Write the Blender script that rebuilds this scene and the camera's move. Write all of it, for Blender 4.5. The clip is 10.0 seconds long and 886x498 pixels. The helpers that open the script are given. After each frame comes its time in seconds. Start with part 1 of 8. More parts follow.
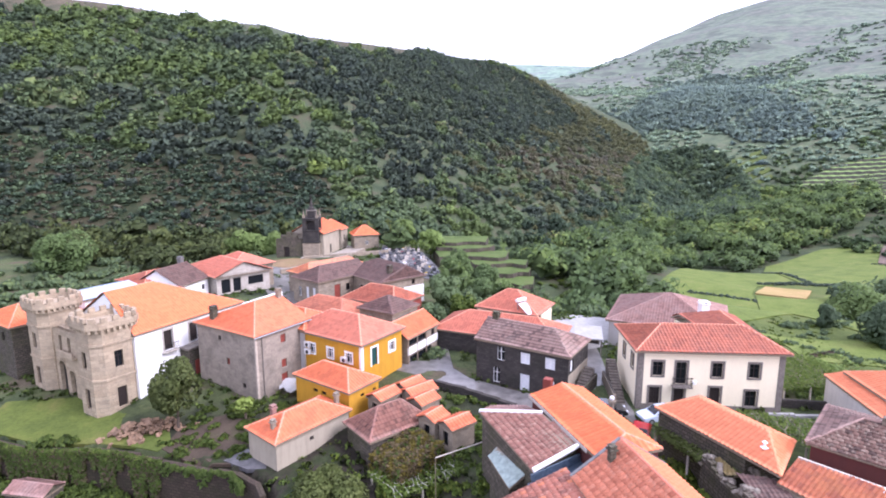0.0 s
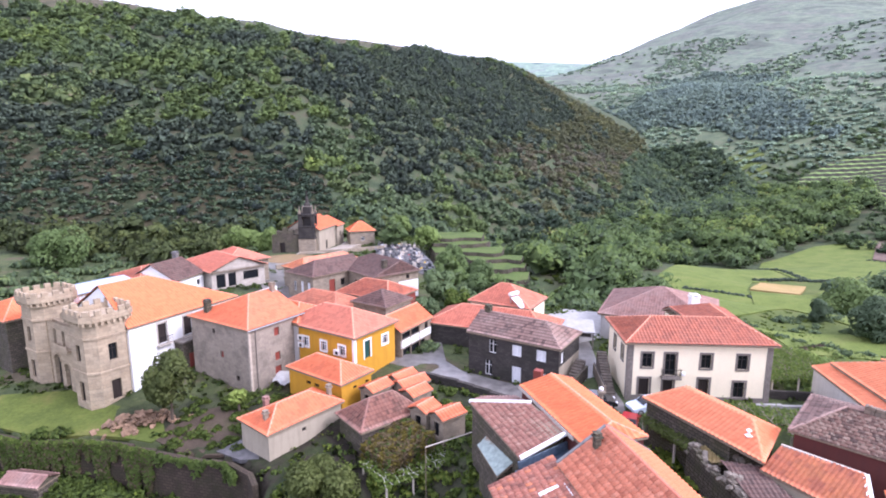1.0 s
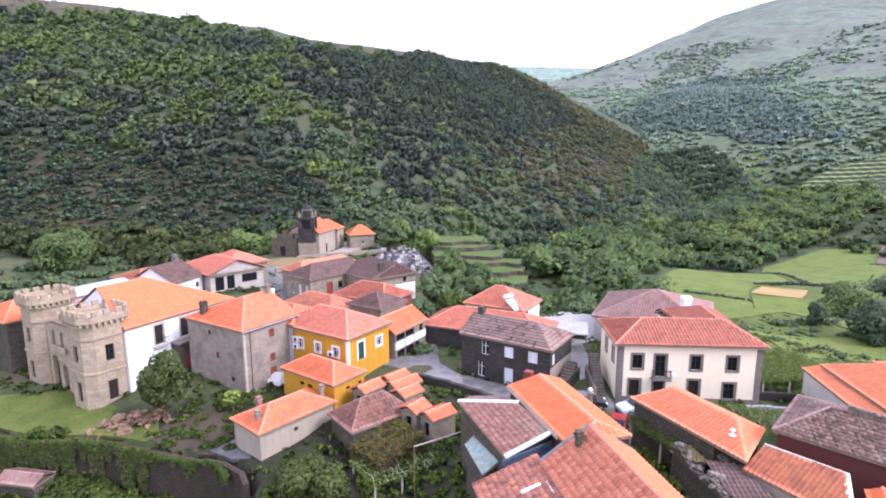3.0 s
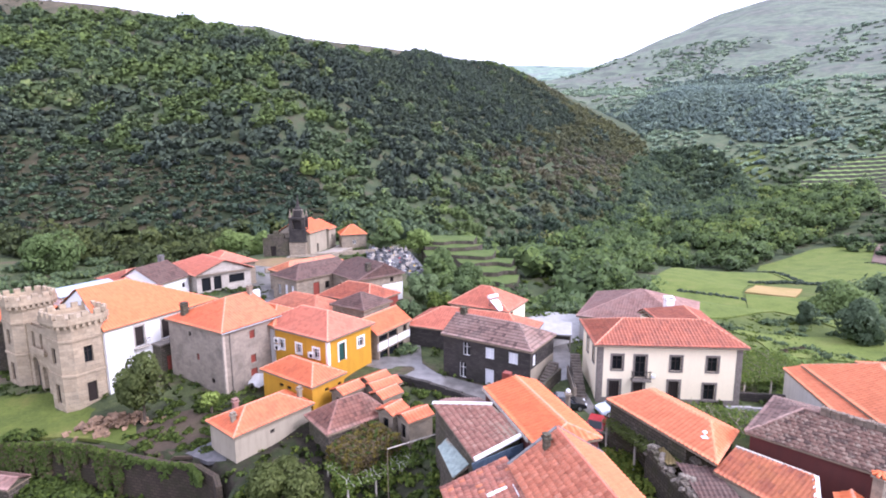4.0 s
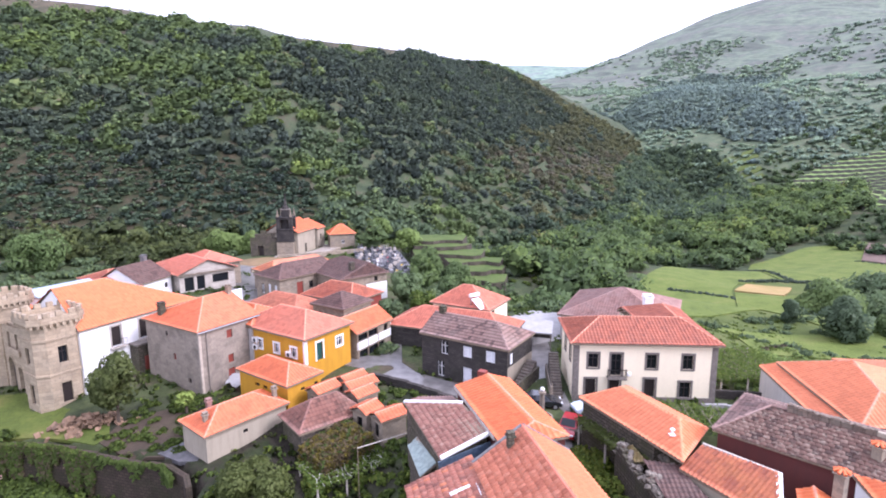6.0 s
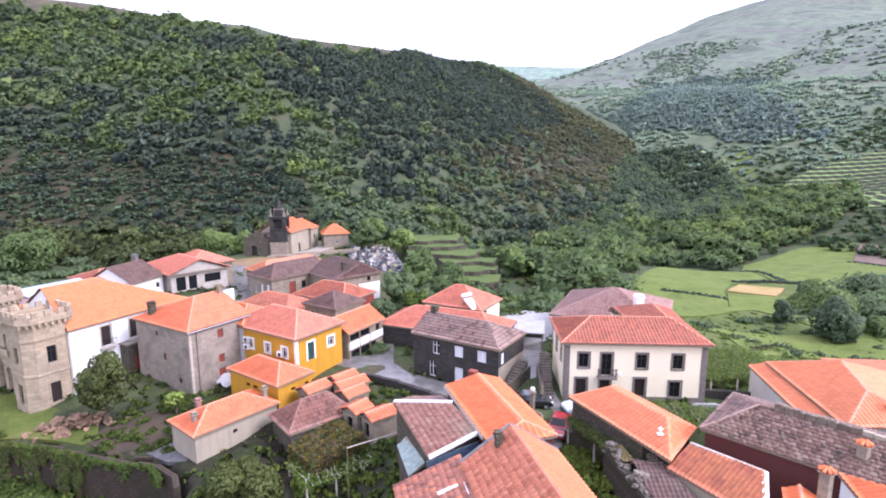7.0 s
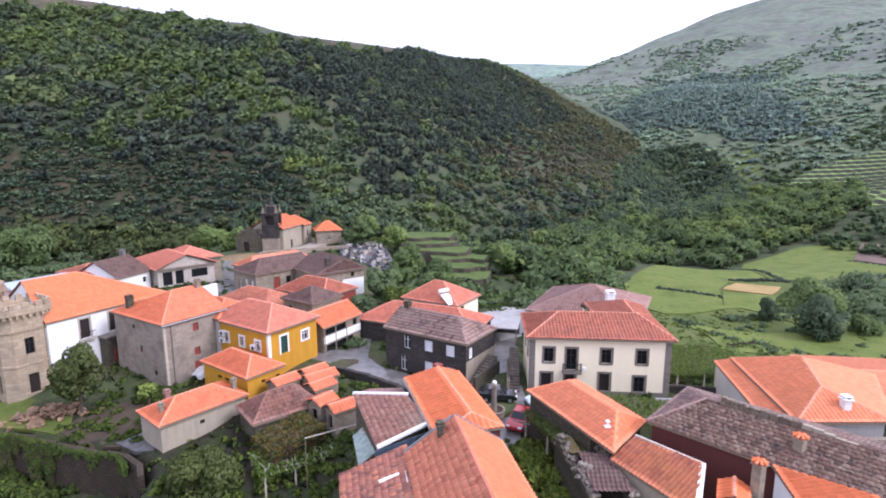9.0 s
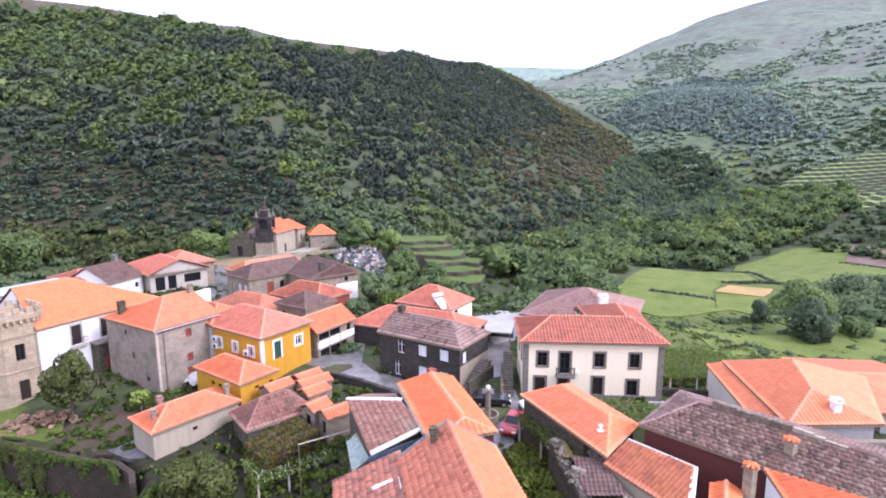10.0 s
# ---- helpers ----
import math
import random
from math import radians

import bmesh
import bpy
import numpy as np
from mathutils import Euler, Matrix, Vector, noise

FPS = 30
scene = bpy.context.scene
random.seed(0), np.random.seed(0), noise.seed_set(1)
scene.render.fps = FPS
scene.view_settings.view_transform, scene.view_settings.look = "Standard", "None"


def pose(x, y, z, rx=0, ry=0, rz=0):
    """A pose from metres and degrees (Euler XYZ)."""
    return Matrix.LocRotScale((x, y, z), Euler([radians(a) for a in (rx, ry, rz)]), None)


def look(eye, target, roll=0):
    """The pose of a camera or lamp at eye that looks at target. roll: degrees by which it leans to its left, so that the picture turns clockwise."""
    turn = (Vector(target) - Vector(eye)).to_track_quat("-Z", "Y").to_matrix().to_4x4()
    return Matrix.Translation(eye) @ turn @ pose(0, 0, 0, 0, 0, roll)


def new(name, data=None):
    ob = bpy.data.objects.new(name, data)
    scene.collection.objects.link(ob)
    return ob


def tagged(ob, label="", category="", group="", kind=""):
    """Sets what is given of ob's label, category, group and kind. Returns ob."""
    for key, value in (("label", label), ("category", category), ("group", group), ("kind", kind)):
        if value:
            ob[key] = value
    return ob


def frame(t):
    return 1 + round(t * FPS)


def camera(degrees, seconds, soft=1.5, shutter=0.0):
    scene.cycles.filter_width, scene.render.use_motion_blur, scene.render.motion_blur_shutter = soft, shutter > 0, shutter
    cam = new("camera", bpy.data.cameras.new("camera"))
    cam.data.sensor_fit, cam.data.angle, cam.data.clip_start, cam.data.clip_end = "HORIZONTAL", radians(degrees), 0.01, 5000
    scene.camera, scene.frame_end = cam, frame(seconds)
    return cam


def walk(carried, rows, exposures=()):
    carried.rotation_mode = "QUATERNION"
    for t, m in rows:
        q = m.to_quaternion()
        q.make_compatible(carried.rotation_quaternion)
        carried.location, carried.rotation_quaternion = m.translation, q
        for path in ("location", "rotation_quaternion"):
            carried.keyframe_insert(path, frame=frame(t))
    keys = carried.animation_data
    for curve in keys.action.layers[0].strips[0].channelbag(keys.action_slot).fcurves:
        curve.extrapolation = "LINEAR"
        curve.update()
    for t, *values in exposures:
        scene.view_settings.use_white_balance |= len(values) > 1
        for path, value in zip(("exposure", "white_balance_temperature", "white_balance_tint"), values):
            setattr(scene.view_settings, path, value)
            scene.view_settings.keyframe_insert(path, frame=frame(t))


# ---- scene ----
cam = camera(80.7, 10.0, 1.9)
PATH = [
    (0, (-5.714, 1.282, 26.667), (-5.763, 3.254, 26.338), -0.1),
    (0.5, (-5.554, 1.14, 26.516), (-5.598, 3.112, 26.184), -0.2),
    (1, (-5.032, 0.801, 26.272), (-5.074, 2.772, 25.934), -0.1),
    (1.5, (-4.154, 0.313, 25.966), (-4.226, 2.281, 25.614), 0.2),
    (2, (-3.905, 0.163, 26.012), (-3.972, 2.134, 25.684), -0.4),
    (2.5, (-3.872, 0.163, 26.102), (-3.933, 2.136, 25.779), -0.5),
    (2.7, (-3.922, 0.162, 26.134), (-3.98, 2.135, 25.812), -0.3),
    (3.8, (-2.027, 0.578, 26.127), (-2.085, 2.551, 25.806), -0.1),
    (4, (-1.554, 0.615, 26.235), (-1.611, 2.588, 25.91), -0.3),
    (4.5, (-0.264, 0.702, 26.237), (-0.343, 2.671, 25.893), 0.1),
    (5, (0.166, 0.848, 26.114), (0.107, 2.819, 25.779), -0.4),
    (5.5, (0.258, 0.884, 26.043), (0.214, 2.856, 25.711), -0.4),
    (5.7, (0.403, 0.826, 26.032), (0.358, 2.798, 25.704), -0.4),
    (6.8, (0.907, 0.869, 26.009), (0.876, 2.843, 25.685), -0.2),
    (7, (1.048, 0.821, 25.966), (1.021, 2.794, 25.642), -0.2),
    (7.5, (2.005, 0.708, 25.873), (1.972, 2.681, 25.546), -0.1),
    (8, (3.277, 0.506, 25.787), (3.242, 2.479, 25.46), -0.1),
    (8.5, (4.702, 0.286, 25.758), (4.641, 2.256, 25.414), 0.3),
    (9, (5.136, 0.224, 25.795), (5.084, 2.196, 25.463), -0.1),
    (9.5, (5.224, 0.229, 25.897), (5.185, 2.202, 25.572), -0.3),
    (10, (5.251, 0.171, 25.997), (5.22, 2.145, 25.676), -0.2),
]
walk(cam, [(t, look(eye, target, roll)) for t, eye, target, roll in PATH],
     [(0, 1.14, 5510, 29), (1, 1.14, 5510, 29), (1.5, 1.07, 5510, 29), (2, 0.92, 5510, 29), (2.5, 1.02, 5510, 29), (3.5, 1.12, 5510, 29), (4, 1.15, 5510, 29), (4.5, 0.94, 5510, 26), (5, 0.77, 5510, 26), (5.5, 1.0, 5510, 29),
      (6, 1.1, 5510, 29), (7, 1.13, 5510, 29), (8, 1.13, 5510, 29), (8.5, 0.94, 5510, 26), (9, 0.7, 5510, 26), (9.5, 1.0, 5510, 29), (10, 1.07, 5510, 29)])

# ---- sky, sun, exposure ----
world = bpy.data.worlds.new("overcast_sky")
scene.world = world
world.use_nodes = True
wn = world.node_tree.nodes
wl = world.node_tree.links
for nd in list(wn):
    wn.remove(nd)
sky = wn.new("ShaderNodeTexSky")
sky.sky_type = "NISHITA"
sky.sun_disc = False
sky.sun_elevation = radians(41)
sky.sun_rotation = radians(110)
sky.air_density = 1.6
sky.dust_density = 6.0
cloud = wn.new("ShaderNodeMixRGB")
cloud.inputs["Fac"].default_value = 0.72
cloud.inputs["Color2"].default_value = (12.0, 11.9, 12.2, 1)
wl.new(sky.outputs["Color"], cloud.inputs["Color1"])
bg = wn.new("ShaderNodeBackground")
bg.inputs["Strength"].default_value = 0.104
wl.new(cloud.outputs["Color"], bg.inputs["Color"])
wo = wn.new("ShaderNodeOutputWorld")
wl.new(bg.outputs["Background"], wo.inputs["Surface"])

sun_data = bpy.data.lights.new("sun", "SUN")
sun_data.energy = 1.75
sun_data.angle = radians(25)
sun_data.color = (1.0, 0.95, 0.88)
sun = new("sun", sun_data)
sun.matrix_world = look((80, -30, 78), (0, 0, 0))

# ---- materials ----
def mat_base(name, rough=0.8, spec=0.3):
    m = bpy.data.materials.new(name)
    m.use_nodes = True
    nt = m.node_tree
    b = nt.nodes["Principled BSDF"]
    b.inputs["Roughness"].default_value = rough
    b.inputs["Specular IOR Level"].default_value = spec
    return m, nt, b


def nd(nt, kind, **vals):
    n = nt.nodes.new(kind)
    for k, v in vals.items():
        n.inputs[k.replace("_", " ")].default_value = v
    return n


def ramp(nt, src, stops):
    r = nt.nodes.new("ShaderNodeValToRGB")
    e = r.color_ramp.elements
    while len(e) < len(stops):
        e.new(0.5)
    for el, (p, c) in zip(e, stops):
        el.position = p
        el.color = (*c, 1)
    nt.links.new(src, r.inputs["Fac"])
    return r.outputs["Color"]


def mix(nt, fac, a, b, mode="MIX"):
    n = nt.nodes.new("ShaderNodeMixRGB")
    n.blend_type = mode
    for key, v in (("Fac", fac), ("Color1", a), ("Color2", b)):
        if isinstance(v, (int, float)):
            n.inputs[key].default_value = v
        elif isinstance(v, tuple):
            n.inputs[key].default_value = (*v, 1)
        else:
            nt.links.new(v, n.inputs[key])
    return n.outputs["Color"]


def coords(nt, which="Object", scale=1.0):
    tc = nt.nodes.new("ShaderNodeTexCoord")
    mp = nt.nodes.new("ShaderNodeMapping")
    mp.inputs["Scale"].default_value = (scale, scale, scale) if isinstance(scale, (int, float)) else scale
    nt.links.new(tc.outputs[which], mp.inputs["Vector"])
    return mp.outputs["Vector"]


def noise_tex(nt, vec, scale, detail=4.0, rough=0.6):
    n = nd(nt, "ShaderNodeTexNoise", Scale=scale, Detail=detail, Roughness=rough)
    nt.links.new(vec, n.inputs["Vector"])
    return n.outputs["Fac"]


def bump(nt, b, height, strength=0.3, dist=0.05):
    n = nd(nt, "ShaderNodeBump", Strength=strength, Distance=dist)
    nt.links.new(height, n.inputs["Height"])
    nt.links.new(n.outputs["Normal"], b.inputs["Normal"])


def world_pos(nt):
    g = nt.nodes.new("ShaderNodeNewGeometry")
    return g.outputs["Position"]


def tile_mat(name, main, alt, stain, stain_amount=0.35, rough=0.55, contrast=0.5, joint=0.0, mottle=0.7):
    """Fired clay: each tile has a shade of its own, with lichen and sooty stains in patches."""
    m, nt, b = mat_base(name, rough, 0.4)
    uv = coords(nt, "UV")
    fl = nt.nodes.new("ShaderNodeVectorMath")
    fl.operation = "FLOOR"
    nt.links.new(uv, fl.inputs[0])
    wn_ = nt.nodes.new("ShaderNodeTexWhiteNoise")
    wn_.noise_dimensions = "2D"
    nt.links.new(fl.outputs["Vector"], wn_.inputs["Vector"])
    per = ramp(nt, wn_.outputs["Value"], [(0.0, alt), (contrast, main), (1.0, tuple(min(1, c * 1.12) for c in main))])
    pos = world_pos(nt)
    big = noise_tex(nt, pos, 0.55, 6.0, 0.65)
    st = ramp(nt, big, [(0.42, (0, 0, 0)), (0.72, (1, 1, 1))])
    fine = noise_tex(nt, pos, 6.0, 3.0)
    f2 = ramp(nt, fine, [(0.35, (0.72, 0.72, 0.72)), (0.7, (1.06, 1.06, 1.06))])
    sc = nd(nt, "ShaderNodeMath", )
    sc.operation = "MULTIPLY"
    sc.inputs[1].default_value = stain_amount
    nt.links.new(st, sc.inputs[0])
    col = mix(nt, sc.outputs[0], per, stain)
    col = mix(nt, mottle, col, f2, "MULTIPLY")
    nt.links.new(col, b.inputs["Base Color"])
    if joint:
        fr = nt.nodes.new("ShaderNodeVectorMath")
        fr.operation = "FRACTION"
        nt.links.new(uv, fr.inputs[0])
        sx = nt.nodes.new("ShaderNodeSeparateXYZ")
        nt.links.new(fr.outputs["Vector"], sx.inputs[0])
        # joint dirt and the shadow at each tile lap, both put into the colour
        joint_dirt_shade = ramp(nt, sx.outputs["Y"], [(0.0, (0.35, 0.34, 0.34)), (0.16, (1, 1, 1)), (0.9, (1, 1, 1)), (1.0, (0.5, 0.5, 0.5))])
        col = mix(nt, joint, col, joint_dirt_shade, "MULTIPLY")
        nt.links.new(col, b.inputs["Base Color"])
    bump(nt, b, fine, 0.25, 0.02)
    return m


def wall_mat(name, col, dirty, dirt=0.4, rough=0.85, grain=9.0):
    """Painted render with rain streaks and stains."""
    m, nt, b = mat_base(name, rough, 0.25)
    pos = world_pos(nt)
    big = noise_tex(nt, pos, 0.35, 6.0, 0.62)
    mp = nt.nodes.new("ShaderNodeMapping")
    mp.inputs["Scale"].default_value = (2.2, 2.2, 0.22)
    nt.links.new(pos, mp.inputs["Vector"])
    streak = noise_tex(nt, mp.outputs["Vector"], 1.0, 5.0)
    s = mix(nt, 0.5, big, streak)
    f = ramp(nt, s, [(0.44, (0, 0, 0)), (0.7, (1, 1, 1))])
    sc = nt.nodes.new("ShaderNodeMath")
    sc.operation = "MULTIPLY"
    sc.inputs[1].default_value = dirt
    nt.links.new(f, sc.inputs[0])
    c = mix(nt, sc.outputs[0], col, dirty)
    fine = noise_tex(nt, pos, grain, 4.0)
    c = mix(nt, 0.25, c, ramp(nt, fine, [(0.3, (0.75, 0.75, 0.75)), (0.7, (1.1, 1.1, 1.1))]), "MULTIPLY")
    nt.links.new(c, b.inputs["Base Color"])
    bump(nt, b, fine, 0.2, 0.02)
    return m


def stone_mat(name, a, bcol, mortar, bw=0.62, bh=0.34, gap=0.012, stain=(0.05, 0.05, 0.045), dirt=0.4, rough=0.9):
    """Coursed granite: blocks with uneven shades, joints set back, dark weathering."""
    m, nt, b = mat_base(name, rough, 0.2)
    uv = coords(nt, "UV")
    br = nd(nt, "ShaderNodeTexBrick", Scale=1.0, Mortar_Size=gap, Mortar_Smooth=0.3, Bias=0.0, Brick_Width=bw, Row_Height=bh)
    br.inputs["Color1"].default_value = (*a, 1)
    br.inputs["Color2"].default_value = (*bcol, 1)
    br.inputs["Mortar"].default_value = (*mortar, 1)
    wob = nd(nt, "ShaderNodeTexNoise", Scale=1.6, Detail=2.0)
    nt.links.new(uv, wob.inputs["Vector"])
    ad = nt.nodes.new("ShaderNodeVectorMath")
    ad.operation = "MULTIPLY_ADD"
    ad.inputs[1].default_value = (0.09, 0.09, 0.0)
    nt.links.new(wob.outputs["Color"], ad.inputs[0])
    nt.links.new(uv, ad.inputs[2])
    nt.links.new(ad.outputs["Vector"], br.inputs["Vector"])
    pos = world_pos(nt)
    big = noise_tex(nt, pos, 0.5, 6.0, 0.65)
    f = ramp(nt, big, [(0.45, (0, 0, 0)), (0.72, (1, 1, 1))])
    sc = nt.nodes.new("ShaderNodeMath")
    sc.operation = "MULTIPLY"
    sc.inputs[1].default_value = dirt
    nt.links.new(f, sc.inputs[0])
    c = mix(nt, sc.outputs[0], br.outputs["Color"], stain)
    fine = noise_tex(nt, pos, 7.0, 5.0, 0.7)
    c = mix(nt, 0.6, c, ramp(nt, fine, [(0.3, (0.6, 0.6, 0.6)), (0.7, (1.15, 1.15, 1.15))]), "MULTIPLY")
    nt.links.new(c, b.inputs["Base Color"])
    hgt = mix(nt, 0.4, br.outputs["Fac"], fine)
    inv = nt.nodes.new("ShaderNodeInvert")
    nt.links.new(br.outputs["Fac"], inv.inputs["Color"])
    hh = mix(nt, 0.5, inv.outputs["Color"], fine)
    bump(nt, b, hh, 0.6, 0.03)
    return m


def plain_mat(name, col, rough=0.6, metal=0.0, var=0.2, scale=4.0):
    m, nt, b = mat_base(name, rough, 0.4)
    b.inputs["Metallic"].default_value = metal
    f = noise_tex(nt, world_pos(nt), scale, 5.0)
    lo = tuple(c * (1 - var) for c in col)
    hi = tuple(min(1, c * (1 + var)) for c in col)
    nt.links.new(ramp(nt, f, [(0.3, lo), (0.7, hi)]), b.inputs["Base Color"])
    return m


def leaf_mat(name, dark, light, rough=0.6, thin=0.42):
    """Foliage: each leaf clump has its own shade, each plant its own hue; thin leaves let light through."""
    m, nt, b = mat_base(name, rough, 0.2)
    g = nt.nodes.new("ShaderNodeNewGeometry")
    at = nt.nodes.new("ShaderNodeAttribute")
    at.attribute_name = "tint"
    per = ramp(nt, g.outputs["Random Per Island"], [(0.0, dark), (1.0, light)])
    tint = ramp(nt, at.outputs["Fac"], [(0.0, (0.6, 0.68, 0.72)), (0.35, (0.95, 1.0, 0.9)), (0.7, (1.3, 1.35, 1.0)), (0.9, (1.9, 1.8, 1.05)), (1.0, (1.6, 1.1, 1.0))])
    c = mix(nt, 1.0, per, tint, "MULTIPLY")
    nt.links.new(c, b.inputs["Base Color"])
    ln = nt.nodes.new("ShaderNodeAttribute")
    ln.attribute_name = "lean"
    blend = nt.nodes.new("ShaderNodeMix")
    blend.data_type = "VECTOR"
    blend.inputs[0].default_value = 0.8
    nt.links.new(g.outputs["Normal"], blend.inputs[4])
    nt.links.new(ln.outputs["Vector"], blend.inputs[5])
    nrm = nt.nodes.new("ShaderNodeVectorMath")
    nrm.operation = "NORMALIZE"
    nt.links.new(blend.outputs[1], nrm.inputs[0])
    nt.links.new(nrm.outputs["Vector"], b.inputs["Normal"])
    tr = nt.nodes.new("ShaderNodeBsdfTranslucent")
    nt.links.new(c, tr.inputs["Color"])
    ms = nt.nodes.new("ShaderNodeMixShader")
    ms.inputs["Fac"].default_value = thin
    nt.links.new(b.outputs["BSDF"], ms.inputs[1])
    nt.links.new(tr.outputs["BSDF"], ms.inputs[2])
    nt.links.new(ms.outputs["Shader"], nt.nodes["Material Output"].inputs["Surface"])
    return m


M = {}
M["tile_new"] = tile_mat("orange_clay_tile", (0.62, 0.161, 0.064), (0.53, 0.129, 0.051), (0.44, 0.129, 0.064), 0.35, mottle=0.4)
M["tile_bright"] = tile_mat("bright_clay_tile", (0.70, 0.179, 0.061), (0.64, 0.156, 0.053), (0.60, 0.161, 0.064), 0.25, mottle=0.25)
M["tile_pink"] = tile_mat("salmon_clay_tile", (0.55, 0.175, 0.105), (0.45, 0.133, 0.08), (0.40, 0.155, 0.10), 0.4, mottle=0.45)
M["tile_red"] = tile_mat("red_clay_tile", (0.40, 0.115, 0.061), (0.28, 0.078, 0.044), (0.27, 0.110, 0.072), 0.5, joint=0.4)
M["tile_maroon"] = tile_mat("weathered_maroon_tile", (0.245, 0.112, 0.082), (0.13, 0.06, 0.046), (0.33, 0.22, 0.17), 0.5, joint=0.6)
M["tile_rust"] = tile_mat("wet_rust_tile", (0.50, 0.16, 0.075), (0.36, 0.11, 0.06), (0.62, 0.25, 0.08), 0.6, 0.35, mottle=0.45)
M["tile_brown"] = tile_mat("old_brown_tile", (0.14, 0.08, 0.066), (0.08, 0.046, 0.041), (0.18, 0.128, 0.105), 0.5, 0.7, joint=0.7)
M["tile_grey"] = tile_mat("lichened_grey_tile", (0.27, 0.17, 0.14), (0.11, 0.070, 0.060), (0.42, 0.32, 0.27), 0.5, 0.8, joint=0.9)
M["tile_moss"] = tile_mat("moss_grown_tile", (0.16, 0.12, 0.06), (0.09, 0.07, 0.045), (0.24, 0.19, 0.05), 0.8, 0.9)
M["tile_slope_old"] = tile_mat("faded_brown_red_tile", (0.30, 0.17, 0.14), (0.22, 0.12, 0.10), (0.36, 0.26, 0.23), 0.6, 0.7)
M["tile_worn"] = tile_mat("worn_orange_red_tile", (0.52, 0.18, 0.10), (0.38, 0.12, 0.07), (0.42, 0.19, 0.12), 0.4, joint=0.35)
M["tile_salmon"] = tile_mat("clean_salmon_tile", (0.72, 0.232, 0.105), (0.66, 0.205, 0.09), (0.63, 0.215, 0.105), 0.3, joint=0.15, mottle=0.2)
def loose_tile_mat(name, main, dark, pale, lichen):
    """Old clay tiles laid one by one: each has its own shade, with lichen spots."""
    m, nt, b = mat_base(name, 0.75, 0.3)
    oi = nt.nodes.new("ShaderNodeObjectInfo")
    per = ramp(nt, oi.outputs["Random"], [(0.0, dark), (0.35, main), (0.8, tuple(c * 1.15 for c in main)), (1.0, pale)])
    pos = world_pos(nt)
    spot = ramp(nt, noise_tex(nt, pos, 3.2, 5.0, 0.7), [(0.52, (0, 0, 0)), (0.66, (0.75, 0.75, 0.75))])
    c = mix(nt, spot, per, lichen)
    fine = noise_tex(nt, pos, 9.0, 4.0)
    c = mix(nt, 0.5, c, ramp(nt, fine, [(0.3, (0.6, 0.6, 0.6)), (0.7, (1.15, 1.15, 1.15))]), "MULTIPLY")
    nt.links.new(c, b.inputs["Base Color"])
    bump(nt, b, fine, 0.3, 0.02)
    return m


M["loose_grey"] = loose_tile_mat("lichened_brown_tiles", (0.130, 0.075, 0.056), (0.062, 0.038, 0.031), (0.215, 0.145, 0.11), (0.31, 0.25, 0.19))
M["loose_maroon"] = loose_tile_mat("weathered_maroon_tiles", (0.26, 0.122, 0.09), (0.19, 0.086, 0.063), (0.34, 0.175, 0.125), (0.39, 0.26, 0.195))
M["loose_worn"] = loose_tile_mat("worn_orange_red_tiles", (0.50, 0.175, 0.10), (0.40, 0.13, 0.075), (0.58, 0.23, 0.14), (0.44, 0.20, 0.13))
M["loose_patch"] = loose_tile_mat("patched_red_and_orange_tiles", (0.36, 0.14, 0.095), (0.20, 0.085, 0.065), (0.56, 0.20, 0.10), (0.46, 0.25, 0.18))
M["ridge_clay"] = plain_mat("pale_mortared_ridge_clay", (0.60, 0.26, 0.16), 0.7, 0, 0.25, 5.0)
M["white"] = wall_mat("white_limewash", (0.78, 0.78, 0.77), (0.55, 0.55, 0.53), 0.25)
M["cream"] = wall_mat("cream_render", (0.84, 0.75, 0.55), (0.66, 0.58, 0.43), 0.3)
M["yellow"] = wall_mat("ochre_yellow_render", (0.52, 0.27, 0.024), (0.34, 0.165, 0.02), 0.55)
M["grey_render"] = wall_mat("grey_cement_render", (0.46, 0.44, 0.42), (0.26, 0.25, 0.24), 0.5)
M["pale_render"] = wall_mat("pale_stained_render", (0.36, 0.315, 0.24), (0.18, 0.155, 0.12), 0.6)
M["maroon_wall"] = wall_mat("dark_red_boards", (0.11, 0.035, 0.03), (0.06, 0.03, 0.03), 0.5)
M["blue_metal"] = plain_mat("blue_grey_sheet_metal", (0.13, 0.17, 0.22), 0.4, 0.6, 0.25)
M["castle"] = stone_mat("sandy_granite_ashlar", (0.45, 0.365, 0.255), (0.34, 0.27, 0.185), (0.25, 0.205, 0.15), 0.8, 0.42, 0.014, (0.20, 0.175, 0.135), 0.5)
M["granite"] = stone_mat("grey_granite_masonry", (0.33, 0.275, 0.205), (0.235, 0.195, 0.145), (0.25, 0.21, 0.16), 0.6, 0.32, 0.012, (0.13, 0.12, 0.11), 0.5)
M["dark_stone"] = stone_mat("blackened_schist_masonry", (0.075, 0.066, 0.06), (0.045, 0.04, 0.038), (0.03, 0.028, 0.026), 0.5, 0.26, 0.016, (0.03, 0.032, 0.022), 0.5)
M["rubble"] = stone_mat("mossy_rubble_masonry", (0.135, 0.115, 0.09), (0.075, 0.065, 0.052), (0.035, 0.032, 0.025), 0.5, 0.28, 0.03, (0.07, 0.075, 0.03), 0.6)
M["retaining"] = stone_mat("brown_damp_wall_stone", (0.078, 0.058, 0.044), (0.050, 0.038, 0.030), (0.030, 0.024, 0.019), 0.55, 0.3, 0.03, (0.035, 0.042, 0.018), 0.7)
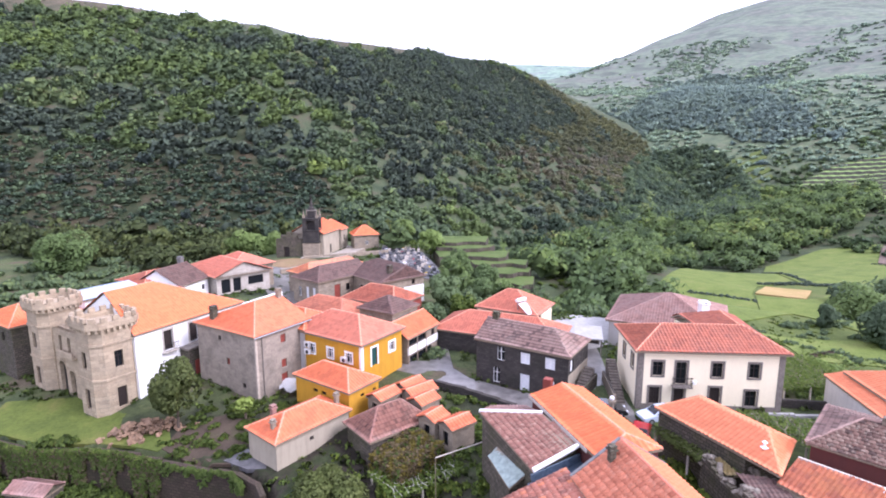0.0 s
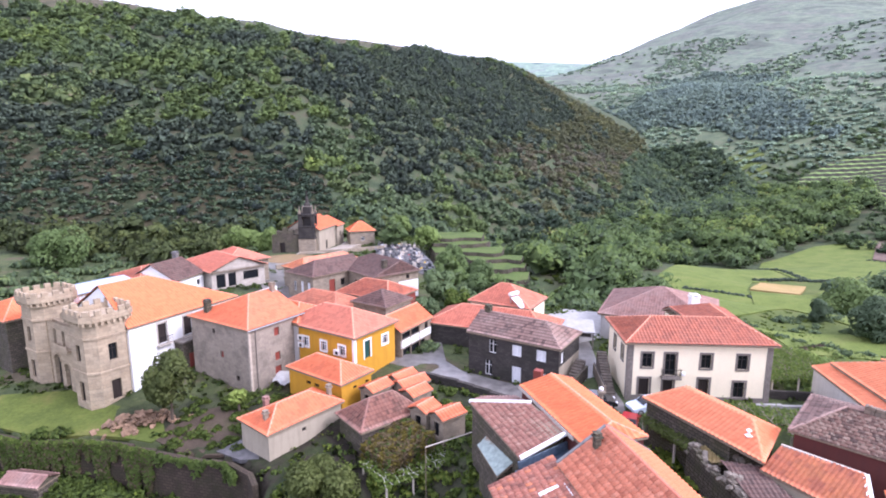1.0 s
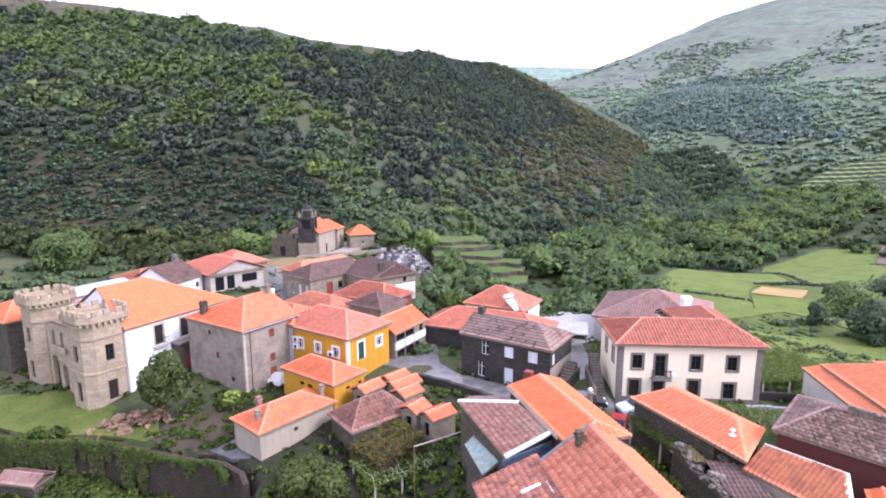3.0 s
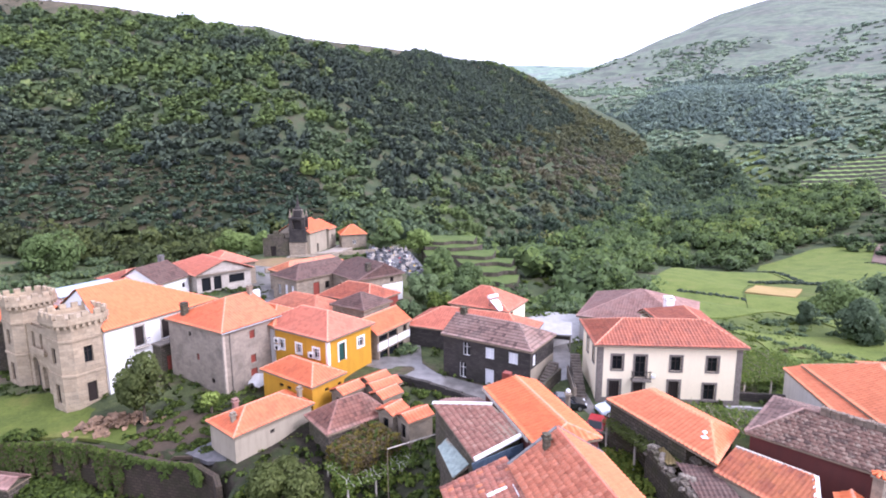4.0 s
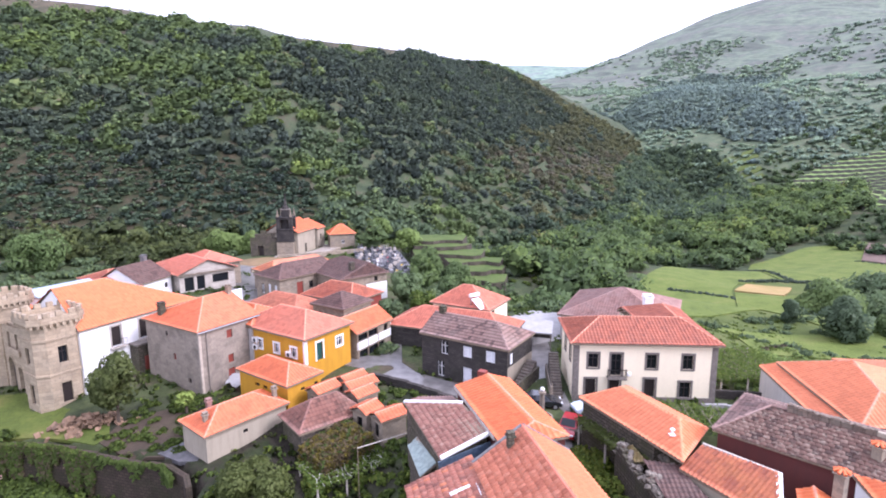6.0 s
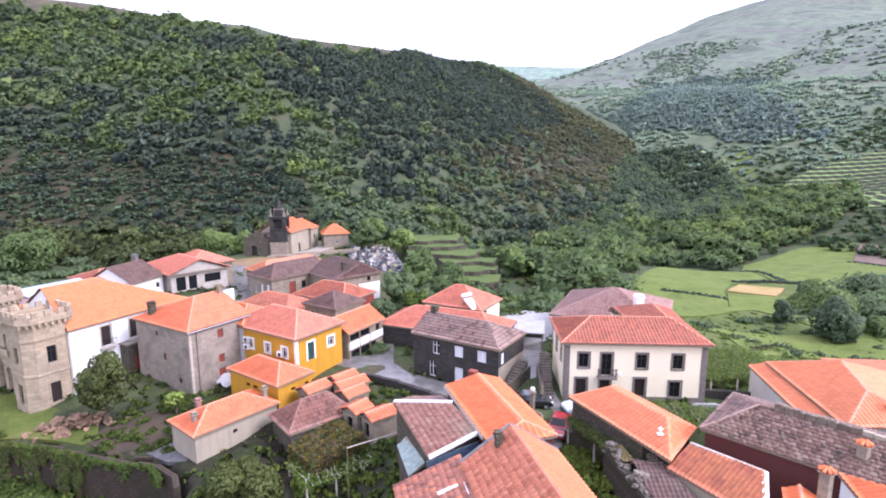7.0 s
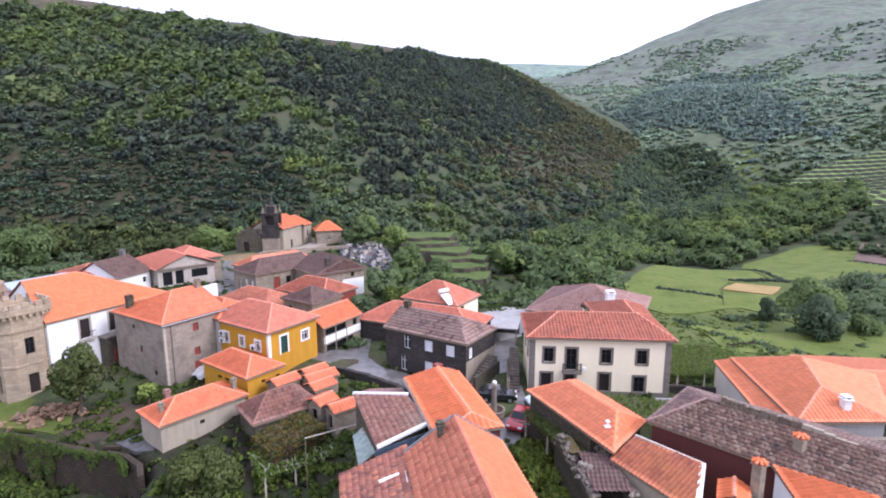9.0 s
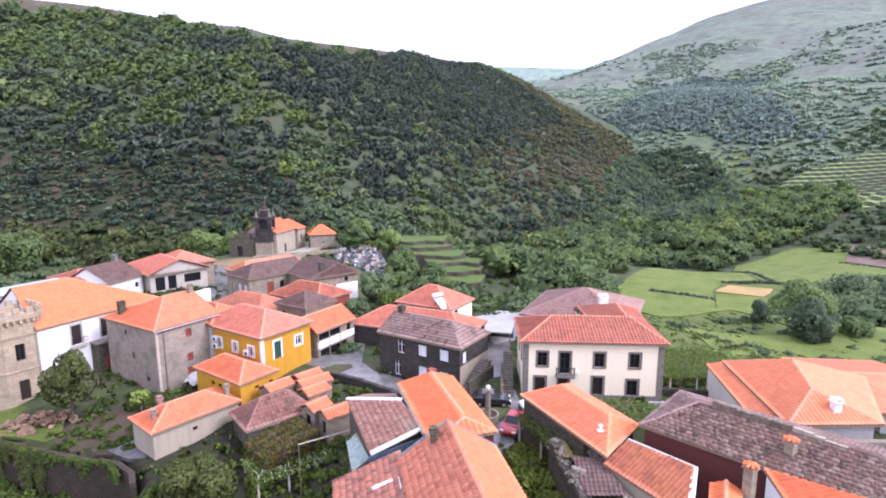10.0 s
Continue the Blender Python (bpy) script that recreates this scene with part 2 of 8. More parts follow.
M["trim"] = plain_mat("dark_granite_trim", (0.17, 0.15, 0.13), 0.85, 0, 0.3, 5.0)
M["trim_light"] = plain_mat("light_granite_trim", (0.40, 0.36, 0.31), 0.85, 0, 0.25, 5.0)
M["dark_wood"] = plain_mat("dark_stained_wood", (0.024, 0.017, 0.015), 0.6, 0, 0.3, 8.0)
M["green_wood"] = plain_mat("dark_green_painted_wood", (0.02, 0.07, 0.06), 0.5, 0, 0.2)
M["red_wood"] = plain_mat("dark_red_painted_wood", (0.22, 0.05, 0.035), 0.6, 0, 0.2)
M["old_wood"] = plain_mat("weathered_wood", (0.22, 0.17, 0.12), 0.85, 0, 0.35, 9.0)
M["white_paint"] = plain_mat("white_painted_wood", (0.78, 0.78, 0.77), 0.5, 0, 0.06)
M["blind"] = plain_mat("white_roller_blind", (0.70, 0.71, 0.73), 0.6, 0, 0.1)
M["iron"] = plain_mat("black_wrought_iron", (0.02, 0.02, 0.022), 0.5, 0.6, 0.2)
M["zinc"] = plain_mat("grey_zinc_sheet", (0.42, 0.43, 0.45), 0.45, 0.7, 0.2)
M["concrete"] = plain_mat("pale_concrete", (0.30, 0.295, 0.285), 0.75, 0, 0.15, 1.2)
M["cement_dark"] = plain_mat("dark_wet_cement", (0.15, 0.146, 0.142), 0.5, 0, 0.4, 1.5)
M["paving"] = plain_mat("wet_granite_paving", (0.15, 0.143, 0.135), 0.3, 0, 0.45, 0.8)
M["bark"] = plain_mat("brown_bark", (0.08, 0.06, 0.045), 0.9, 0, 0.35, 9.0)
M["twig"] = plain_mat("pale_lichened_vine_wood", (0.20, 0.175, 0.125), 0.9, 0, 0.3, 9.0)
M["marble"] = plain_mat("grey_white_marble", (0.17, 0.17, 0.175), 0.5, 0, 0.5, 1.2)
M["marble_dark"] = plain_mat("dark_polished_granite", (0.06, 0.062, 0.07), 0.35, 0, 0.3, 2.5)
gm, gnt, gb = mat_base("window_glass", 0.12, 0.35)
gb.inputs["Base Color"].default_value = (0.012, 0.014, 0.017, 1)
M["glass"] = gm
# leaf and leaf_dark hold extra blue for the haze over the wooded hill
M["leaf"] = leaf_mat("broad_green_leaves", (0.110, 0.152, 0.092), (0.130, 0.176, 0.106))
M["leaf_bright"] = leaf_mat("fresh_spring_leaves", (0.165, 0.222, 0.088), (0.182, 0.244, 0.096))
M["leaf_dark"] = leaf_mat("dark_wood_leaves", (0.088, 0.114, 0.096), (0.104, 0.132, 0.108))
M["leaf_brown"] = leaf_mat("budding_brown_twigs", (0.150, 0.138, 0.108), (0.178, 0.160, 0.124))
M["leaf_bud"] = leaf_mat("olive_budding_twigs", (0.138, 0.142, 0.084), (0.162, 0.166, 0.098))
M["leaf_mid"] = leaf_mat("mid_green_valley_leaves", (0.118, 0.168, 0.074), (0.140, 0.196, 0.084))
M["leaf_olive"] = leaf_mat("olive_green_leaves", (0.085, 0.105, 0.036), (0.14, 0.162, 0.06))
M["leaf_lush"] = leaf_mat("lush_bramble_leaves", (0.060, 0.088, 0.022), (0.100, 0.138, 0.036))
M["leaf_vine"] = leaf_mat("vine_leaves", (0.06, 0.10, 0.02), (0.15, 0.19, 0.05))
M["leaf_dry"] = leaf_mat("dry_brown_creeper", (0.10, 0.075, 0.05), (0.17, 0.125, 0.08))
M["leaf_moss"] = leaf_mat("olive_moss_tufts", (0.09, 0.075, 0.02), (0.21, 0.165, 0.04))

# ---- geometry helpers ----
def mesh_from(name, verts, faces, material=None, uvs=None, smooth=False):
    """A mesh from vertex and quad or triangle arrays."""
    me = bpy.data.meshes.new(name)
    v = np.asarray(verts, dtype=np.float32).reshape(-1, 3)
    f = np.asarray(faces, dtype=np.int32)
    k = f.shape[1]
    me.vertices.add(len(v))
    me.vertices.foreach_set("co", v.ravel())
    me.loops.add(f.size)
    me.loops.foreach_set("vertex_index", f.ravel())
    me.polygons.add(len(f))
    me.polygons.foreach_set("loop_start", np.arange(0, f.size, k, dtype=np.int32))
    me.polygons.foreach_set("loop_total", np.full(len(f), k, dtype=np.int32))
    if uvs is not None:
        layer = me.uv_layers.new(name="UVMap")
        layer.data.foreach_set("uv", np.asarray(uvs, dtype=np.float32)[f.ravel()].ravel())
    if material is not None:
        me.materials.append(material)
    me.update(calc_edges=True)
    me.validate()
    if smooth:
        me.polygons.foreach_set("use_smooth", np.ones(len(f), dtype=bool))
    return me


def box_uv(bm):
    """Wall-aligned texture coordinates in metres."""
    layer = bm.loops.layers.uv.verify()
    for f in bm.faces:
        n = f.normal
        flat = abs(n.z) > 0.7
        side = Vector((-n.y, n.x, 0)).normalized() if not flat and (n.x or n.y) else Vector((1, 0, 0))
        for lp in f.loops:
            c = lp.vert.co
            lp[layer].uv = (c.x, c.y) if flat else (c.dot(side), c.z)


def part(name, bm, material, parent, label="", m=None):
    """One mesh object under a thing or a part."""
    bm.normal_update()
    box_uv(bm)
    me = bpy.data.meshes.new(name)
    bm.to_mesh(me)
    bm.free()
    me.materials.append(material)
    ob = new(name, me)
    ob.parent = parent
    if m is not None:
        ob.matrix_basis = m
    if label:
        ob["label"] = label
    return ob


def part_mesh(name, me, parent, label="", m=None):
    ob = new(name, me)
    ob.parent = parent
    if m is not None:
        ob.matrix_basis = m
    if label:
        ob["label"] = label
    return ob


def thing(name, label, category, m=None, group="", kind=""):
    ob = new(name)
    if m is not None:
        ob.matrix_basis = m
    return tagged(ob, label, category, group, kind)


def solo(name, bm, material, label, category, m=None, group="", kind=""):
    """A thing that is one mesh."""
    ob = part(name, bm, material, None, "", m)
    return tagged(ob, label, category, group, kind)


def add_box(bm, x0, y0, z0, x1, y1, z1, m=None, bevel=0.0):
    vs = [bm.verts.new(Vector(p) if m is None else m @ Vector(p)) for p in
          ((x0, y0, z0), (x1, y0, z0), (x1, y1, z0), (x0, y1, z0), (x0, y0, z1), (x1, y0, z1), (x1, y1, z1), (x0, y1, z1))]
    fs = [bm.faces.new([vs[i] for i in q]) for q in
          ((0, 3, 2, 1), (4, 5, 6, 7), (0, 1, 5, 4), (1, 2, 6, 5), (2, 3, 7, 6), (3, 0, 4, 7))]
    if bevel:
        edges = list({e for f in fs for e in f.edges})
        bmesh.ops.bevel(bm, geom=edges, offset=bevel, segments=1, affect="EDGES")
    return vs


def box(x0, y0, z0, x1, y1, z1, m=None, bevel=0.0):
    bm = bmesh.new()
    add_box(bm, x0, y0, z0, x1, y1, z1, m, bevel)
    return bm


def add_tube(bm, p, q, r0, r1=None, sides=7):
    """A tapered round bar from p to q."""
    p, q = Vector(p), Vector(q)
    r1 = r0 if r1 is None else r1
    d = (q - p).normalized()
    a = d.orthogonal().normalized()
    c = d.cross(a)
    rings = []
    for o, r in ((p, r0), (q, r1)):
        rings.append([bm.verts.new(o + r * (math.cos(t) * a + math.sin(t) * c)) for t in [i * math.tau / sides for i in range(sides)]])
    for i in range(sides):
        j = (i + 1) % sides
        bm.faces.new((rings[0][i], rings[0][j], rings[1][j], rings[1][i]))
    bm.faces.new(rings[0][::-1])
    bm.faces.new(rings[1])


def add_prism(bm, pts, z0, z1):
    """An upright prism over a plan polygon (counter-clockwise)."""
    lo = [bm.verts.new((x, y, z0)) for x, y in pts]
    hi = [bm.verts.new((x, y, z1)) for x, y in pts]
    n = len(pts)
    for i in range(n):
        j = (i + 1) % n
        bm.faces.new((lo[i], lo[j], hi[j], hi[i]))
    bm.faces.new(lo[::-1])
    bm.faces.new(hi)


def tile_slope(name, pts, material, parent, tw=0.36, tl=0.42, m=None, sub=4, rib=0.095, lap=0.05):
    """Barrel tiles on a plane: pts run along the eave first, then back over the top. Ribs run up the slope, courses step down it."""
    P = [np.array(p, float) for p in pts]
    e = P[1] - P[0]
    e /= np.linalg.norm(e)
    nrm = None
    for k in range(2, len(P)):
        c = np.cross(P[1] - P[0], P[k] - P[0])
        if np.linalg.norm(c) > 1e-6:
            nrm = c / np.linalg.norm(c)
            break
    if nrm[2] < 0:
        nrm = -nrm
    d = np.cross(nrm, e)
    if d[2] < 0:
        d = -d
    poly = np.array([((p - P[0]) @ e, (p - P[0]) @ d) for p in P])
    u0, u1 = poly[:, 0].min(), poly[:, 0].max()
    ncol = max(2, int(round((u1 - u0) / tw)))
    us = np.linspace(u0 + 1e-4, u1 - 1e-4, ncol * sub + 1)
    vlo = np.full(len(us), np.inf)
    vhi = np.full(len(us), -np.inf)
    n = len(poly)
    for i in range(n):
        (ax, ay), (bx, by) = poly[i], poly[(i + 1) % n]
        if abs(bx - ax) < 1e-6:
            continue
        t = (us - ax) / (bx - ax)
        ok = (t >= -1e-6) & (t <= 1 + 1e-6)
        y = ay + t * (by - ay)
        vlo = np.where(ok, np.minimum(vlo, y), vlo)
        vhi = np.where(ok, np.maximum(vhi, y), vhi)
    vhi = np.maximum(vhi, vlo)
    vmin, vmax = poly[:, 1].min(), poly[:, 1].max()
    nrow = max(2, int(math.ceil((vmax - vmin) / tl)))
    vk = vmin + np.arange(nrow + 1) * tl
    vv, hh = [], []
    for k in range(nrow):
        vv += [vk[k], vk[k + 1] - 0.01]
        hh += [lap, 0.0]
    vv, hh = np.array(vv), np.array(hh)
    ph = np.arange(len(us)) / sub
    prof = rib * np.abs(np.sin(np.pi * ph)) ** 0.6
    V = np.clip(vv[None, :], vlo[:, None], vhi[:, None])
    H = hh[None, :] + prof[:, None] + 0.02
    rng = np.random.default_rng(len(us) * 7 + nrow)
    H = H + rng.normal(0, 0.006, H.shape)
    W = P[0][None, None, :] + us[:, None, None] * e + V[..., None] * d + H[..., None] * nrm
    UV = np.stack([np.broadcast_to((ph * 1.0 + 0.5)[:, None], V.shape), np.broadcast_to(((vv - vmin + 0.002) / tl)[None, :], V.shape)], -1)
    nu, nv = V.shape
    idx = np.arange(nu * nv).reshape(nu, nv)
    quads = np.stack([idx[:-1, :-1], idx[1:, :-1], idx[1:, 1:], idx[:-1, 1:]], -1)
    ht = np.maximum(V[:-1, 1:] - V[:-1, :-1], V[1:, 1:] - V[1:, :-1])
    keep = ht > 0.004
    q = quads[keep]
    if (np.cross(W[1, 0] - W[0, 0], d) @ nrm) < 0:
        q = q[:, ::-1]
    used, inv = np.unique(q.ravel(), return_inverse=True)
    me = mesh_from(name, W.reshape(-1, 3)[used], inv.reshape(-1, 4), material, UV.reshape(-1, 2)[used])
    return part_mesh(name, me, parent, "", m)


def loose_tiles(pts, material, parent, tw, tl, seed=1):
    """Barrel tiles laid one by one up a slope: every tile an object on one shared mesh. pts: eave start, eave end, then the top."""
    P = [Vector(p) for p in pts]
    u = (P[1] - P[0]).normalized()
    nrm = u.cross(P[-1] - P[0]).normalized()
    if nrm.z < 0:
        nrm = -nrm
    v = nrm.cross(u)
    flat = [((p - P[0]).dot(u), (p - P[0]).dot(v)) for p in P]
    dome = 0.17 if tw < 0.39 else 0.10
    bm = bmesh.new()
    ring = []
    for k, (yy, wid, lift) in enumerate(((-0.04, 1.0, 0.06), (tl * 1.08, 0.96, 0.01))):
        ring.append([bm.verts.new((tw * 0.5 * wid * math.cos(t) * 1.04, yy, lift + tw * dome * math.sin(t))) for t in [math.pi * j / 6 for j in range(7)]])
    lip = [bm.verts.new((q.co.x * 0.86, q.co.y, q.co.z - 0.03)) for q in ring[0]]
    for j in range(6):
        bm.faces.new((ring[0][j], ring[0][j + 1], ring[1][j + 1], ring[1][j]))
        bm.faces.new((lip[j], lip[j + 1], ring[0][j + 1], ring[0][j]))
    bmesh.ops.recalc_face_normals(bm, faces=bm.faces)
    me = bpy.data.meshes.new("tile")
    bm.to_mesh(me)
    bm.free()
    me.materials.append(material)
    for f in me.polygons:
        f.use_smooth = True
    rng = np.random.default_rng(seed)
    rows = int(max(q[1] for q in flat) / tl)
    for r in range(rows + 1):
        y = r * tl
        ym = y + tl * 0.5
        xs = []
        for a, b in zip(flat, flat[1:] + flat[:1]):
            if (a[1] > ym) != (b[1] > ym):
                xs.append(a[0] + (b[0] - a[0]) * (ym - a[1]) / (b[1] - a[1]))
        if len(xs) < 2:
            continue
        lo, hi = min(xs), max(xs)
        n = max(1, int(round((hi - lo) / tw)))
        for k in range(n):
            x = lo + (k + 0.5) * (hi - lo) / n + rng.normal(0, 0.008)
            base = P[0] + u * x + v * (y + rng.normal(0, 0.012))
            tilt = rng.normal(0, 0.02)
            uu = (u + v * tilt).normalized()
            vv = nrm.cross(uu)
            m = Matrix(((uu.x, vv.x, nrm.x, base.x), (uu.y, vv.y, nrm.y, base.y), (uu.z, vv.z, nrm.z, base.z), (0, 0, 0, 1)))
            part_mesh("tile", me, parent, "", m)


def ridge_tiles(name, edges, material, parent, r=0.11, step=0.42):
    """Half-round capping tiles, overlapping along ridges and hips."""
    bm = bmesh.new()
    for p, q in edges:
        p, q = Vector(p), Vector(q)
        L = (q - p).length
        if L < 0.3:
            continue
        d = (q - p) / L
        side = d.cross(Vector((0, 0, 1))).normalized()
        up = side.cross(d)
        k = max(1, int(L / step))
        for i in range(k):
            a, b = p + d * (L * i / k), p + d * (L * (i + 1) / k + 0.03)
            rr = (r * 1.04, r * 0.9)
            rings = []
            for o, rad in ((a, rr[0]), (b, rr[1])):
                rings.append([bm.verts.new(o + side * rad * math.cos(t) + up * (rad * math.sin(t) * 0.9 + 0.03)) for t in [math.pi * j / 4 for j in range(5)]])
            for j in range(4):
                bm.faces.new((rings[0][j], rings[0][j + 1], rings[1][j + 1], rings[1][j]))
            bm.faces.new(rings[0])
    ob = part(name, bm, material, parent)
    return ob


def wall_face(bm, L, z0, z1, openings, place, depth=0.22):
    """A wall face with holes; place(s, z, d) gives the point d metres inwards."""
    ss = sorted({0.0, L, *[o[0] for o in openings], *[o[1] for o in openings]})
    zs = sorted({z0, z1, *[o[2] for o in openings], *[o[3] for o in openings]})
    def q(*pp):
        bm.faces.new([bm.verts.new(place(*p)) for p in pp])
    for a, b in zip(ss[:-1], ss[1:]):
        for c, d in zip(zs[:-1], zs[1:]):
            sm, zm = (a + b) / 2, (c + d) / 2
            if any(o[0] < sm < o[1] and o[2] < zm < o[3] for o in openings):
                continue
            q((a, c, 0), (b, c, 0), (b, d, 0), (a, d, 0))
    for a, b, c, d in openings:
        q((a, c, 0), (a, c, depth), (b, c, depth), (b, c, 0))
        q((a, d, 0), (b, d, 0), (b, d, depth), (a, d, depth))
        q((a, c, 0), (a, d, 0), (a, d, depth), (a, c, depth))
        q((b, c, 0), (b, c, depth), (b, d, depth), (b, d, 0))


def opening(parent, place, a, b, c, d, style, trim=None, depth=0.22):
    """The window or door that fills a hole: frame, panes, surround."""
    def slab(bm, s0, s1, z0, z1, d0, d1):
        pts = [(s0, z0, d0), (s1, z0, d0), (s1, z1, d0), (s0, z1, d0), (s0, z0, d1), (s1, z0, d1), (s1, z1, d1), (s0, z1, d1)]
        v = [bm.verts.new(place(*p)) for p in pts]
        for f in ((0, 1, 2, 3), (5, 4, 7, 6), (4, 0, 3, 7), (1, 5, 6, 2), (3, 2, 6, 7), (4, 5, 1, 0)):
            bm.faces.new([v[i] for i in f])
    is_door = "door" in style
    fm = {"win": M["white_paint"], "brown": M["dark_wood"], "blind": M["white_paint"], "red": M["red_wood"], "green_door": M["green_wood"],
          "red_door": M["red_wood"], "dark_door": M["dark_wood"], "white_door": M["blind"], "dark": M["dark_wood"], "hole": M["dark_wood"]}[style]
    bm = bmesh.new()
    t = 0.06
    for s0, s1, z0, z1 in ((a, a + t, c, d), (b - t, b, c, d), (a + t, b - t, d - t, d), (a + t, b - t, c, c + t)):
        slab(bm, s0, s1, z0, z1, depth - 0.08, depth + 0.02)
    if not is_door and style != "hole" and style != "red":
        mid = (a + b) / 2
        slab(bm, mid - 0.035, mid + 0.035, c + t, d - t, depth - 0.075, depth + 0.015)
        slab(bm, a + t, mid - 0.035, (c + d * 2) / 3 - 0.02, (c + d * 2) / 3 + 0.02, depth - 0.07, depth + 0.01)
        slab(bm, mid + 0.035, b - t, (c + d * 2) / 3 - 0.02, (c + d * 2) / 3 + 0.02, depth - 0.07, depth + 0.01)
    ob = part("door" if is_door else "window", bm, fm, parent, {"green_door": "dark green door", "red": "dark red shutter"}.get(style, ""))
    bm = bmesh.new()
    if is_door or style == "red":
        n = 4
        w = (b - a - 2 * t) / n
        for i in range(n):
            slab(bm, a + t + i * w + 0.008, a + t + (i + 1) * w - 0.008, c + t, d - t, depth - 0.05, depth + 0.01)
        part("panel", bm, fm, ob)
    elif style == "blind":
        slab(bm, a + t, b - t, c + t, d - t, depth - 0.03, depth)
        part("blind", bm, M["blind"], ob, "closed white blind")
    else:
        # style hole is open: its near-black pane stands in for the shade inside
        slab(bm, a + t, b - t, c + t, d - t, depth - 0.01, depth + 0.01)
        part("pane", bm, M["glass"], ob)
    if trim is not None:
        bm = bmesh.new()
        w = 0.2
        sill = 0.14 if not is_door else 0.0
        slab(bm, a - w, a, c - sill, d, -0.04, 0.06)
        slab(bm, b, b + w, c - sill, d, -0.04, 0.06)
        slab(bm, a - w, b + w, d, d + w * 1.1, -0.05, 0.06)
        if sill:
            slab(bm, a, b, c - sill, c, -0.07, 0.06)
        part("surround", bm, trim, ob)
    return ob


def place_on(face, U, V, o, zoff=0.0):
    """Maps a facade's own coordinates to the house's: s runs along the side from its low end, d inwards."""
    if face == "v0":
        return lambda s, z, d: Vector((o + s, o + d, z))
    if face == "v1":
        return lambda s, z, d: Vector((o + s, V - o - d, z))
    if face == "u0":
        return lambda s, z, d: Vector((o + d, o + s, z))
    return lambda s, z, d: Vector((U - o - d, o + s, z))


def house(label, corner, ang, U, V, eave, base, rise, roof, wall, hips=(None, None), over=0.4, wins=(), chims=(), tile=(0.36, 0.42),
          rv=0.5, skew=0.0, loose=None, caps=None, trim=None, name="house", category="house", wall_faces=None, sub=4, drop=0.0):
    """A house on a rectangle of eaves. u runs along the ridge; an end with a hip inset of 0 is a gable."""
    H = thing(name, label, category, pose(corner[0], corner[1], 0, 0, 0, ang))
    ha, hb = [(V * 0.5 if h is None else h) for h in hips]
    top = eave + rise
    R0, R1 = (ha + skew * rv, V * rv, top), (U - hb, V * rv, top)
    A, B, C, D = (0, 0, eave), (U, 0, eave), (U, V, eave), (skew, V, eave)
    slopes = [[A, B, R1, R0], [C, D, R0, R1]]
    if ha > 0:
        slopes.append([D, A, R0])
    if hb > 0:
        slopes.append([B, C, R1])
    for k_, s in enumerate(slopes):
        if loose and k_ in loose[0]:
            loose_tiles(s, loose[1], H, loose[2], loose[3], k_ + 3)
            continue
        tile_slope("roof_slope", s, roof, H, tile[0], tile[1], sub=sub, rib=tile[2] if len(tile) > 2 else 0.095, lap=tile[3] if len(tile) > 3 else 0.05)
    ed = [(R0, R1)] + ([(A, R0), (D, R0)] if ha > 0 else []) + ([(B, R1), (C, R1)] if hb > 0 else [])
    ridge_tiles("ridge_tiles", ed, caps or (M["ridge_clay"] if roof in (M["tile_new"], M["tile_bright"], M["tile_pink"], M["tile_red"]) else roof), H)
    # timber deck under the tiles
    bm = bmesh.new()
    ring_lo = [bm.verts.new((x, y, z - 0.14)) for x, y, z in (A, B, C, D)]
    ring_hi = [bm.verts.new((x, y, z - 0.01)) for x, y, z in (A, B, C, D)]
    r0, r1 = bm.verts.new((R0[0], R0[1], R0[2] - 0.02)), bm.verts.new((R1[0], R1[1], R1[2] - 0.02))
    bm.faces.new(ring_lo[::-1])
    for i in range(4):
        bm.faces.new((ring_lo[i], ring_lo[(i + 1) % 4], ring_hi[(i + 1) % 4], ring_hi[i]))
    a, b, c, d = ring_hi
    bm.faces.new((a, b, r1, r0))
    bm.faces.new((c, d, r0, r1))
    if ha > 0:
        bm.faces.new((d, a, r0))
    if hb > 0:
        bm.faces.new((b, c, r1))
    part("roof_deck", bm, M["old_wood"], H)
    # walls
    bm = bmesh.new()
    o = over
    lens = {"v0": U - 2 * o, "v1": U - 2 * o, "u0": V - 2 * o, "u1": V - 2 * o}
    holes = {k: [] for k in lens}
    for w in wins:
        f, s, zb, ww, hh = w[:5]
        holes[f].append((s - o - ww / 2, s - o + ww / 2, zb, zb + hh))
    for f, L in lens.items():
        wall_face(bm, L, base - 1.5, eave - 0.1, holes[f], place_on(f, U, V, o))
    for f, h, x in (("u0", ha, o), ("u1", hb, U - o)):
        if h == 0:
            k = rise * (1 - o / (V * 0.5)) if rv == 0.5 else rise * 0.93
            sk = skew if f == "u0" else 0.0
            bm.faces.new([bm.verts.new(p) for p in ((x, o, eave - 0.1), (x + sk, V - o, eave - 0.1), (x + sk * rv, V * rv, top - 0.12))])
            z2 = eave + rise * o / max(V * rv, 0.1) - 0.12
            if z2 > eave - 0.05:
                bm.faces.new([bm.verts.new(p) for p in ((x, o, eave - 0.1), (x, V - o, eave - 0.1), (x, V - o, z2), (x, o, z2))])
    bmesh.ops.recalc_face_normals(bm, faces=bm.faces)
    part("wall", bm, wall, H)
    for w in wins:
        f, s, zb, ww, hh, style = w[:6]
        opening(H, place_on(f, U, V, o), s - o - ww / 2, s - o + ww / 2, zb, zb + hh, style, w[6] if len(w) > 6 else trim)
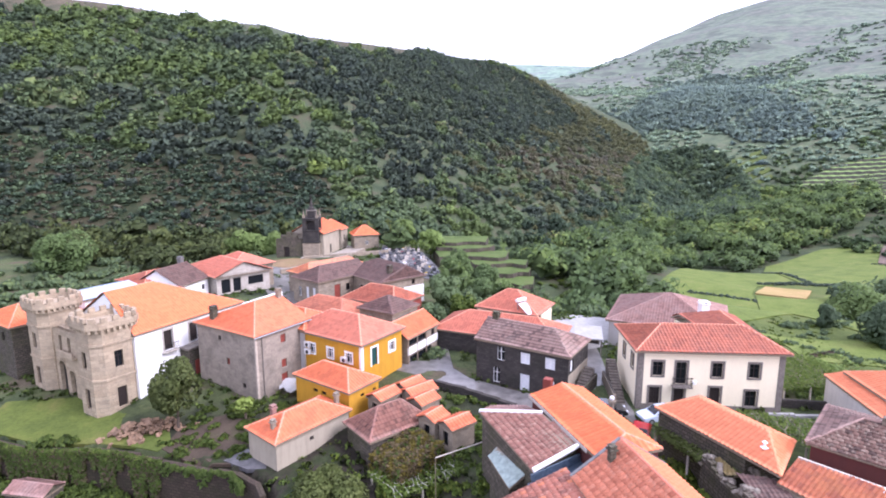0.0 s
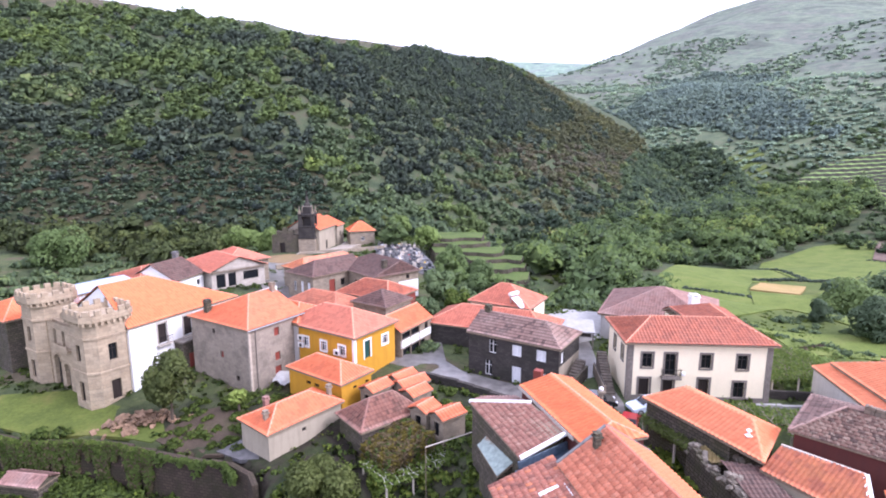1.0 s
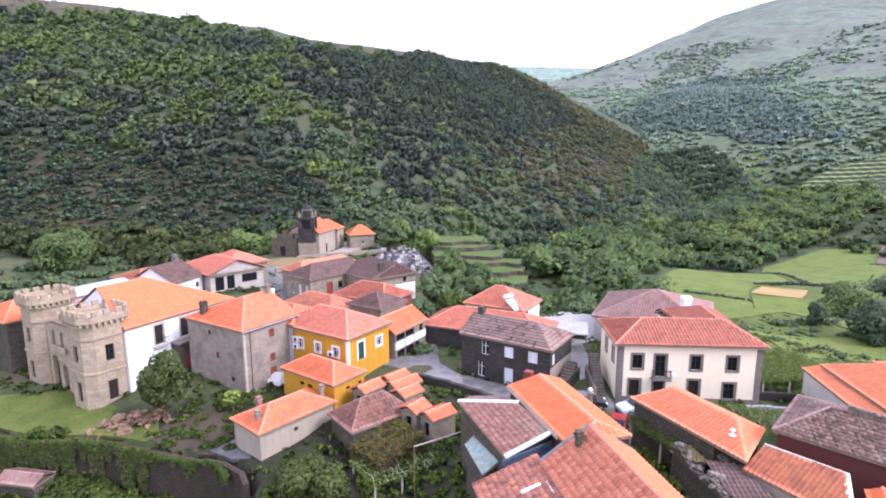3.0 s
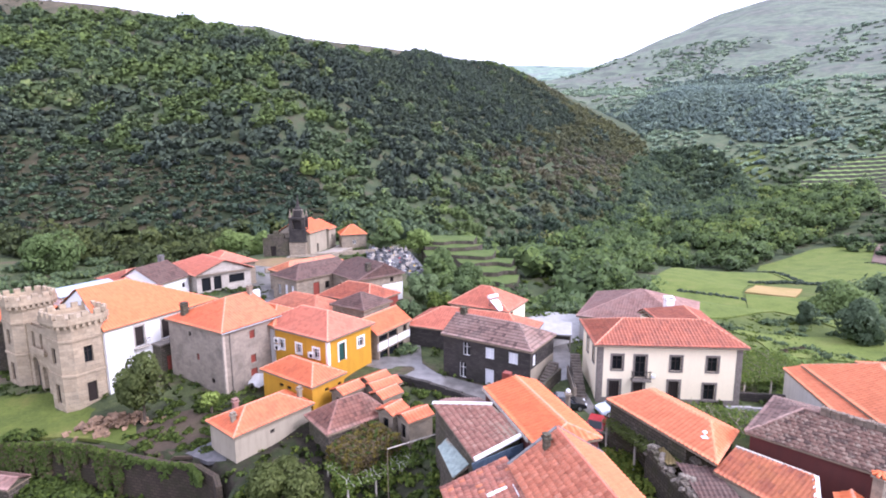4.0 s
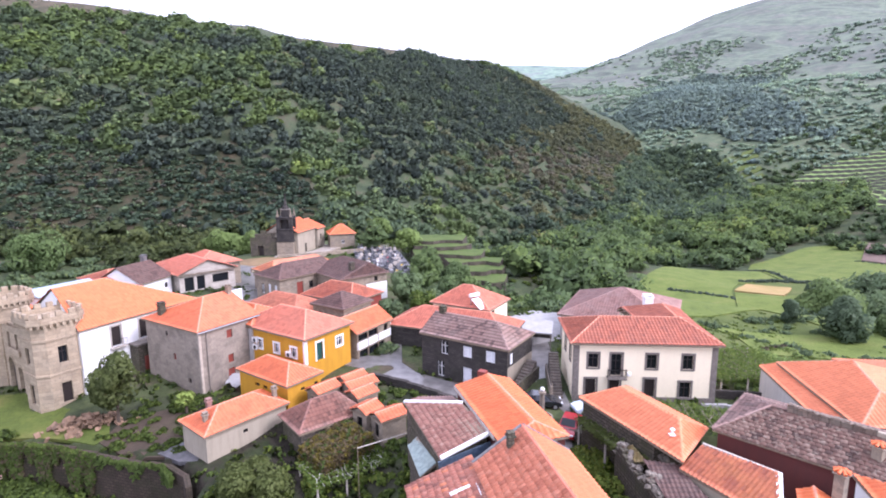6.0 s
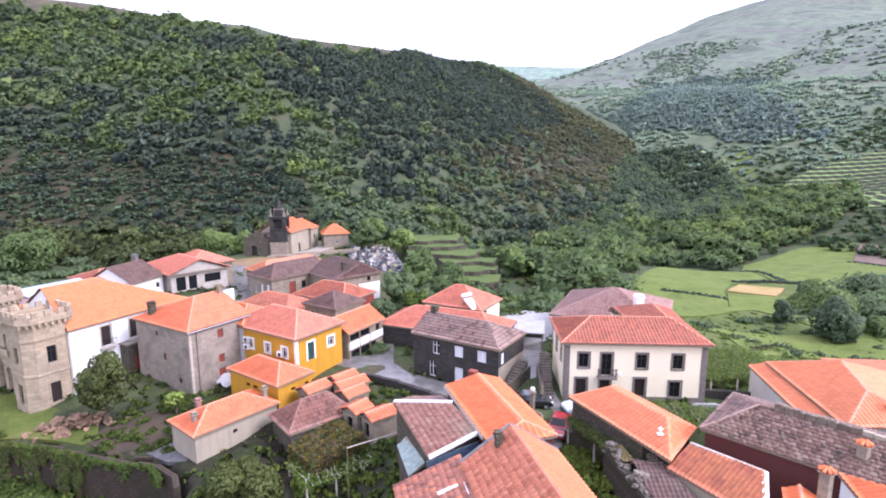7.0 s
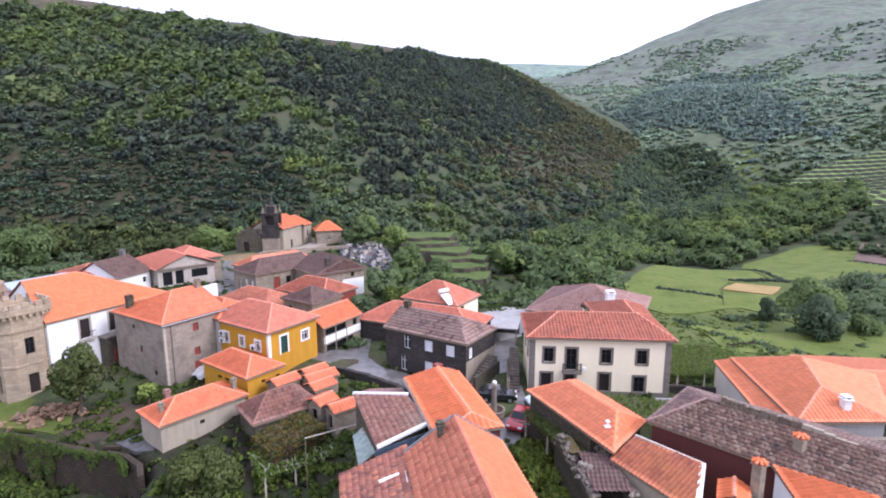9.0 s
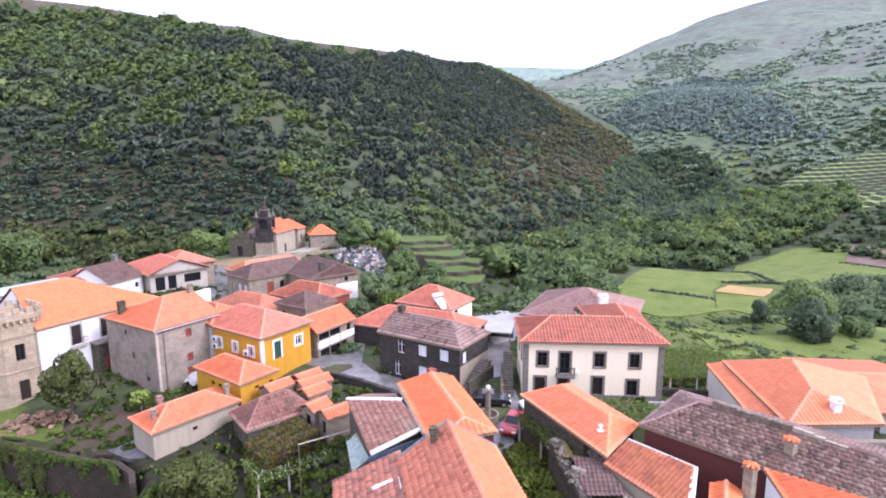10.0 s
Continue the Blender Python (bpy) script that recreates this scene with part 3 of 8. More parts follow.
    for c in chims:
        x, y, zt, w, mat_ = c[:5]
        chimney(H, x, y, eave, zt, w, mat_)
    return H


def chimney(parent, x, y, z0, zt, w, mat_):
    h = w / 2
    bm = box(x - h, y - h, z0, x + h, y + h, zt - 0.12, None, 0.02)
    ob = part("chimney", bm, mat_, parent)
    bm = box(x - h - 0.09, y - h - 0.09, zt - 0.12, x + h + 0.09, y + h + 0.09, zt, None, 0.02)
    part("chimney_cap", bm, mat_, ob)
    bm = bmesh.new()
    for sx in (-1, 1):
        add_box(bm, x + sx * h * 0.7 - 0.05, y - h, zt, x + sx * h * 0.7 + 0.05, y + h, zt + 0.16)
    add_box(bm, x - h - 0.03, y - h - 0.03, zt + 0.16, x + h + 0.03, y + h + 0.03, zt + 0.22)
    part("chimney_pot", bm, mat_, ob)
    return ob


# ---- plants ----
def quads_on(centres, radii, normals, size, rng, stretch=1.5):
    """Leaf clumps: kite-shaped quads facing roughly along normals."""
    n = len(centres)
    nn = normals + rng.normal(0, 0.55, (n, 3))
    nn /= np.linalg.norm(nn, axis=1, keepdims=True) + 1e-9
    a = np.cross(nn, rng.normal(size=(n, 3)))
    a /= np.linalg.norm(a, axis=1, keepdims=True) + 1e-9
    b = np.cross(nn, a)
    s = (size * rng.uniform(0.6, 1.4, n))[:, None]
    bend = nn * s * 0.25
    v = np.stack([centres - a * s * stretch * 0.6 - bend, centres - b * s * 0.5 + a * s * 0.1, centres + a * s * stretch * 0.6 - bend, centres + b * s * 0.5], 1)
    return v.reshape(-1, 3)


def crown_points(n, rng, lumps=7, lobe=0.42, full=False):
    """Points and outward normals on a lumpy unit crown."""
    lc = rng.normal(size=(lumps, 3))
    lc /= np.linalg.norm(lc, axis=1, keepdims=True)
    lc[:, 2] = lc[:, 2] * 0.95 + 0.08 if full else np.abs(lc[:, 2]) * 0.9 - 0.15
    lc *= rng.uniform(0.45, 0.68, (lumps, 1))
    lr = rng.uniform(lobe * 0.75, lobe * 1.25, lumps)
    pick = rng.integers(0, lumps, n)
    d = rng.normal(size=(n, 3))
    d[:, 2] += 0.25
    d /= np.linalg.norm(d, axis=1, keepdims=True)
    p = lc[pick] + d * (lr[pick] * rng.uniform(0.72, 1.0, n) ** 0.6)[:, None]
    return p, d


def set_lean(me, n, up=0.3):
    """Stores the way each leaf clump faces on its crown."""
    n = n + np.array([0, 0, up])
    n = n / (np.linalg.norm(n, axis=1, keepdims=True) + 1e-9)
    at = me.attributes.new("lean", "FLOAT_VECTOR", "POINT")
    at.data.foreach_set("vector", n.astype(np.float32).ravel())


def grove(name, spots, material, label, category, quads=40, size=0.2, seed=1, kind="stuff", conifer=0.0, heart=0.62, flat=0.35):
    """Many far crowns in one mesh: leaf clumps round a lumpy heart of inner foliage. spots: x, y, z of the crown's middle, radius, height factor, tint."""
    rng = np.random.default_rng(seed)
    V, T, N, HV, HF, HT, HN = [], [], [], [], [], [], []
    iv = np.array([(i, j, k) for i in (-1, 1) for j in (-1, 1) for k in (-1, 1)] + [(-2, 0, 0), (2, 0, 0), (0, -2, 0), (0, 2, 0), (0, 0, -2), (0, 0, 2)], float) / 1.85
    iquad = []
    for i in range(8):
        for bit, axis in ((4, 0), (2, 1), (1, 2)):
            if not i & bit:
                o1, o2 = [q for q in range(3) if q != axis]
                s1 = 6 + 2 * o1 + (1 if i & (4, 2, 1)[o1] else 0)
                s2 = 6 + 2 * o2 + (1 if i & (4, 2, 1)[o2] else 0)
                iquad.append((i, s1, i | bit, s2))
    itri = np.array(iquad)
    protos = [crown_points(quads, rng) for _ in range(12)]
    for i, (x, y, z, r, hf, tint) in enumerate(spots):
        p, d = protos[i % 12]
        t = rng.uniform(0, math.tau)
        R = np.array([[math.cos(t), -math.sin(t), 0], [math.sin(t), math.cos(t), 0], [0, 0, 1]])
        q = (p @ R.T) * np.array([r, r, r * hf])
        if conifer and rng.random() < conifer:
            up = (q[:, 2] / (r * hf) + 0.8) / 1.8
            q[:, :2] *= np.clip(1.15 - up, 0.1, 1)[:, None] * 0.8
            q[:, 2] *= 1.6
        out = (d @ R.T) * np.array([1, 1, 1 / hf])
        out /= np.linalg.norm(out, axis=1, keepdims=True)
        vv = quads_on(q + np.array([x, y, z]), None, out, r * size, rng)
        V.append(vv)
        N.append(np.repeat(out, 4, axis=0))
        T.append(np.full(len(vv), tint) + np.repeat(rng.normal(0, 0.05, len(vv) // 4), 4))
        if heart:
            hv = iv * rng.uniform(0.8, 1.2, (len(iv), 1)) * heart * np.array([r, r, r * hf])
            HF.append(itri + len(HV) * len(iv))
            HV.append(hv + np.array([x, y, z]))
            # darker tint on the heart: the crown's inner shade put into its colour
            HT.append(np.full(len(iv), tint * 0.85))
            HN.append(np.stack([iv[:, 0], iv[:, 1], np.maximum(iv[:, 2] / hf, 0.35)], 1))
    V = np.concatenate(V)
    F = np.arange(len(V)).reshape(-1, 4)
    if heart:
        F = np.concatenate([F, np.concatenate(HF) + len(V)])
        V = np.concatenate([V] + HV)
        T += HT
        N += HN
    me = mesh_from(name, V, F, material)
    at = me.attributes.new("tint", "FLOAT", "POINT")
    at.data.foreach_set("value", np.concatenate(T).astype(np.float32))
    set_lean(me, np.concatenate(N), flat)
    return tagged(new(name, me), label, category, "", kind)


def leaf_mesh(name, pts, nrm, size, material, tint, seed):
    rng = np.random.default_rng(seed)
    V = quads_on(np.asarray(pts), None, np.asarray(nrm), size, rng)
    me = mesh_from(name, V, np.arange(len(V)).reshape(-1, 4), material)
    at = me.attributes.new("tint", "FLOAT", "POINT")
    at.data.foreach_set("value", np.full(len(V), tint, dtype=np.float32))
    set_lean(me, np.repeat(np.asarray(nrm), 4, axis=0))
    return me


def tree(label, x, y, z, height, r, material, tint=0.4, n=900, leaf=0.22, seed=3, squash=0.9, trunk=0.16):
    """A tree: tapered trunk with limbs, crown of leaf clumps with gaps."""
    rng = np.random.default_rng(seed)
    T = thing("tree", label, "tree", pose(x, y, z))
    cz = height - r * squash
    bm = bmesh.new()
    add_tube(bm, (0, 0, -0.4), (0.05, 0.04, cz * 0.75), trunk, trunk * 0.7, 8)
    for i in range(6):
        t = i * math.tau / 6 + rng.uniform(-0.3, 0.3)
        e = (math.cos(t) * r * 0.6, math.sin(t) * r * 0.6, cz + rng.uniform(-0.2, 0.5) * r)
        add_tube(bm, (0.03, 0.03, cz * 0.68), e, trunk * 0.5, trunk * 0.15, 6)
    part("trunk", bm, M["bark"], T)
    p, d = crown_points(n, rng, 18, 0.40, True)
    q = p * np.array([r, r, r * squash]) + np.array([0, 0, cz])
    part_mesh("crown", leaf_mesh("crown", q, d, leaf, material, tint, seed + 9), T)
    return T

# ---- ground ----
VILLAGE = [(-75, 52, -2), (-48, 50, -1.1), (-37, 49, -0.3), (-30, 46.5, -0.9), (-25, 45.5, -0.6), (-28, 53, 0.4), (-36, 60, 0.8),
           (-20, 44, -0.2), (-12, 44, -0.6), (-17, 51, 0.7), (-9, 50, 0.9), (-10, 60, 1.7), (-5, 58.5, 1.4), (-2, 47, 1.0), (11, 49, 1.7),
           (10, 57, 2.0), (22, 50, 1.9), (30, 52, 1.4), (20, 66, 2.0), (5, 36, 1.2), (14, 39, 1.2), (26, 33, 2.0), (36, 44, 2.5)]
VALLEY = [(-30, 75, 3.0), (-45, 86, 4.2), (-40, 128, 3.2), (-28, 143, 3.2), (-14, 120, 1.8), (-8, 90, 2.5), (12, 76, 2.3), (42, 64, -0.5),
          (62, 88, -5.5), (89, 142, -20), (128, 198, -21), (129, 262, -26.5), (255, 520, -30), (15, 108, -6), (-4, 140, -4), (60, 165, -20),
          (30, 230, -22), (-75, 150, 0), (-130, 120, 2), (-65, 20, -9), (-30, 36, -5.5), (-10, 34, -4.0), (0, 5, -8), (60, 20, 0)]
KNOTS = np.array(VILLAGE + VALLEY, float)
FOOT = np.array([(-900, 80), (-500, 110), (-150, 165), (-40, 185), (20, 240), (120, 380), (250, 520), (480, 800), (900, 1200), (1500, 1700)], float)


def foot_distance(x, y):
    """Distance uphill from the foot of the wooded hill, negative on the valley side."""
    best = np.full(x.shape, 1e9)
    out = np.zeros(x.shape)
    for a, b in zip(FOOT[:-1], FOOT[1:]):
        ab = b - a
        px_, py_ = x - a[0], y - a[1]
        t = np.clip((px_ * ab[0] + py_ * ab[1]) / (ab @ ab), 0, 1)
        d = np.hypot(px_ - t * ab[0], py_ - t * ab[1])
        s = np.where(ab[0] * py_ - ab[1] * px_ > 0, 1.0, -1.0)
        out = np.where(d < best, d * s, out)
        best = np.minimum(best, d)
    return out


def smin(a, b, k):
    m = np.minimum(a, b)
    return m - k * np.log(np.exp(-(a - m) / k) + np.exp(-(b - m) / k))


def wave(x, y, s, p=0.0):
    return (np.sin(x / s + 1.3 * np.sin(y / s * 0.7 + p)) + np.sin(y / s * 1.1 + 1.7 * np.sin(x / s * 0.6 - p))) * 0.5


def mountain_z(x, y):
    """The big hazy mountain across the valley."""
    dr = (x - 300) * 0.5 + (y - 700) * 0.866
    capr = np.interp(x, [0, 320, 465, 595, 700, 760, 872, 1036, 2200], [198, 258, 328, 397, 458, 499, 566, 598, 780])
    big = 8 + np.maximum(dr + 160, 0) * 0.36 + wave(x, y, 120.0, 1.0) * np.clip(dr / 300, 0, 1) * 26 + wave(x, y, 43.0, 1.0) * np.clip(dr / 300, 0, 1) * 6
    big = big - 36 * np.exp(-np.maximum(dr + 160, 0) / 55.0)
    big = smin(big, capr - np.maximum(dr - 1100, 0) * 0.15, 30.0)
    return np.where(dr > -160, big, -80.0)


def ground_z(x, y):
    x, y = np.asarray(x, float), np.asarray(y, float)
    num = np.zeros(x.shape)
    den = np.zeros(x.shape)
    for kx, ky, kz in KNOTS:
        far = 2.5 + 0.04 * max(0.0, math.hypot(kx, ky - 50) - 10)
        w = 1.0 / ((x - kx) ** 2 + (y - ky) ** 2 + far ** 2) ** 1.7
        num += w * kz
        den += w
    low = num / den
    # the terrace edge: lawn and garden stand on a retaining wall
    edge = np.interp(x, [-80, -58, -52, -47, -40, -33, -24.8, -22.8, -21.5], [52, 51, 49.6, 48.0, 47.2, 46.0, 43.9, 42.2, 40.6])
    below = edge - y
    low = low - 4.2 * np.clip(below / 0.6, 0, 1) * (1 - np.clip((below - 5.0) / 10.0, 0, 1)) * np.clip((-20.5 - x) / 1.5, 0, 1)
    d = foot_distance(x, y)
    az = np.degrees(np.arctan2(x, np.maximum(y, 1.0)))
    cap = np.interp(az, [-60, -39, -32, -27, -21, -12, -4, 0, 6, 9, 11.6, 15, 17.3, 20, 26], [185, 157, 143.5, 135.5, 132, 137.5, 153, 150, 154, 145, 127, 101, 84, 60, 20])
    left = low + np.maximum(d, 0) * 0.63 + wave(x, y, 38.0) * np.clip(d / 60, 0, 1) * 5.0
    hill = smin(left, cap - np.maximum(d - 420, 0) * 0.2 + wave(x, y, 21.0, 2.0) * 1.5, 14.0)
    z = np.where(d > 0, hill, low)
    # terraced shoulder below it, on the near side
    ds = (x - 205) * 0.8 + (y - 300) * 0.25
    sh = low + np.maximum(ds, 0) * 0.23
    sh = np.where(ds > 0, low + (np.floor((sh - low) / 3.0) + np.clip(((sh - low) / 3.0 % 1) * 4 - 3, 0, 1)) * 3.0, low)
    z = np.where((ds > 0) & (d < 0), np.maximum(z, np.minimum(sh, low + 110)), z)
    z = np.maximum(z, mountain_z(x, y))
    # far ridge behind the notch
    z = np.maximum(z, np.where(y > 2600, 600 - np.abs(y - 3300) * 0.3 + wave(x, y, 300.0) * 25, -60))
    return z


def gz(x, y):
    return float(ground_z(np.array([x]), np.array([y]))[0])


def spaced(parts):
    out = []
    for a, b, s in parts:
        out += list(np.arange(a, b, s))
    return np.array(out + [parts[-1][1]], float)


gx = spaced([(-3000, -700, 150), (-700, -160, 12), (-160, -70, 3.5), (-70, 50, 0.8), (50, 170, 2.2), (170, 250, 9), (250, 460, 3.2), (460, 700, 9), (700, 1500, 25), (1500, 4200, 150)])
gy = spaced([(-900, -20, 60), (-20, 25, 3), (25, 90, 0.8), (90, 180, 1.8), (180, 330, 4), (330, 620, 4.5), (620, 900, 9), (900, 2000, 25), (2000, 4300, 110)])
GX, GY = np.meshgrid(gx, gy, indexing="ij")
GZ = ground_z(GX, GY)
near = (np.abs(GX) < 90) & (GY < 130)
GZ = GZ + np.where(near, wave(GX, GY, 1.3) * 0.05 + wave(GX, GY, 4.1, 1.0) * 0.10, 0)
gi = np.arange(GX.size).reshape(GX.shape)
gq = np.stack([gi[:-1, :-1], gi[1:, :-1], gi[1:, 1:], gi[:-1, 1:]], -1).reshape(-1, 4)

m_ground, nt, b = mat_base("meadow_and_scrub", 0.9, 0.15)
pos = world_pos(nt)
cover = nt.nodes.new("ShaderNodeAttribute")
cover.attribute_name = "cover"
kinds = nt.nodes.new("ShaderNodeSeparateXYZ")
nt.links.new(cover.outputs["Vector"], kinds.inputs[0])
n2 = noise_tex(nt, pos, 0.11, 6.0, 0.65)
n3 = noise_tex(nt, pos, 1.6, 5.0, 0.7)
rough_grass = ramp(nt, n2, [(0.36, (0.032, 0.042, 0.024)), (0.46, (0.055, 0.075, 0.034)), (0.54, (0.078, 0.098, 0.042)), (0.64, (0.095, 0.080, 0.055))])
floor_ = ramp(nt, n2, [(0.36, (0.040, 0.058, 0.034)), (0.47, (0.055, 0.076, 0.043)), (0.54, (0.066, 0.084, 0.047)), (0.64, (0.078, 0.076, 0.052))])
heath_brown = ramp(nt, n2, [(0.30, (0.045, 0.05, 0.03)), (0.5, (0.085, 0.075, 0.05)), (0.72, (0.13, 0.105, 0.075))])
bracken = ramp(nt, n2, [(0.36, (0.020, 0.030, 0.015)), (0.45, (0.030, 0.039, 0.019)), (0.54, (0.044, 0.043, 0.025)), (0.64, (0.066, 0.056, 0.036))])
dirt_ = ramp(nt, n2, [(0.38, (0.018, 0.016, 0.013)), (0.46, (0.036, 0.032, 0.025)), (0.53, (0.030, 0.042, 0.018)), (0.62, (0.065, 0.057, 0.045))])
c3 = mix(nt, kinds.outputs["X"], rough_grass, floor_)
c3 = mix(nt, kinds.outputs["Y"], c3, dirt_)
# bare heath along the crest of the hill
high = nt.nodes.new("ShaderNodeMapRange")
high.inputs["From Min"].default_value = 112
high.inputs["From Max"].default_value = 134
sep = nt.nodes.new("ShaderNodeSeparateXYZ")
nt.links.new(pos, sep.inputs[0])
nt.links.new(sep.outputs["Z"], high.inputs["Value"])
brack = nt.nodes.new("ShaderNodeAttribute")
brack.attribute_name = "bracken"
c3 = mix(nt, brack.outputs["Fac"], c3, bracken)
c3 = mix(nt, high.outputs["Result"], c3, heath_brown)
c3 = mix(nt, 0.8, c3, ramp(nt, n3, [(0.3, (0.55, 0.55, 0.5)), (0.7, (1.35, 1.3, 1.2))]), "MULTIPLY")
# heath, old terraces and grass on the far mountain, with haze put into their colours
stretch = nt.nodes.new("ShaderNodeMapping")
stretch.inputs["Scale"].default_value = (1.0, 1.0, 2.6)
nt.links.new(pos, stretch.inputs["Vector"])
wide = noise_tex(nt, stretch.outputs["Vector"], 0.009, 7.0, 0.6)
mid = noise_tex(nt, stretch.outputs["Vector"], 0.05, 7.0, 0.72)
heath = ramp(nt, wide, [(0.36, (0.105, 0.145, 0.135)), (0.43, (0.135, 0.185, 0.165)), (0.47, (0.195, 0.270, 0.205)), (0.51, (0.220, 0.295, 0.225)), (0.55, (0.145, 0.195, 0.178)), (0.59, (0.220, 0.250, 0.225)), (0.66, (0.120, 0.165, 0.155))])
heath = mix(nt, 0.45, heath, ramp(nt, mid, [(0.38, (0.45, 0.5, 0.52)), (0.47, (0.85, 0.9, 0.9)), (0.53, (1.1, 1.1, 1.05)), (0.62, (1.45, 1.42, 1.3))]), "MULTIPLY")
steps = nd(nt, "ShaderNodeTexWave", Scale=0.055, Distortion=5.0, Detail=3.0, Detail_Scale=0.05)
steps.bands_direction = "Z"
nt.links.new(pos, steps.inputs["Vector"])
terr = mix(nt, 0.2, heath, ramp(nt, steps.outputs["Fac"], [(0.15, (0.45, 0.48, 0.45)), (0.4, (1.1, 1.1, 1.05))]), "MULTIPLY")
# green low down, hazed pale colours mixed in with height
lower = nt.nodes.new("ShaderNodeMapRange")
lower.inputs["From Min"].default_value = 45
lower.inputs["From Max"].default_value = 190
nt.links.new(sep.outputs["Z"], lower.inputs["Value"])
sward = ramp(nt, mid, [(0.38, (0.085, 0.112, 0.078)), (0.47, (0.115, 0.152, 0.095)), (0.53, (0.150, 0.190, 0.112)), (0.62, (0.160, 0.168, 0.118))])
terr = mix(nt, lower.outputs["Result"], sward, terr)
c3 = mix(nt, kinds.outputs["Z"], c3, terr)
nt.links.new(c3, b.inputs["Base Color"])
bump(nt, b, mix(nt, 0.5, n2, n3), 0.6, 0.4)
g_mesh = mesh_from("ground", np.stack([GX, GY, GZ], -1), gq, m_ground, None, True)
FD = foot_distance(GX, GY)
MZ = mountain_z(GX, GY)
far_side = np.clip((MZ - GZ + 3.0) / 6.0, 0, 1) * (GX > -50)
# the far ridge takes the same hazed colours
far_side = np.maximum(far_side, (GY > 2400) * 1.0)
woods_ = np.clip((FD + 22) / 25, 0, 1) * (1 - far_side)
woods_ = np.maximum(woods_, np.clip((GX - 8) / 10, 0, 1) * np.clip((GY - 88) / 12, 0, 1) * (1 - far_side) * 0.6)
earth = np.clip(1.3 - np.hypot((GX + 18) / 26, (GY - 44) / 15), 0, 1)
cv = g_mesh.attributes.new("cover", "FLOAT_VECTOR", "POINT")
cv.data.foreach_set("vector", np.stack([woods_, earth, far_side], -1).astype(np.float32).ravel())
ground = tagged(new("ground", g_mesh), "rough green hillside ground with scrub and meadow", "ground", "", "structure")


def draped(name, outline, material, label, category, lift=0.06, step=1.2, kind="structure"):
    """A patch that follows the ground inside a plan outline, with a thin edge."""
    bm = bmesh.new()
    vs = [bm.verts.new((x, y, 0)) for x, y in outline]
    f = bm.faces.new(vs)
    if f.normal.z < 0:
        f.normal_flip()
    xs = [p[0] for p in outline]
    ys = [p[1] for p in outline]
    for axis, lo, hi in ((0, min(xs), max(xs)), (1, min(ys), max(ys))):
        k = lo + step
        while k < hi:
            co = (k, 0, 0) if axis == 0 else (0, k, 0)
            no = (1, 0, 0) if axis == 0 else (0, 1, 0)
            bmesh.ops.bisect_plane(bm, geom=bm.verts[:] + bm.edges[:] + bm.faces[:], plane_co=co, plane_no=no)
            k += step
    co = np.array([v.co[:2] for v in bm.verts])
    zz = ground_z(co[:, 0], co[:, 1])
    for v, z in zip(bm.verts, zz):
        v.co.z = z + lift
    bmesh.ops.recalc_face_normals(bm, faces=bm.faces)
    if sum(f.normal.z for f in bm.faces) < 0:
        bmesh.ops.reverse_faces(bm, faces=bm.faces)
    edge = [e for e in bm.edges if e.is_boundary]
    ex = bmesh.ops.extrude_edge_only(bm, edges=edge)
    for g in ex["geom"]:
        if isinstance(g, bmesh.types.BMVert):
            g.co.z -= lift + 0.25
    return solo(name, bm, material, label, category, None, "", kind)


def grass_mat(name, a, bcol, bare):
    m, nt, b = mat_base(name, 0.9, 0.15)
    pos = world_pos(nt)
    f = noise_tex(nt, pos, 0.16, 6.0, 0.65)
    g = noise_tex(nt, pos, 2.5, 5.0, 0.7)
    c = ramp(nt, f, [(0.3, bcol), (0.52, a), (0.75, bare)])
    c = mix(nt, 0.7, c, ramp(nt, g, [(0.3, (0.6, 0.62, 0.55)), (0.7, (1.25, 1.2, 1.15))]), "MULTIPLY")
    nt.links.new(c, b.inputs["Base Color"])
    bump(nt, b, g, 0.5, 0.12)
    return m


M["meadow"] = grass_mat("fresh_meadow_grass", (0.125, 0.166, 0.040), (0.085, 0.118, 0.030), (0.165, 0.178, 0.058))
M["turf"] = grass_mat("shaded_terrace_turf", (0.088, 0.130, 0.036), (0.050, 0.076, 0.024), (0.100, 0.108, 0.045))
M["lawn"] = grass_mat("damp_lawn", (0.100, 0.130, 0.028), (0.058, 0.082, 0.02), (0.19, 0.165, 0.06))
M["pasture"] = grass_mat("rough_pasture", (0.092, 0.122, 0.034), (0.058, 0.080, 0.025), (0.120, 0.128, 0.048))
M["stubble"] = grass_mat("tan_ploughed_plot", (0.34, 0.25, 0.11), (0.26, 0.22, 0.08), (0.40, 0.27, 0.14))
M["soil"] = grass_mat("dug_garden_soil", (0.078, 0.060, 0.045), (0.052, 0.042, 0.031), (0.060, 0.068, 0.028))

draped("pasture", [(36, 64), (34, 84), (30, 110), (50, 140), (66, 186), (92, 225), (118, 250), (135, 240), (150, 215), (152, 186), (132, 104), (100, 78), (62, 62)], M["pasture"], "rough green pasture on the slope", "meadow", 0.22, 3)
draped("field_1", [(30, 112), (52, 140), (66, 186), (92, 225), (118, 250), (134, 236), (128, 206), (108, 196), (95, 176), (84, 150), (66, 110), (44, 96)], M["meadow"], "bright green meadow in the valley", "meadow", 0.5, 5)
draped("field_2", [(134, 238), (150, 262), (190, 284), (222, 284), (200, 240), (172, 206), (140, 196), (130, 206)], M["meadow"], "bright green meadow beside the stream wood", "meadow", 0.5, 5)
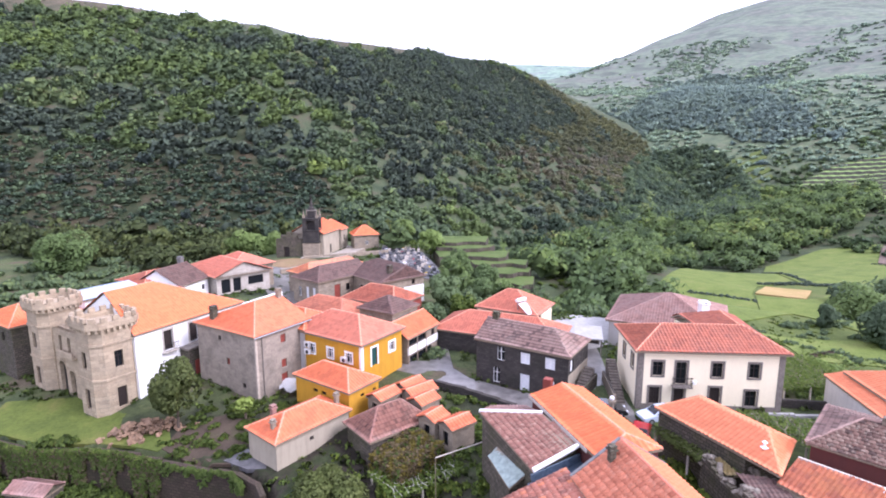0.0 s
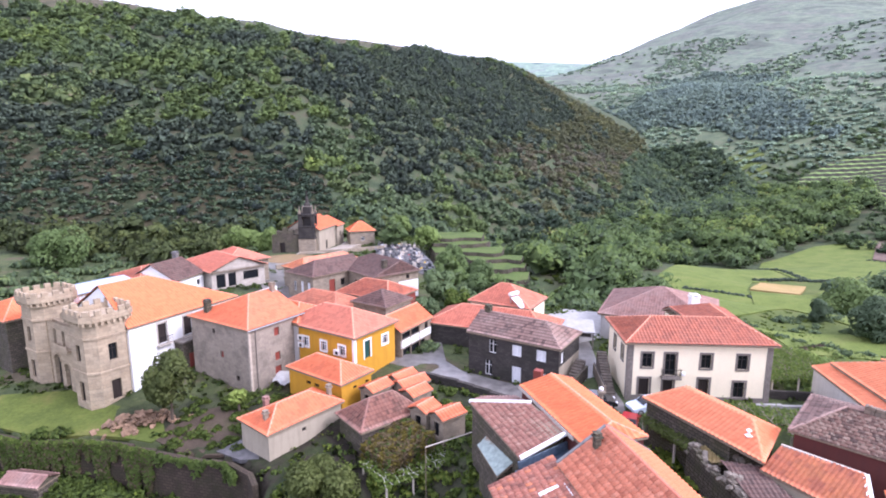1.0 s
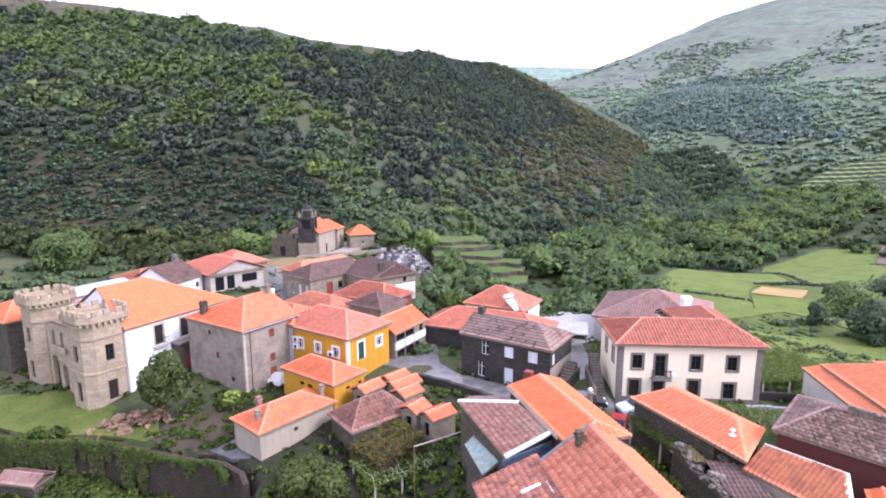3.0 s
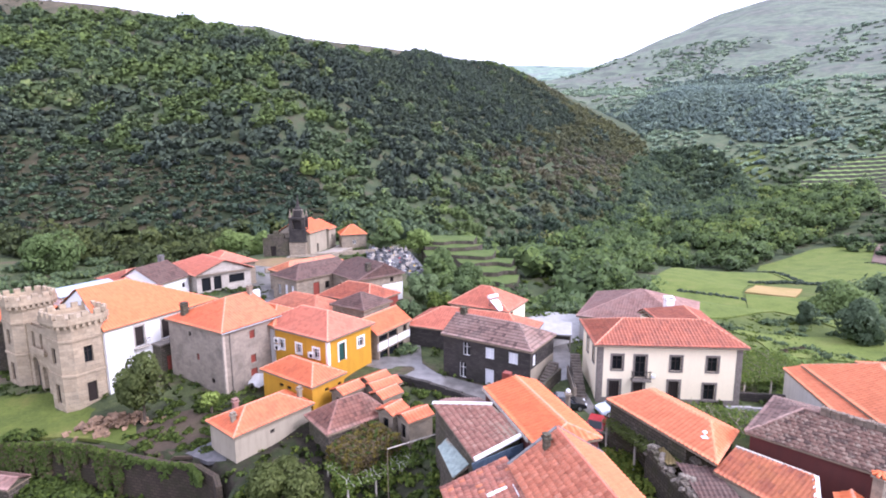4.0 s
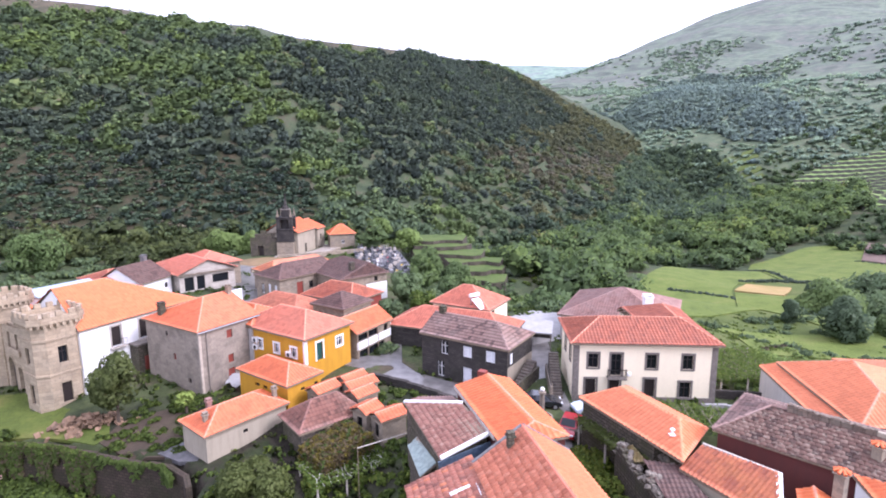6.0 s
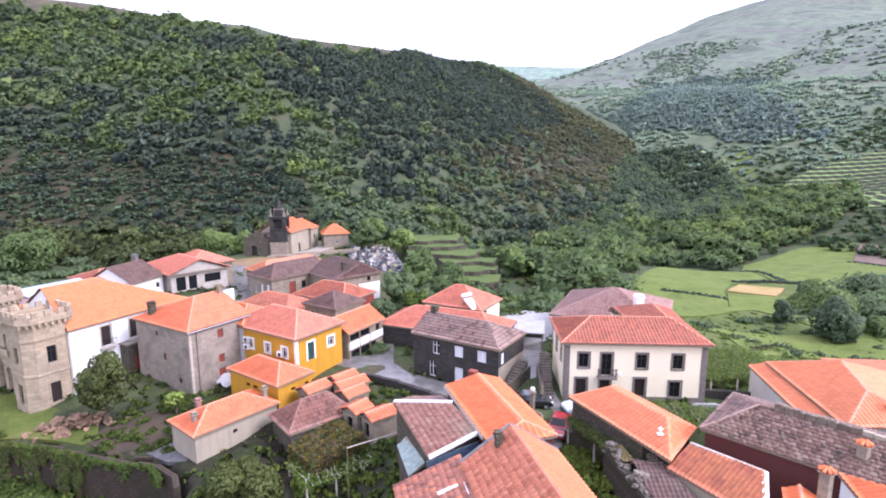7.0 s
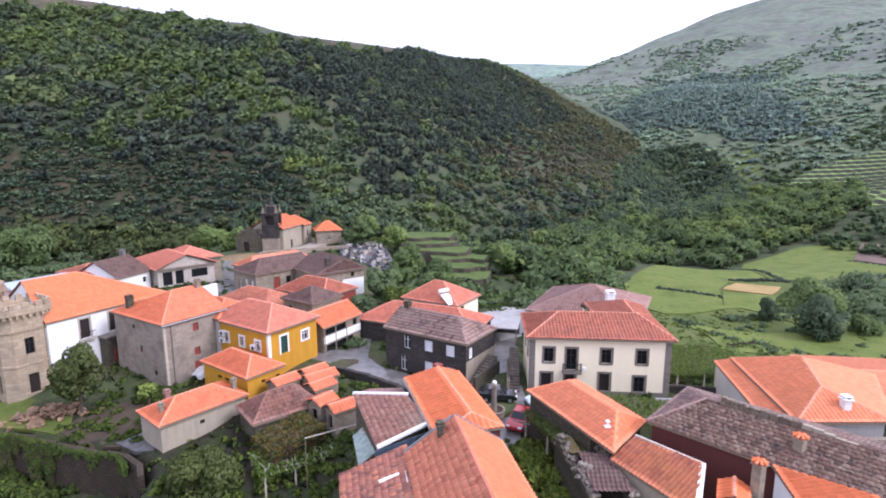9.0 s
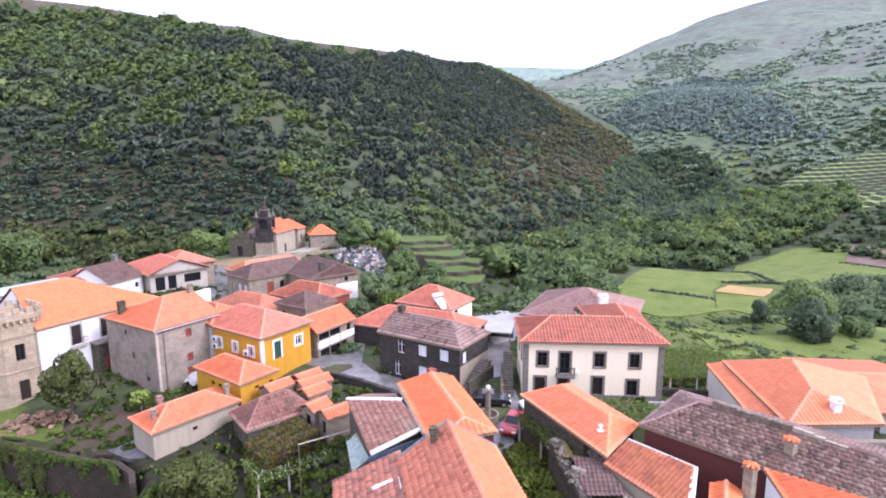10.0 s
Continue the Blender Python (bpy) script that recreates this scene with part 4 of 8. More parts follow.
draped("field_3", [(66, 110), (84, 150), (95, 174), (110, 170), (128, 186), (140, 194), (150, 190), (128, 150), (100, 108), (72, 92)], M["meadow"], "sloping bright green meadow", "meadow", 0.45, 4)
draped("field_4", [(96, 176), (111, 196), (125, 191), (109, 170)], M["stubble"], "tan ploughed plot between the meadows", "field", 0.75, 4)
draped("field_5", [(42, 70), (46, 94), (72, 92), (100, 106), (128, 104), (100, 80), (62, 66)], M["meadow"], "grass strip below the houses", "meadow", 0.35, 3)
M["ploughed"] = grass_mat("purple_brown_ploughed_earth", (0.17, 0.125, 0.105), (0.125, 0.092, 0.08), (0.21, 0.16, 0.135))
draped("field_8", [(150, 189), (141, 196), (172, 206), (188, 239), (189, 200), (168, 172)], M["meadow"], "green meadow below the ploughed plot", "meadow", 0.55, 4)
draped("field_9", [(217, 276), (188, 241), (189.2, 219), (189, 200), (212, 224), (231, 247), (226, 262)], M["ploughed"], "ploughed purple-brown plot above the meadows", "field", 0.95, 4)
PLOTS = [(255, 330), (305, 326), (440, 470), (455, 545), (372, 548), (322, 512), (290, 420)]
plot_m, nt, b = mat_base("terraced_plots", 0.9, 0.15)
turf_c = ramp(nt, noise_tex(nt, world_pos(nt), 0.09, 6.0, 0.65), [(0.3, (0.12, 0.19, 0.06)), (0.5, (0.18, 0.27, 0.08)), (0.7, (0.24, 0.29, 0.10))])
wall_c = ramp(nt, noise_tex(nt, world_pos(nt), 0.5, 5.0, 0.65), [(0.3, (0.025, 0.03, 0.02)), (0.7, (0.09, 0.085, 0.06))])
geo_n = nt.nodes.new("ShaderNodeNewGeometry")
sep_n = nt.nodes.new("ShaderNodeSeparateXYZ")
nt.links.new(geo_n.outputs["True Normal"], sep_n.inputs[0])
nt.links.new(mix(nt, ramp(nt, sep_n.outputs["Z"], [(0.88, (0, 0, 0)), (0.97, (1, 1, 1))]), wall_c, turf_c), b.inputs["Base Color"])
draped("field_6", PLOTS, plot_m, "green terraced plots with dark retaining walls", "meadow", 0.7, 3.2)
for i in range(5):
    x0, y0 = 266 + 4 * i, 545 + i * 12
    draped("field_7", [(x0, y0), (x0 + 58, y0 + 10), (x0 + 58, y0 + 16), (x0, y0 + 6)], M["pasture"], "narrow green terrace below the mountain", "meadow", 1.2, 5)
draped("lawn", [(-56, 51), (-58, 57), (-50, 58), (-42, 54.5), (-38.5, 55.5), (-36.2, 54), (-35.5, 51), (-33.6, 48), (-34.2, 46.6), (-40, 47.5), (-47, 48.3), (-52, 49.9)], M["lawn"], "damp lawn in front of the crenellated hall", "lawn", 0.06, 1.5)
draped("garden", [(-34, 51), (-29, 53), (-24, 50), (-24, 44.5), (-30, 45), (-34, 47)], M["soil"], "dug garden soil with weeds", "garden", 0.05, 1.5)
draped("road", [(-20, 60.5), (-13, 61.5), (-6.5, 57.5), (2, 52.5), (7.5, 51), (7, 44), (9.5, 36), (12, 38), (10.8, 43), (12.3, 51), (12, 58), (13, 66), (14, 80), (9, 80),
                (9.5, 66), (9.5, 56), (6.4, 53.2), (1, 56.5), (-4.0, 59.6), (-6, 62.5), (-7, 72), (-9, 72), (-9, 64.5), (-14, 65), (-20, 63.5)], M["paving"], "wet granite-paved village street", "street", 0.07, 1.5)
draped("upper_lane", [(-37.5, 74), (-35.5, 79), (-37.2, 87), (-42.8, 97), (-48.5, 117), (-50, 121), (-43.5, 118), (-38.5, 112), (-36, 100), (-33, 90), (-31, 80), (-35, 72)], M["paving"], "wet paved lane up to the church", "street", 0.1, 2.0)
M["earth_path"] = grass_mat("tan_trodden_earth", (0.23, 0.165, 0.095), (0.16, 0.115, 0.07), (0.17, 0.15, 0.06))
draped("church_path", [(-52, 125), (-46, 127.5), (-40, 126), (-36.5, 122), (-39, 117), (-45, 117), (-51, 120)], M["earth_path"], "tan trodden earth in front of the church", "path", 0.12, 2.0)
draped("village_yard", [(8, 78), (13.5, 84), (19, 82), (15, 69.5), (11, 67.5)], M["concrete"], "pale concrete yard between the houses", "yard", 0.12, 2.0)

# ---- houses ----
def planes_house(label, slopes, foot, base, top, roof, wall, ridges=(), caps=None, name="house", tile=(0.36, 0.42)):
    """A house under several tiled planes. Each slope: eave start, eave end, then back over the top; foot is the plan of the walls."""
    H = thing(name, label, "house")
    for pts in slopes:
        tile_slope("roof_slope", pts, roof, H, tile[0], tile[1])
        P = [Vector(p) for p in pts]
        bm = bmesh.new()
        lo = [bm.verts.new(p - Vector((0, 0, 0.16))) for p in P]
        hi = [bm.verts.new(p - Vector((0, 0, 0.015))) for p in P]
        for i in range(len(P)):
            j = (i + 1) % len(P)
            bm.faces.new((lo[i], lo[j], hi[j], hi[i]))
        bm.faces.new(hi)
        bm.faces.new(lo[::-1])
        bmesh.ops.recalc_face_normals(bm, faces=bm.faces)
        part("roof_deck", bm, M["old_wood"], H)
    if ridges:
        ridge_tiles("ridge_tiles", ridges, caps or roof, H)
    bm = bmesh.new()
    add_prism(bm, foot, base, top)
    bmesh.ops.recalc_face_normals(bm, faces=bm.faces)
    part("wall", bm, wall, H)
    return H


cream_w = [("v0", 2.4, 5.35, 1.0, 1.5, "brown"), ("v0", 4.7, 4.55, 1.05, 2.3, "brown"), ("v0", 8.2, 5.35, 1.0, 1.5, "brown"), ("v0", 11.75, 5.35, 1.0, 1.5, "brown"),
           ("v0", 2.2, 2.1, 1.05, 2.05, "dark_door"), ("v0", 4.6, 2.1, 1.0, 2.0, "dark_door"), ("v0", 8.1, 2.1, 1.05, 2.15, "dark_door"), ("v0", 11.6, 2.0, 1.1, 2.0, "brown"),
           ("u0", 2.5, 5.4, 0.9, 1.5, "brown"), ("u0", 5.6, 5.4, 0.9, 1.5, "brown")]
cream = house("cream two-storey house with red tile hip roof and granite window surrounds", (12.25, 51.3), -3, 15.0, 8.8, 8.0, 1.9, 1.58, M["tile_red"], M["cream"],
              (3.8, 2.9), 0.45, cream_w, (), trim=M["trim"])
for x0 in (0.45, 14.05):
    part("corner_quoin", box(x0 - 0.04, 0.41, 0.8, x0 + 0.55, 0.9, 7.82, None, 0.02), M["trim"], cream, "dark granite corner strip")
part("plinth", box(0.4, 0.4, 0.6, 14.6, 0.8, 2.35), M["trim"], cream)
balcony_ob = part("balcony", box(3.75, -0.3, 4.35, 5.65, 0.46, 4.5, None, 0.02), M["trim"], cream)
bm = bmesh.new()
for i in range(11):
    add_tube(bm, (3.8 + i * 0.18, -0.25, 4.5), (3.8 + i * 0.18, -0.25, 5.4), 0.014, None, 5)
for x0 in (3.8, 5.6):
    for k in range(4):
        add_tube(bm, (x0, -0.25 + 0.16 * k, 4.5), (x0, -0.25 + 0.16 * k, 5.4), 0.014, None, 5)
add_box(bm, 3.75, -0.29, 5.38, 5.65, -0.21, 5.44)
part("railing", bm, M["iron"], balcony_ob)
part("satellite_dish", box(5.75, 0.25, 4.55, 6.2, 0.36, 5.0, None, 0.05), M["white_paint"], cream)
# rear wing of the cream house
rear = planes_house("rear wing of the cream house with red tile roof", [[(20.2, 56.6, 9.15), (20.2, 60.5, 9.15), (24.9, 60.6, 9.56), (24.4, 55.5, 9.56)], [(27.68, 58.5, 8.0), (28.2, 63.5, 8.1), (24.9, 60.6, 9.56), (24.4, 55.5, 9.56)],
                     [(28.2, 63.5, 8.1), (20.4, 63.0, 8.1), (20.2, 60.5, 9.15), (24.9, 60.6, 9.56)]], [(20.5, 58.5), (27.4, 58.5), (27.8, 63.1), (20.7, 62.7)], 1.5, 8.0, M["tile_red"], M["cream"],
                    [((24.4, 55.5, 9.56), (24.9, 60.6, 9.56)), ((24.9, 60.6, 9.56), (28.2, 63.5, 8.1))], M["ridge_clay"])
chimney(rear, 23.7, 61.9, 8.0, 10.15, 0.95, M["white_paint"])

M["quoin"] = plain_mat("pale_dressed_granite", (0.40, 0.345, 0.28), 0.85, 0, 0.2, 3.0)
M["granite_plaster"] = stone_mat("pale_plastered_granite", (0.34, 0.29, 0.235), (0.27, 0.23, 0.185), (0.30, 0.26, 0.215), 0.6, 0.32, 0.01, (0.12, 0.105, 0.09), 0.7)
stone_w = [("v0", 4.2, 6.0, 0.75, 1.0, "red"), ("v0", 4.2, 3.0, 0.75, 1.0, "red"), ("v0", 4.2, 0.4, 0.95, 1.9, "red_door"),
           ("u0", 6.5, 6.3, 0.5, 0.6, "dark"), ("u0", 5.2, 3.6, 0.55, 0.8, "red"), ("u0", 2.6, 1.3, 0.6, 0.6, "dark")]
sh = house("tall grey granite house with orange hip roof and red shutters", (-27.6, 55.1), 60, 8.5, 11.0, 7.76, 0.3, 2.35, M["tile_new"], M["granite_plaster"], (4.7, 0.0), 0.3, stone_w,
      [(1.2, 8.6, 9.7, 0.7, M["rubble"]), (7.8, 4.9, 10.9, 0.55, M["granite"])])
part("corner_quoin", box(0.275, 0.275, -0.6, 0.56, 0.5, 7.62, None, 0.01), M["quoin"], sh, "pale dressed corner stones")
bm = bmesh.new()
add_tube(bm, (1.15, 0.2, 0.2), (1.15, 0.2, 7.6), 0.055, None, 8)
part("drainpipe", bm, M["trim"], sh, "dark metal drainpipe")
bm = bmesh.new()
add_tube(bm, (-0.05, -0.06, 7.7), (8.4, -0.06, 7.7), 0.07, None, 8)
part("gutter", bm, M["zinc"], sh, "grey zinc eaves gutter")
house("low wing with orange roof between the stone and yellow houses", (-20.5, 66.0), 150, 8.0, 6.5, 6.9, 1.2, 1.5, M["tile_new"], M["grey_render"], (3, 3), 0.3)

yel_w = [("v1", 2.3, 4.2, 0.9, 1.15, "win", M["white_paint"]), ("v1", 5.2, 4.2, 0.85, 1.15, "win", M["white_paint"]), ("v1", 8.2, 4.2, 0.9, 1.15, "win", M["white_paint"]),
         ("u0", 2.3, 4.35, 1.0, 1.15, "win", M["white_paint"]), ("u0", 5.5, 3.6, 1.0, 2.15, "green_door", M["white_paint"])]
yel = house("ochre yellow house with orange hip roof", (-11.8, 62.6), 148.5, 12.3, 8.1, 6.7, 1.8, 2.0, M["tile_pink"], M["yellow"], (4.0, 4.0), 0.4, yel_w)
bm = bmesh.new()
for s in (0.42,):
    add_box(bm, s - 0.03, 7.35, 0.5, s + 0.3, 7.73, 6.55)
part("corner_strip", bm, M["white_paint"], yel)
for s, zc in ((8.85, 4.9), (8.85, 4.0), (2.95, 4.2)):
    ac = part("air_conditioner", box(s - 0.42, 7.7, zc, s + 0.42, 8.05, zc + 0.62, None, 0.03), M["white_paint"], yel, "white outdoor cooling unit")
    bm = bmesh.new()
    bmesh.ops.create_cone(bm, cap_ends=True, segments=14, radius1=0.22, radius2=0.22, depth=0.04, matrix=pose(s - 0.1, 8.06, zc + 0.31, 90, 0, 0))
    part("fan_grille", bm, M["iron"], ac)
ann_w = [("v1", 4.0, 2.4, 0.75, 0.4, "dark"), ("v1", 5.3, 2.4, 0.75, 0.4, "dark"), ("u0", 2.7, 2.5, 0.55, 0.35, "dark"), ("u0", 0.9, 2.5, 0.5, 0.35, "dark")]
house("low ochre yellow annex with orange tile roof", (-13.7, 54.4), 146, 8.7, 4.9, 3.65, 0.7, 1.35, M["tile_new"], M["yellow"], (2.6, 2.4), 0.25, ann_w)

hall_w = [("v0", 4.2, 4.7, 1.15, 2.4, "dark_door", M["trim_light"]), ("v0", 7.7, 4.7, 1.15, 2.4, "dark_door", M["trim_light"]), ("v0", 8.3, 2.6, 1.2, 0.7, "dark"), ("v0", 11.4, 4.8, 1.1, 2.2, "dark_door", M["trim_light"]),
          ("u0", 3.8, 8.0 - 1.6, 0.8, 0.9, "dark")]
hall = house("long white hall with bright orange tile roof behind the towers", (-41.4, 55.9), 66, 15.8, 14.6, 7.65, -0.2, 4.0, M["tile_bright"], M["white"], (0.0, 8.4), 0.15, hall_w, rv=0.45, skew=2.6)
for s in (4.2, 7.7):
    bal = part("balcony", box(s - 0.95, -0.45, 4.5, s + 0.95, 0.15, 4.64, None, 0.02), M["trim_light"], hall)
    bm = bmesh.new()
    for i in range(12):
        add_tube(bm, (s - 0.9 + i * 0.163, -0.42, 4.64), (s - 0.9 + i * 0.163, -0.42, 5.55), 0.013, None, 5)
    add_box(bm, s - 0.93, -0.46, 5.53, s + 0.93, -0.38, 5.58)
    part("railing", bm, M["iron"], bal)
# white parapet wall carrying on behind the stone house
solo("garden_wall", box(0, 0, 2.0, 9.0, 0.4, 6.8, None, 0.03), M["white"], "white parapet wall beside the hall", "wall", pose(-36.4, 71.6, 0, 0, 0, 66), kind="structure")

out_w = [("v0", 4.0, 1.1, 0.45, 0.4, "dark")]
house("low whitewashed outbuilding with orange tile roof", (-21.35, 42.7), 52, 8.7, 5.0, 2.37, -0.6, 1.3, M["tile_new"], M["pale_render"], (2.7, 2.5), 0.25, out_w,
      [(1.1, 1.9, 3.6, 0.4, M["granite"]), (2.6, 4.2, 3.7, 0.45, M["tile_slope_old"]), (8.0, 1.5, 3.8, 0.4, M["granite"])])
house("open-sided shed with worn maroon tile roof", (-13.3, 43.7), 40, 7.0, 4.9, 2.15, -0.8, 1.75, M["tile_maroon"], M["rubble"], (2.4, 2.0), 0.3, [("v0", 1.8, -0.3, 1.5, 1.6, "hole")])

dark_w = [("v0", 3.4, 4.35, 0.95, 1.55, "win"), ("v0", 6.4, 4.55, 1.15, 1.3, "blind"), ("v0", 9.3, 4.55, 1.15, 1.3, "blind"),
          ("v0", 2.9, 1.6, 0.9, 1.8, "win"), ("v0", 6.4, 1.35, 1.15, 2.0, "white_door"), ("v0", 9.3, 1.5, 1.15, 1.8, "white_door"), ("u1", 1.4, 4.4, 0.9, 1.3, "blind")]
house("blackened stone house with lichened grey tile roof and white blinds", (-3.6, 59.55), -31.8, 11.6, 7.0, 6.4, 1.2, 1.75, M["tile_grey"], M["dark_stone"], (0.0, 3.2), 0.25, dark_w,
      [(1.1, 3.5, 8.75, 0.7, M["rubble"])], tile=(0.36, 0.46, 0.06, 0.09))

house("house with salmon tile roof and solar water heater", (8.8, 75.7), 151, 9.5, 7.2, 6.15, 1.8, 2.3, M["tile_pink"], M["cream"], (4.4, 3.6), 0.35,
      [("u0", 5.2, 4.2, 1.0, 1.5, "brown")], name="house")
house("lower tiled wing round the salmon-roofed house", (10.4, 71.2), 158, 17.5, 8.5, 4.15, 1.5, 2.0, M["tile_pink"], M["dark_stone"], (3.8, 4.0), 0.35)

house("old barn with faded brown-red tile roof", (14.6, 70.0), -25, 15.0, 15.0, 5.5, 1.0, 2.85, M["tile_slope_old"], M["grey_render"], (7.3, 7.3), 0.4, [("u0", 4.0, 3.4, 1.0, 1.0, "dark")])

# the long roofs by the lane
house("long low house with bright orange roof beside the lane", (19.78, 38.1), 115.4, 8.4, 5.4, 5.95, 1.2, 1.1, M["tile_salmon"], M["rubble"], (1.72, 1.8), 0.25, rv=0.44, skew=-2.46)
house("old house with lichened dark tile roof and red board wall", (19.05, 36.05), -43.5, 16.0, 8.0, 7.05, 1.8, 1.32, M["tile_grey"], M["maroon_wall"], (2.7, 2.7), 0.3, tile=(0.28, 0.42, 0.06, 0.11), loose=((0,), M["loose_grey"], 0.40, 0.36))
kh = planes_house("house with salmon hip roof above the terraces", [[(31.5, 38.5, 5.75), (33.3, 52.0, 5.75), (37.5, 47.6, 7.65), (35.5, 41.9, 7.25)], [(31.5, 38.5, 5.75), (39.1, 38.7, 5.75), (35.5, 41.9, 7.25)],
                   [(39.1, 38.7, 5.75), (44.8, 48.0, 5.75), (37.5, 47.6, 7.65), (35.5, 41.9, 7.25)], [(44.8, 48.0, 5.75), (33.3, 52.0, 5.75), (37.5, 47.6, 7.65)]], [(32.0, 38.9), (38.7, 39.1), (43.8, 47.6), (33.7, 51.4)], 0.5, 5.68, M["tile_salmon"], M["grey_render"],
                  [((31.5, 38.5, 5.75), (35.5, 41.9, 7.25)), ((39.1, 38.7, 5.75), (35.5, 41.9, 7.25)), ((35.5, 41.9, 7.25), (37.5, 47.6, 7.65)), ((33.3, 52.0, 5.75), (37.5, 47.6, 7.65))], M["ridge_clay"])
chimney(kh, 36.1, 39.9, 5.8, 7.2, 0.6, M["white"])
planes_house("farther house with salmon tile roof", [[(43.0, 43.6, 4.2), (51.0, 42.6, 4.2), (51.5, 49.3, 5.4), (41.9, 50.2, 5.4)], [(52.0, 56.0, 4.2), (42.5, 57.0, 4.2), (41.9, 50.2, 5.4), (51.5, 49.3, 5.4)]], [(43.6, 44.2), (50.4, 43.3), (51.4, 55.4), (43.0, 56.4)], 0.0, 4.15,
             M["tile_salmon"], M["grey_render"], [((41.9, 50.2, 5.4), (51.5, 49.3, 5.4))], M["ridge_clay"])
# foreground roofs
fh = house("narrow house with bright orange ribbed roof by the square", (0.576, 43.09), -72, 10.4, 5.0, 7.15, 1.2, 0.68, M["tile_bright"], M["maroon_wall"], (0.0, 1.5), 0.2, tile=(0.42, 0.45), rv=0.61)
part("fascia", box(0.0, -0.09, 6.92, 9.0, -0.01, 7.2, None, 0.01), M["trim_light"], fh, "pale weathered eave board")
hh = house("house with worn red tile roof and rubble chimney", (1.75, 32.2), -77, 12.0, 6.7, 6.65, 0.5, 2.25, M["tile_salmon"], M["rubble"], (0.0, 3.0), 0.25, [],
           [(1.0, 2.2, 8.95, 0.42, M["rubble"])], caps=M["tile_pink"], loose=((0,), M["loose_worn"], 0.32, 0.46))
for a_, b_ in (((0, 0, 6.66), (0, 3.35, 8.92)), ((0, 3.35, 8.92), (0, 6.7, 6.66))):
    bm = bmesh.new()
    add_tube(bm, a_, b_, 0.17, None, 6)
    part("verge_flashing", bm, M["cement_dark"], hh, "dark cement verge")

M["stucco_stone"] = stone_mat("pale_block_masonry", (0.50, 0.46, 0.40), (0.42, 0.38, 0.33), (0.36, 0.33, 0.29), 0.5, 0.25, 0.012, (0.22, 0.20, 0.17), 0.4)
M["pale_metal"] = plain_mat("pale_blue_sheet_roof", (0.34, 0.40, 0.47), 0.45, 0.2, 0.25)
# ---- houses farther up the village ----
house("stone tower-like house with brown pyramid roof", (-13.8, 65.9), 58, 6.0, 6.3, 7.25, 1.5, 1.5, M["tile_brown"], M["granite"], (2.9, 2.9), 0.3,
      [("v0", 4.2, 5.3, 0.8, 1.2, "dark"), ("u0", 4.6, 5.4, 0.8, 1.0, "dark")])
vh = house("small white house with veranda and orange roof", (-11.6, 62.9), 61, 7.8, 5.4, 4.95, 1.6, 1.7, M["tile_new"], M["granite"], (0.0, 0.0), 0.3,
           [("v0", 2.6, 3.75, 4.0, 1.0, "hole"), ("v0", 3.4, 0.6, 5.2, 1.9, "hole"), ("v0", 6.4, 3.7, 0.8, 0.95, "brown")])
part("parapet", box(0.3, 0.2, 2.75, 7.5, 0.296, 3.72, None, 0.01), M["white"], vh, "whitewashed balcony parapet")
part("end_wall", box(7.505, 0.3, 2.75, 7.56, 5.1, 4.85, None, 0.01), M["white"], vh, "whitewashed gable end")
for px_ in (0.35, 2.4, 4.5):
    part("post", box(px_, 0.18, 0.4, px_ + 0.16, 0.31, 4.8, None, 0.01), M["old_wood"], vh)
house("house with red tile roof behind the tower-like house", (-17.3, 74.6), 150, 11.0, 7.4, 5.7, 2.0, 1.8, M["tile_worn"], M["grey_render"], (3.2, 3.2), 0.3)
house("house with dark red wall and red tile roof", (-10.8, 82.3), 150, 10.5, 8.0, 5.6, 2.0, 1.9, M["tile_red"], M["red_wood"], (3.0, 3.0), 0.3)
old = house("long old house with brown tile roof", (-10.84, 90.2), 132, 14.0, 9.9, 7.2, 2.5, 1.95, M["tile_brown"], M["granite"], (1.3, 4.0), 0.35,
            [("u0", 2.6, 6.0, 0.7, 0.8, "dark"), ("u0", 6.2, 4.4, 0.9, 1.3, "dark"), ("v1", 3.0, 4.6, 0.9, 1.3, "dark"), ("v1", 5.8, 4.6, 0.9, 1.3, "dark")], [(1.6, 6.6, 9.4, 0.8, M["rubble"])], rv=0.34)
part("render_coat", box(0.29, 0.36, 2.6, 0.345, 4.6, 5.7, None, 0.01), M["white"], old, "whitewashed stretch of wall")
house("wing of the old house with brown tile roof", (-28.17, 83.65), 52.2, 12.0, 7.6, 7.2, 2.5, 1.9, M["tile_brown"], M["granite"], (3.4, 0.0), 0.35,
      [("u0", 1.6, 4.2, 0.8, 1.9, "blind"), ("u0", 3.4, 4.2, 0.8, 1.9, "blind"), ("u0", 5.4, 4.2, 0.8, 1.7, "win"), ("v0", 4.3, 3.6, 1.3, 2.6, "red_door"), ("v0", 6.6, 4.8, 0.9, 1.2, "dark")])
house("low house with orange roof beside the old house", (-31.5, 90.0), 50, 14.0, 7.0, 6.9, 2.5, 1.6, M["tile_rust"], M["granite"], (2.5, 2.5), 0.3)
bar = house("house with salmon gable roof and open loggia", (-39.2, 94.2), 139, 14.0, 10.8, 7.4, 3.6, 2.1, M["tile_pink"], M["stucco_stone"], (0.0, 5.0), 0.5,
            [("u0", 3.2, 5.2, 2.9, 1.5, "hole"), ("u0", 6.7, 4.4, 1.4, 2.4, "hole"), ("u0", 8.7, 4.4, 1.6, 2.4, "hole")])
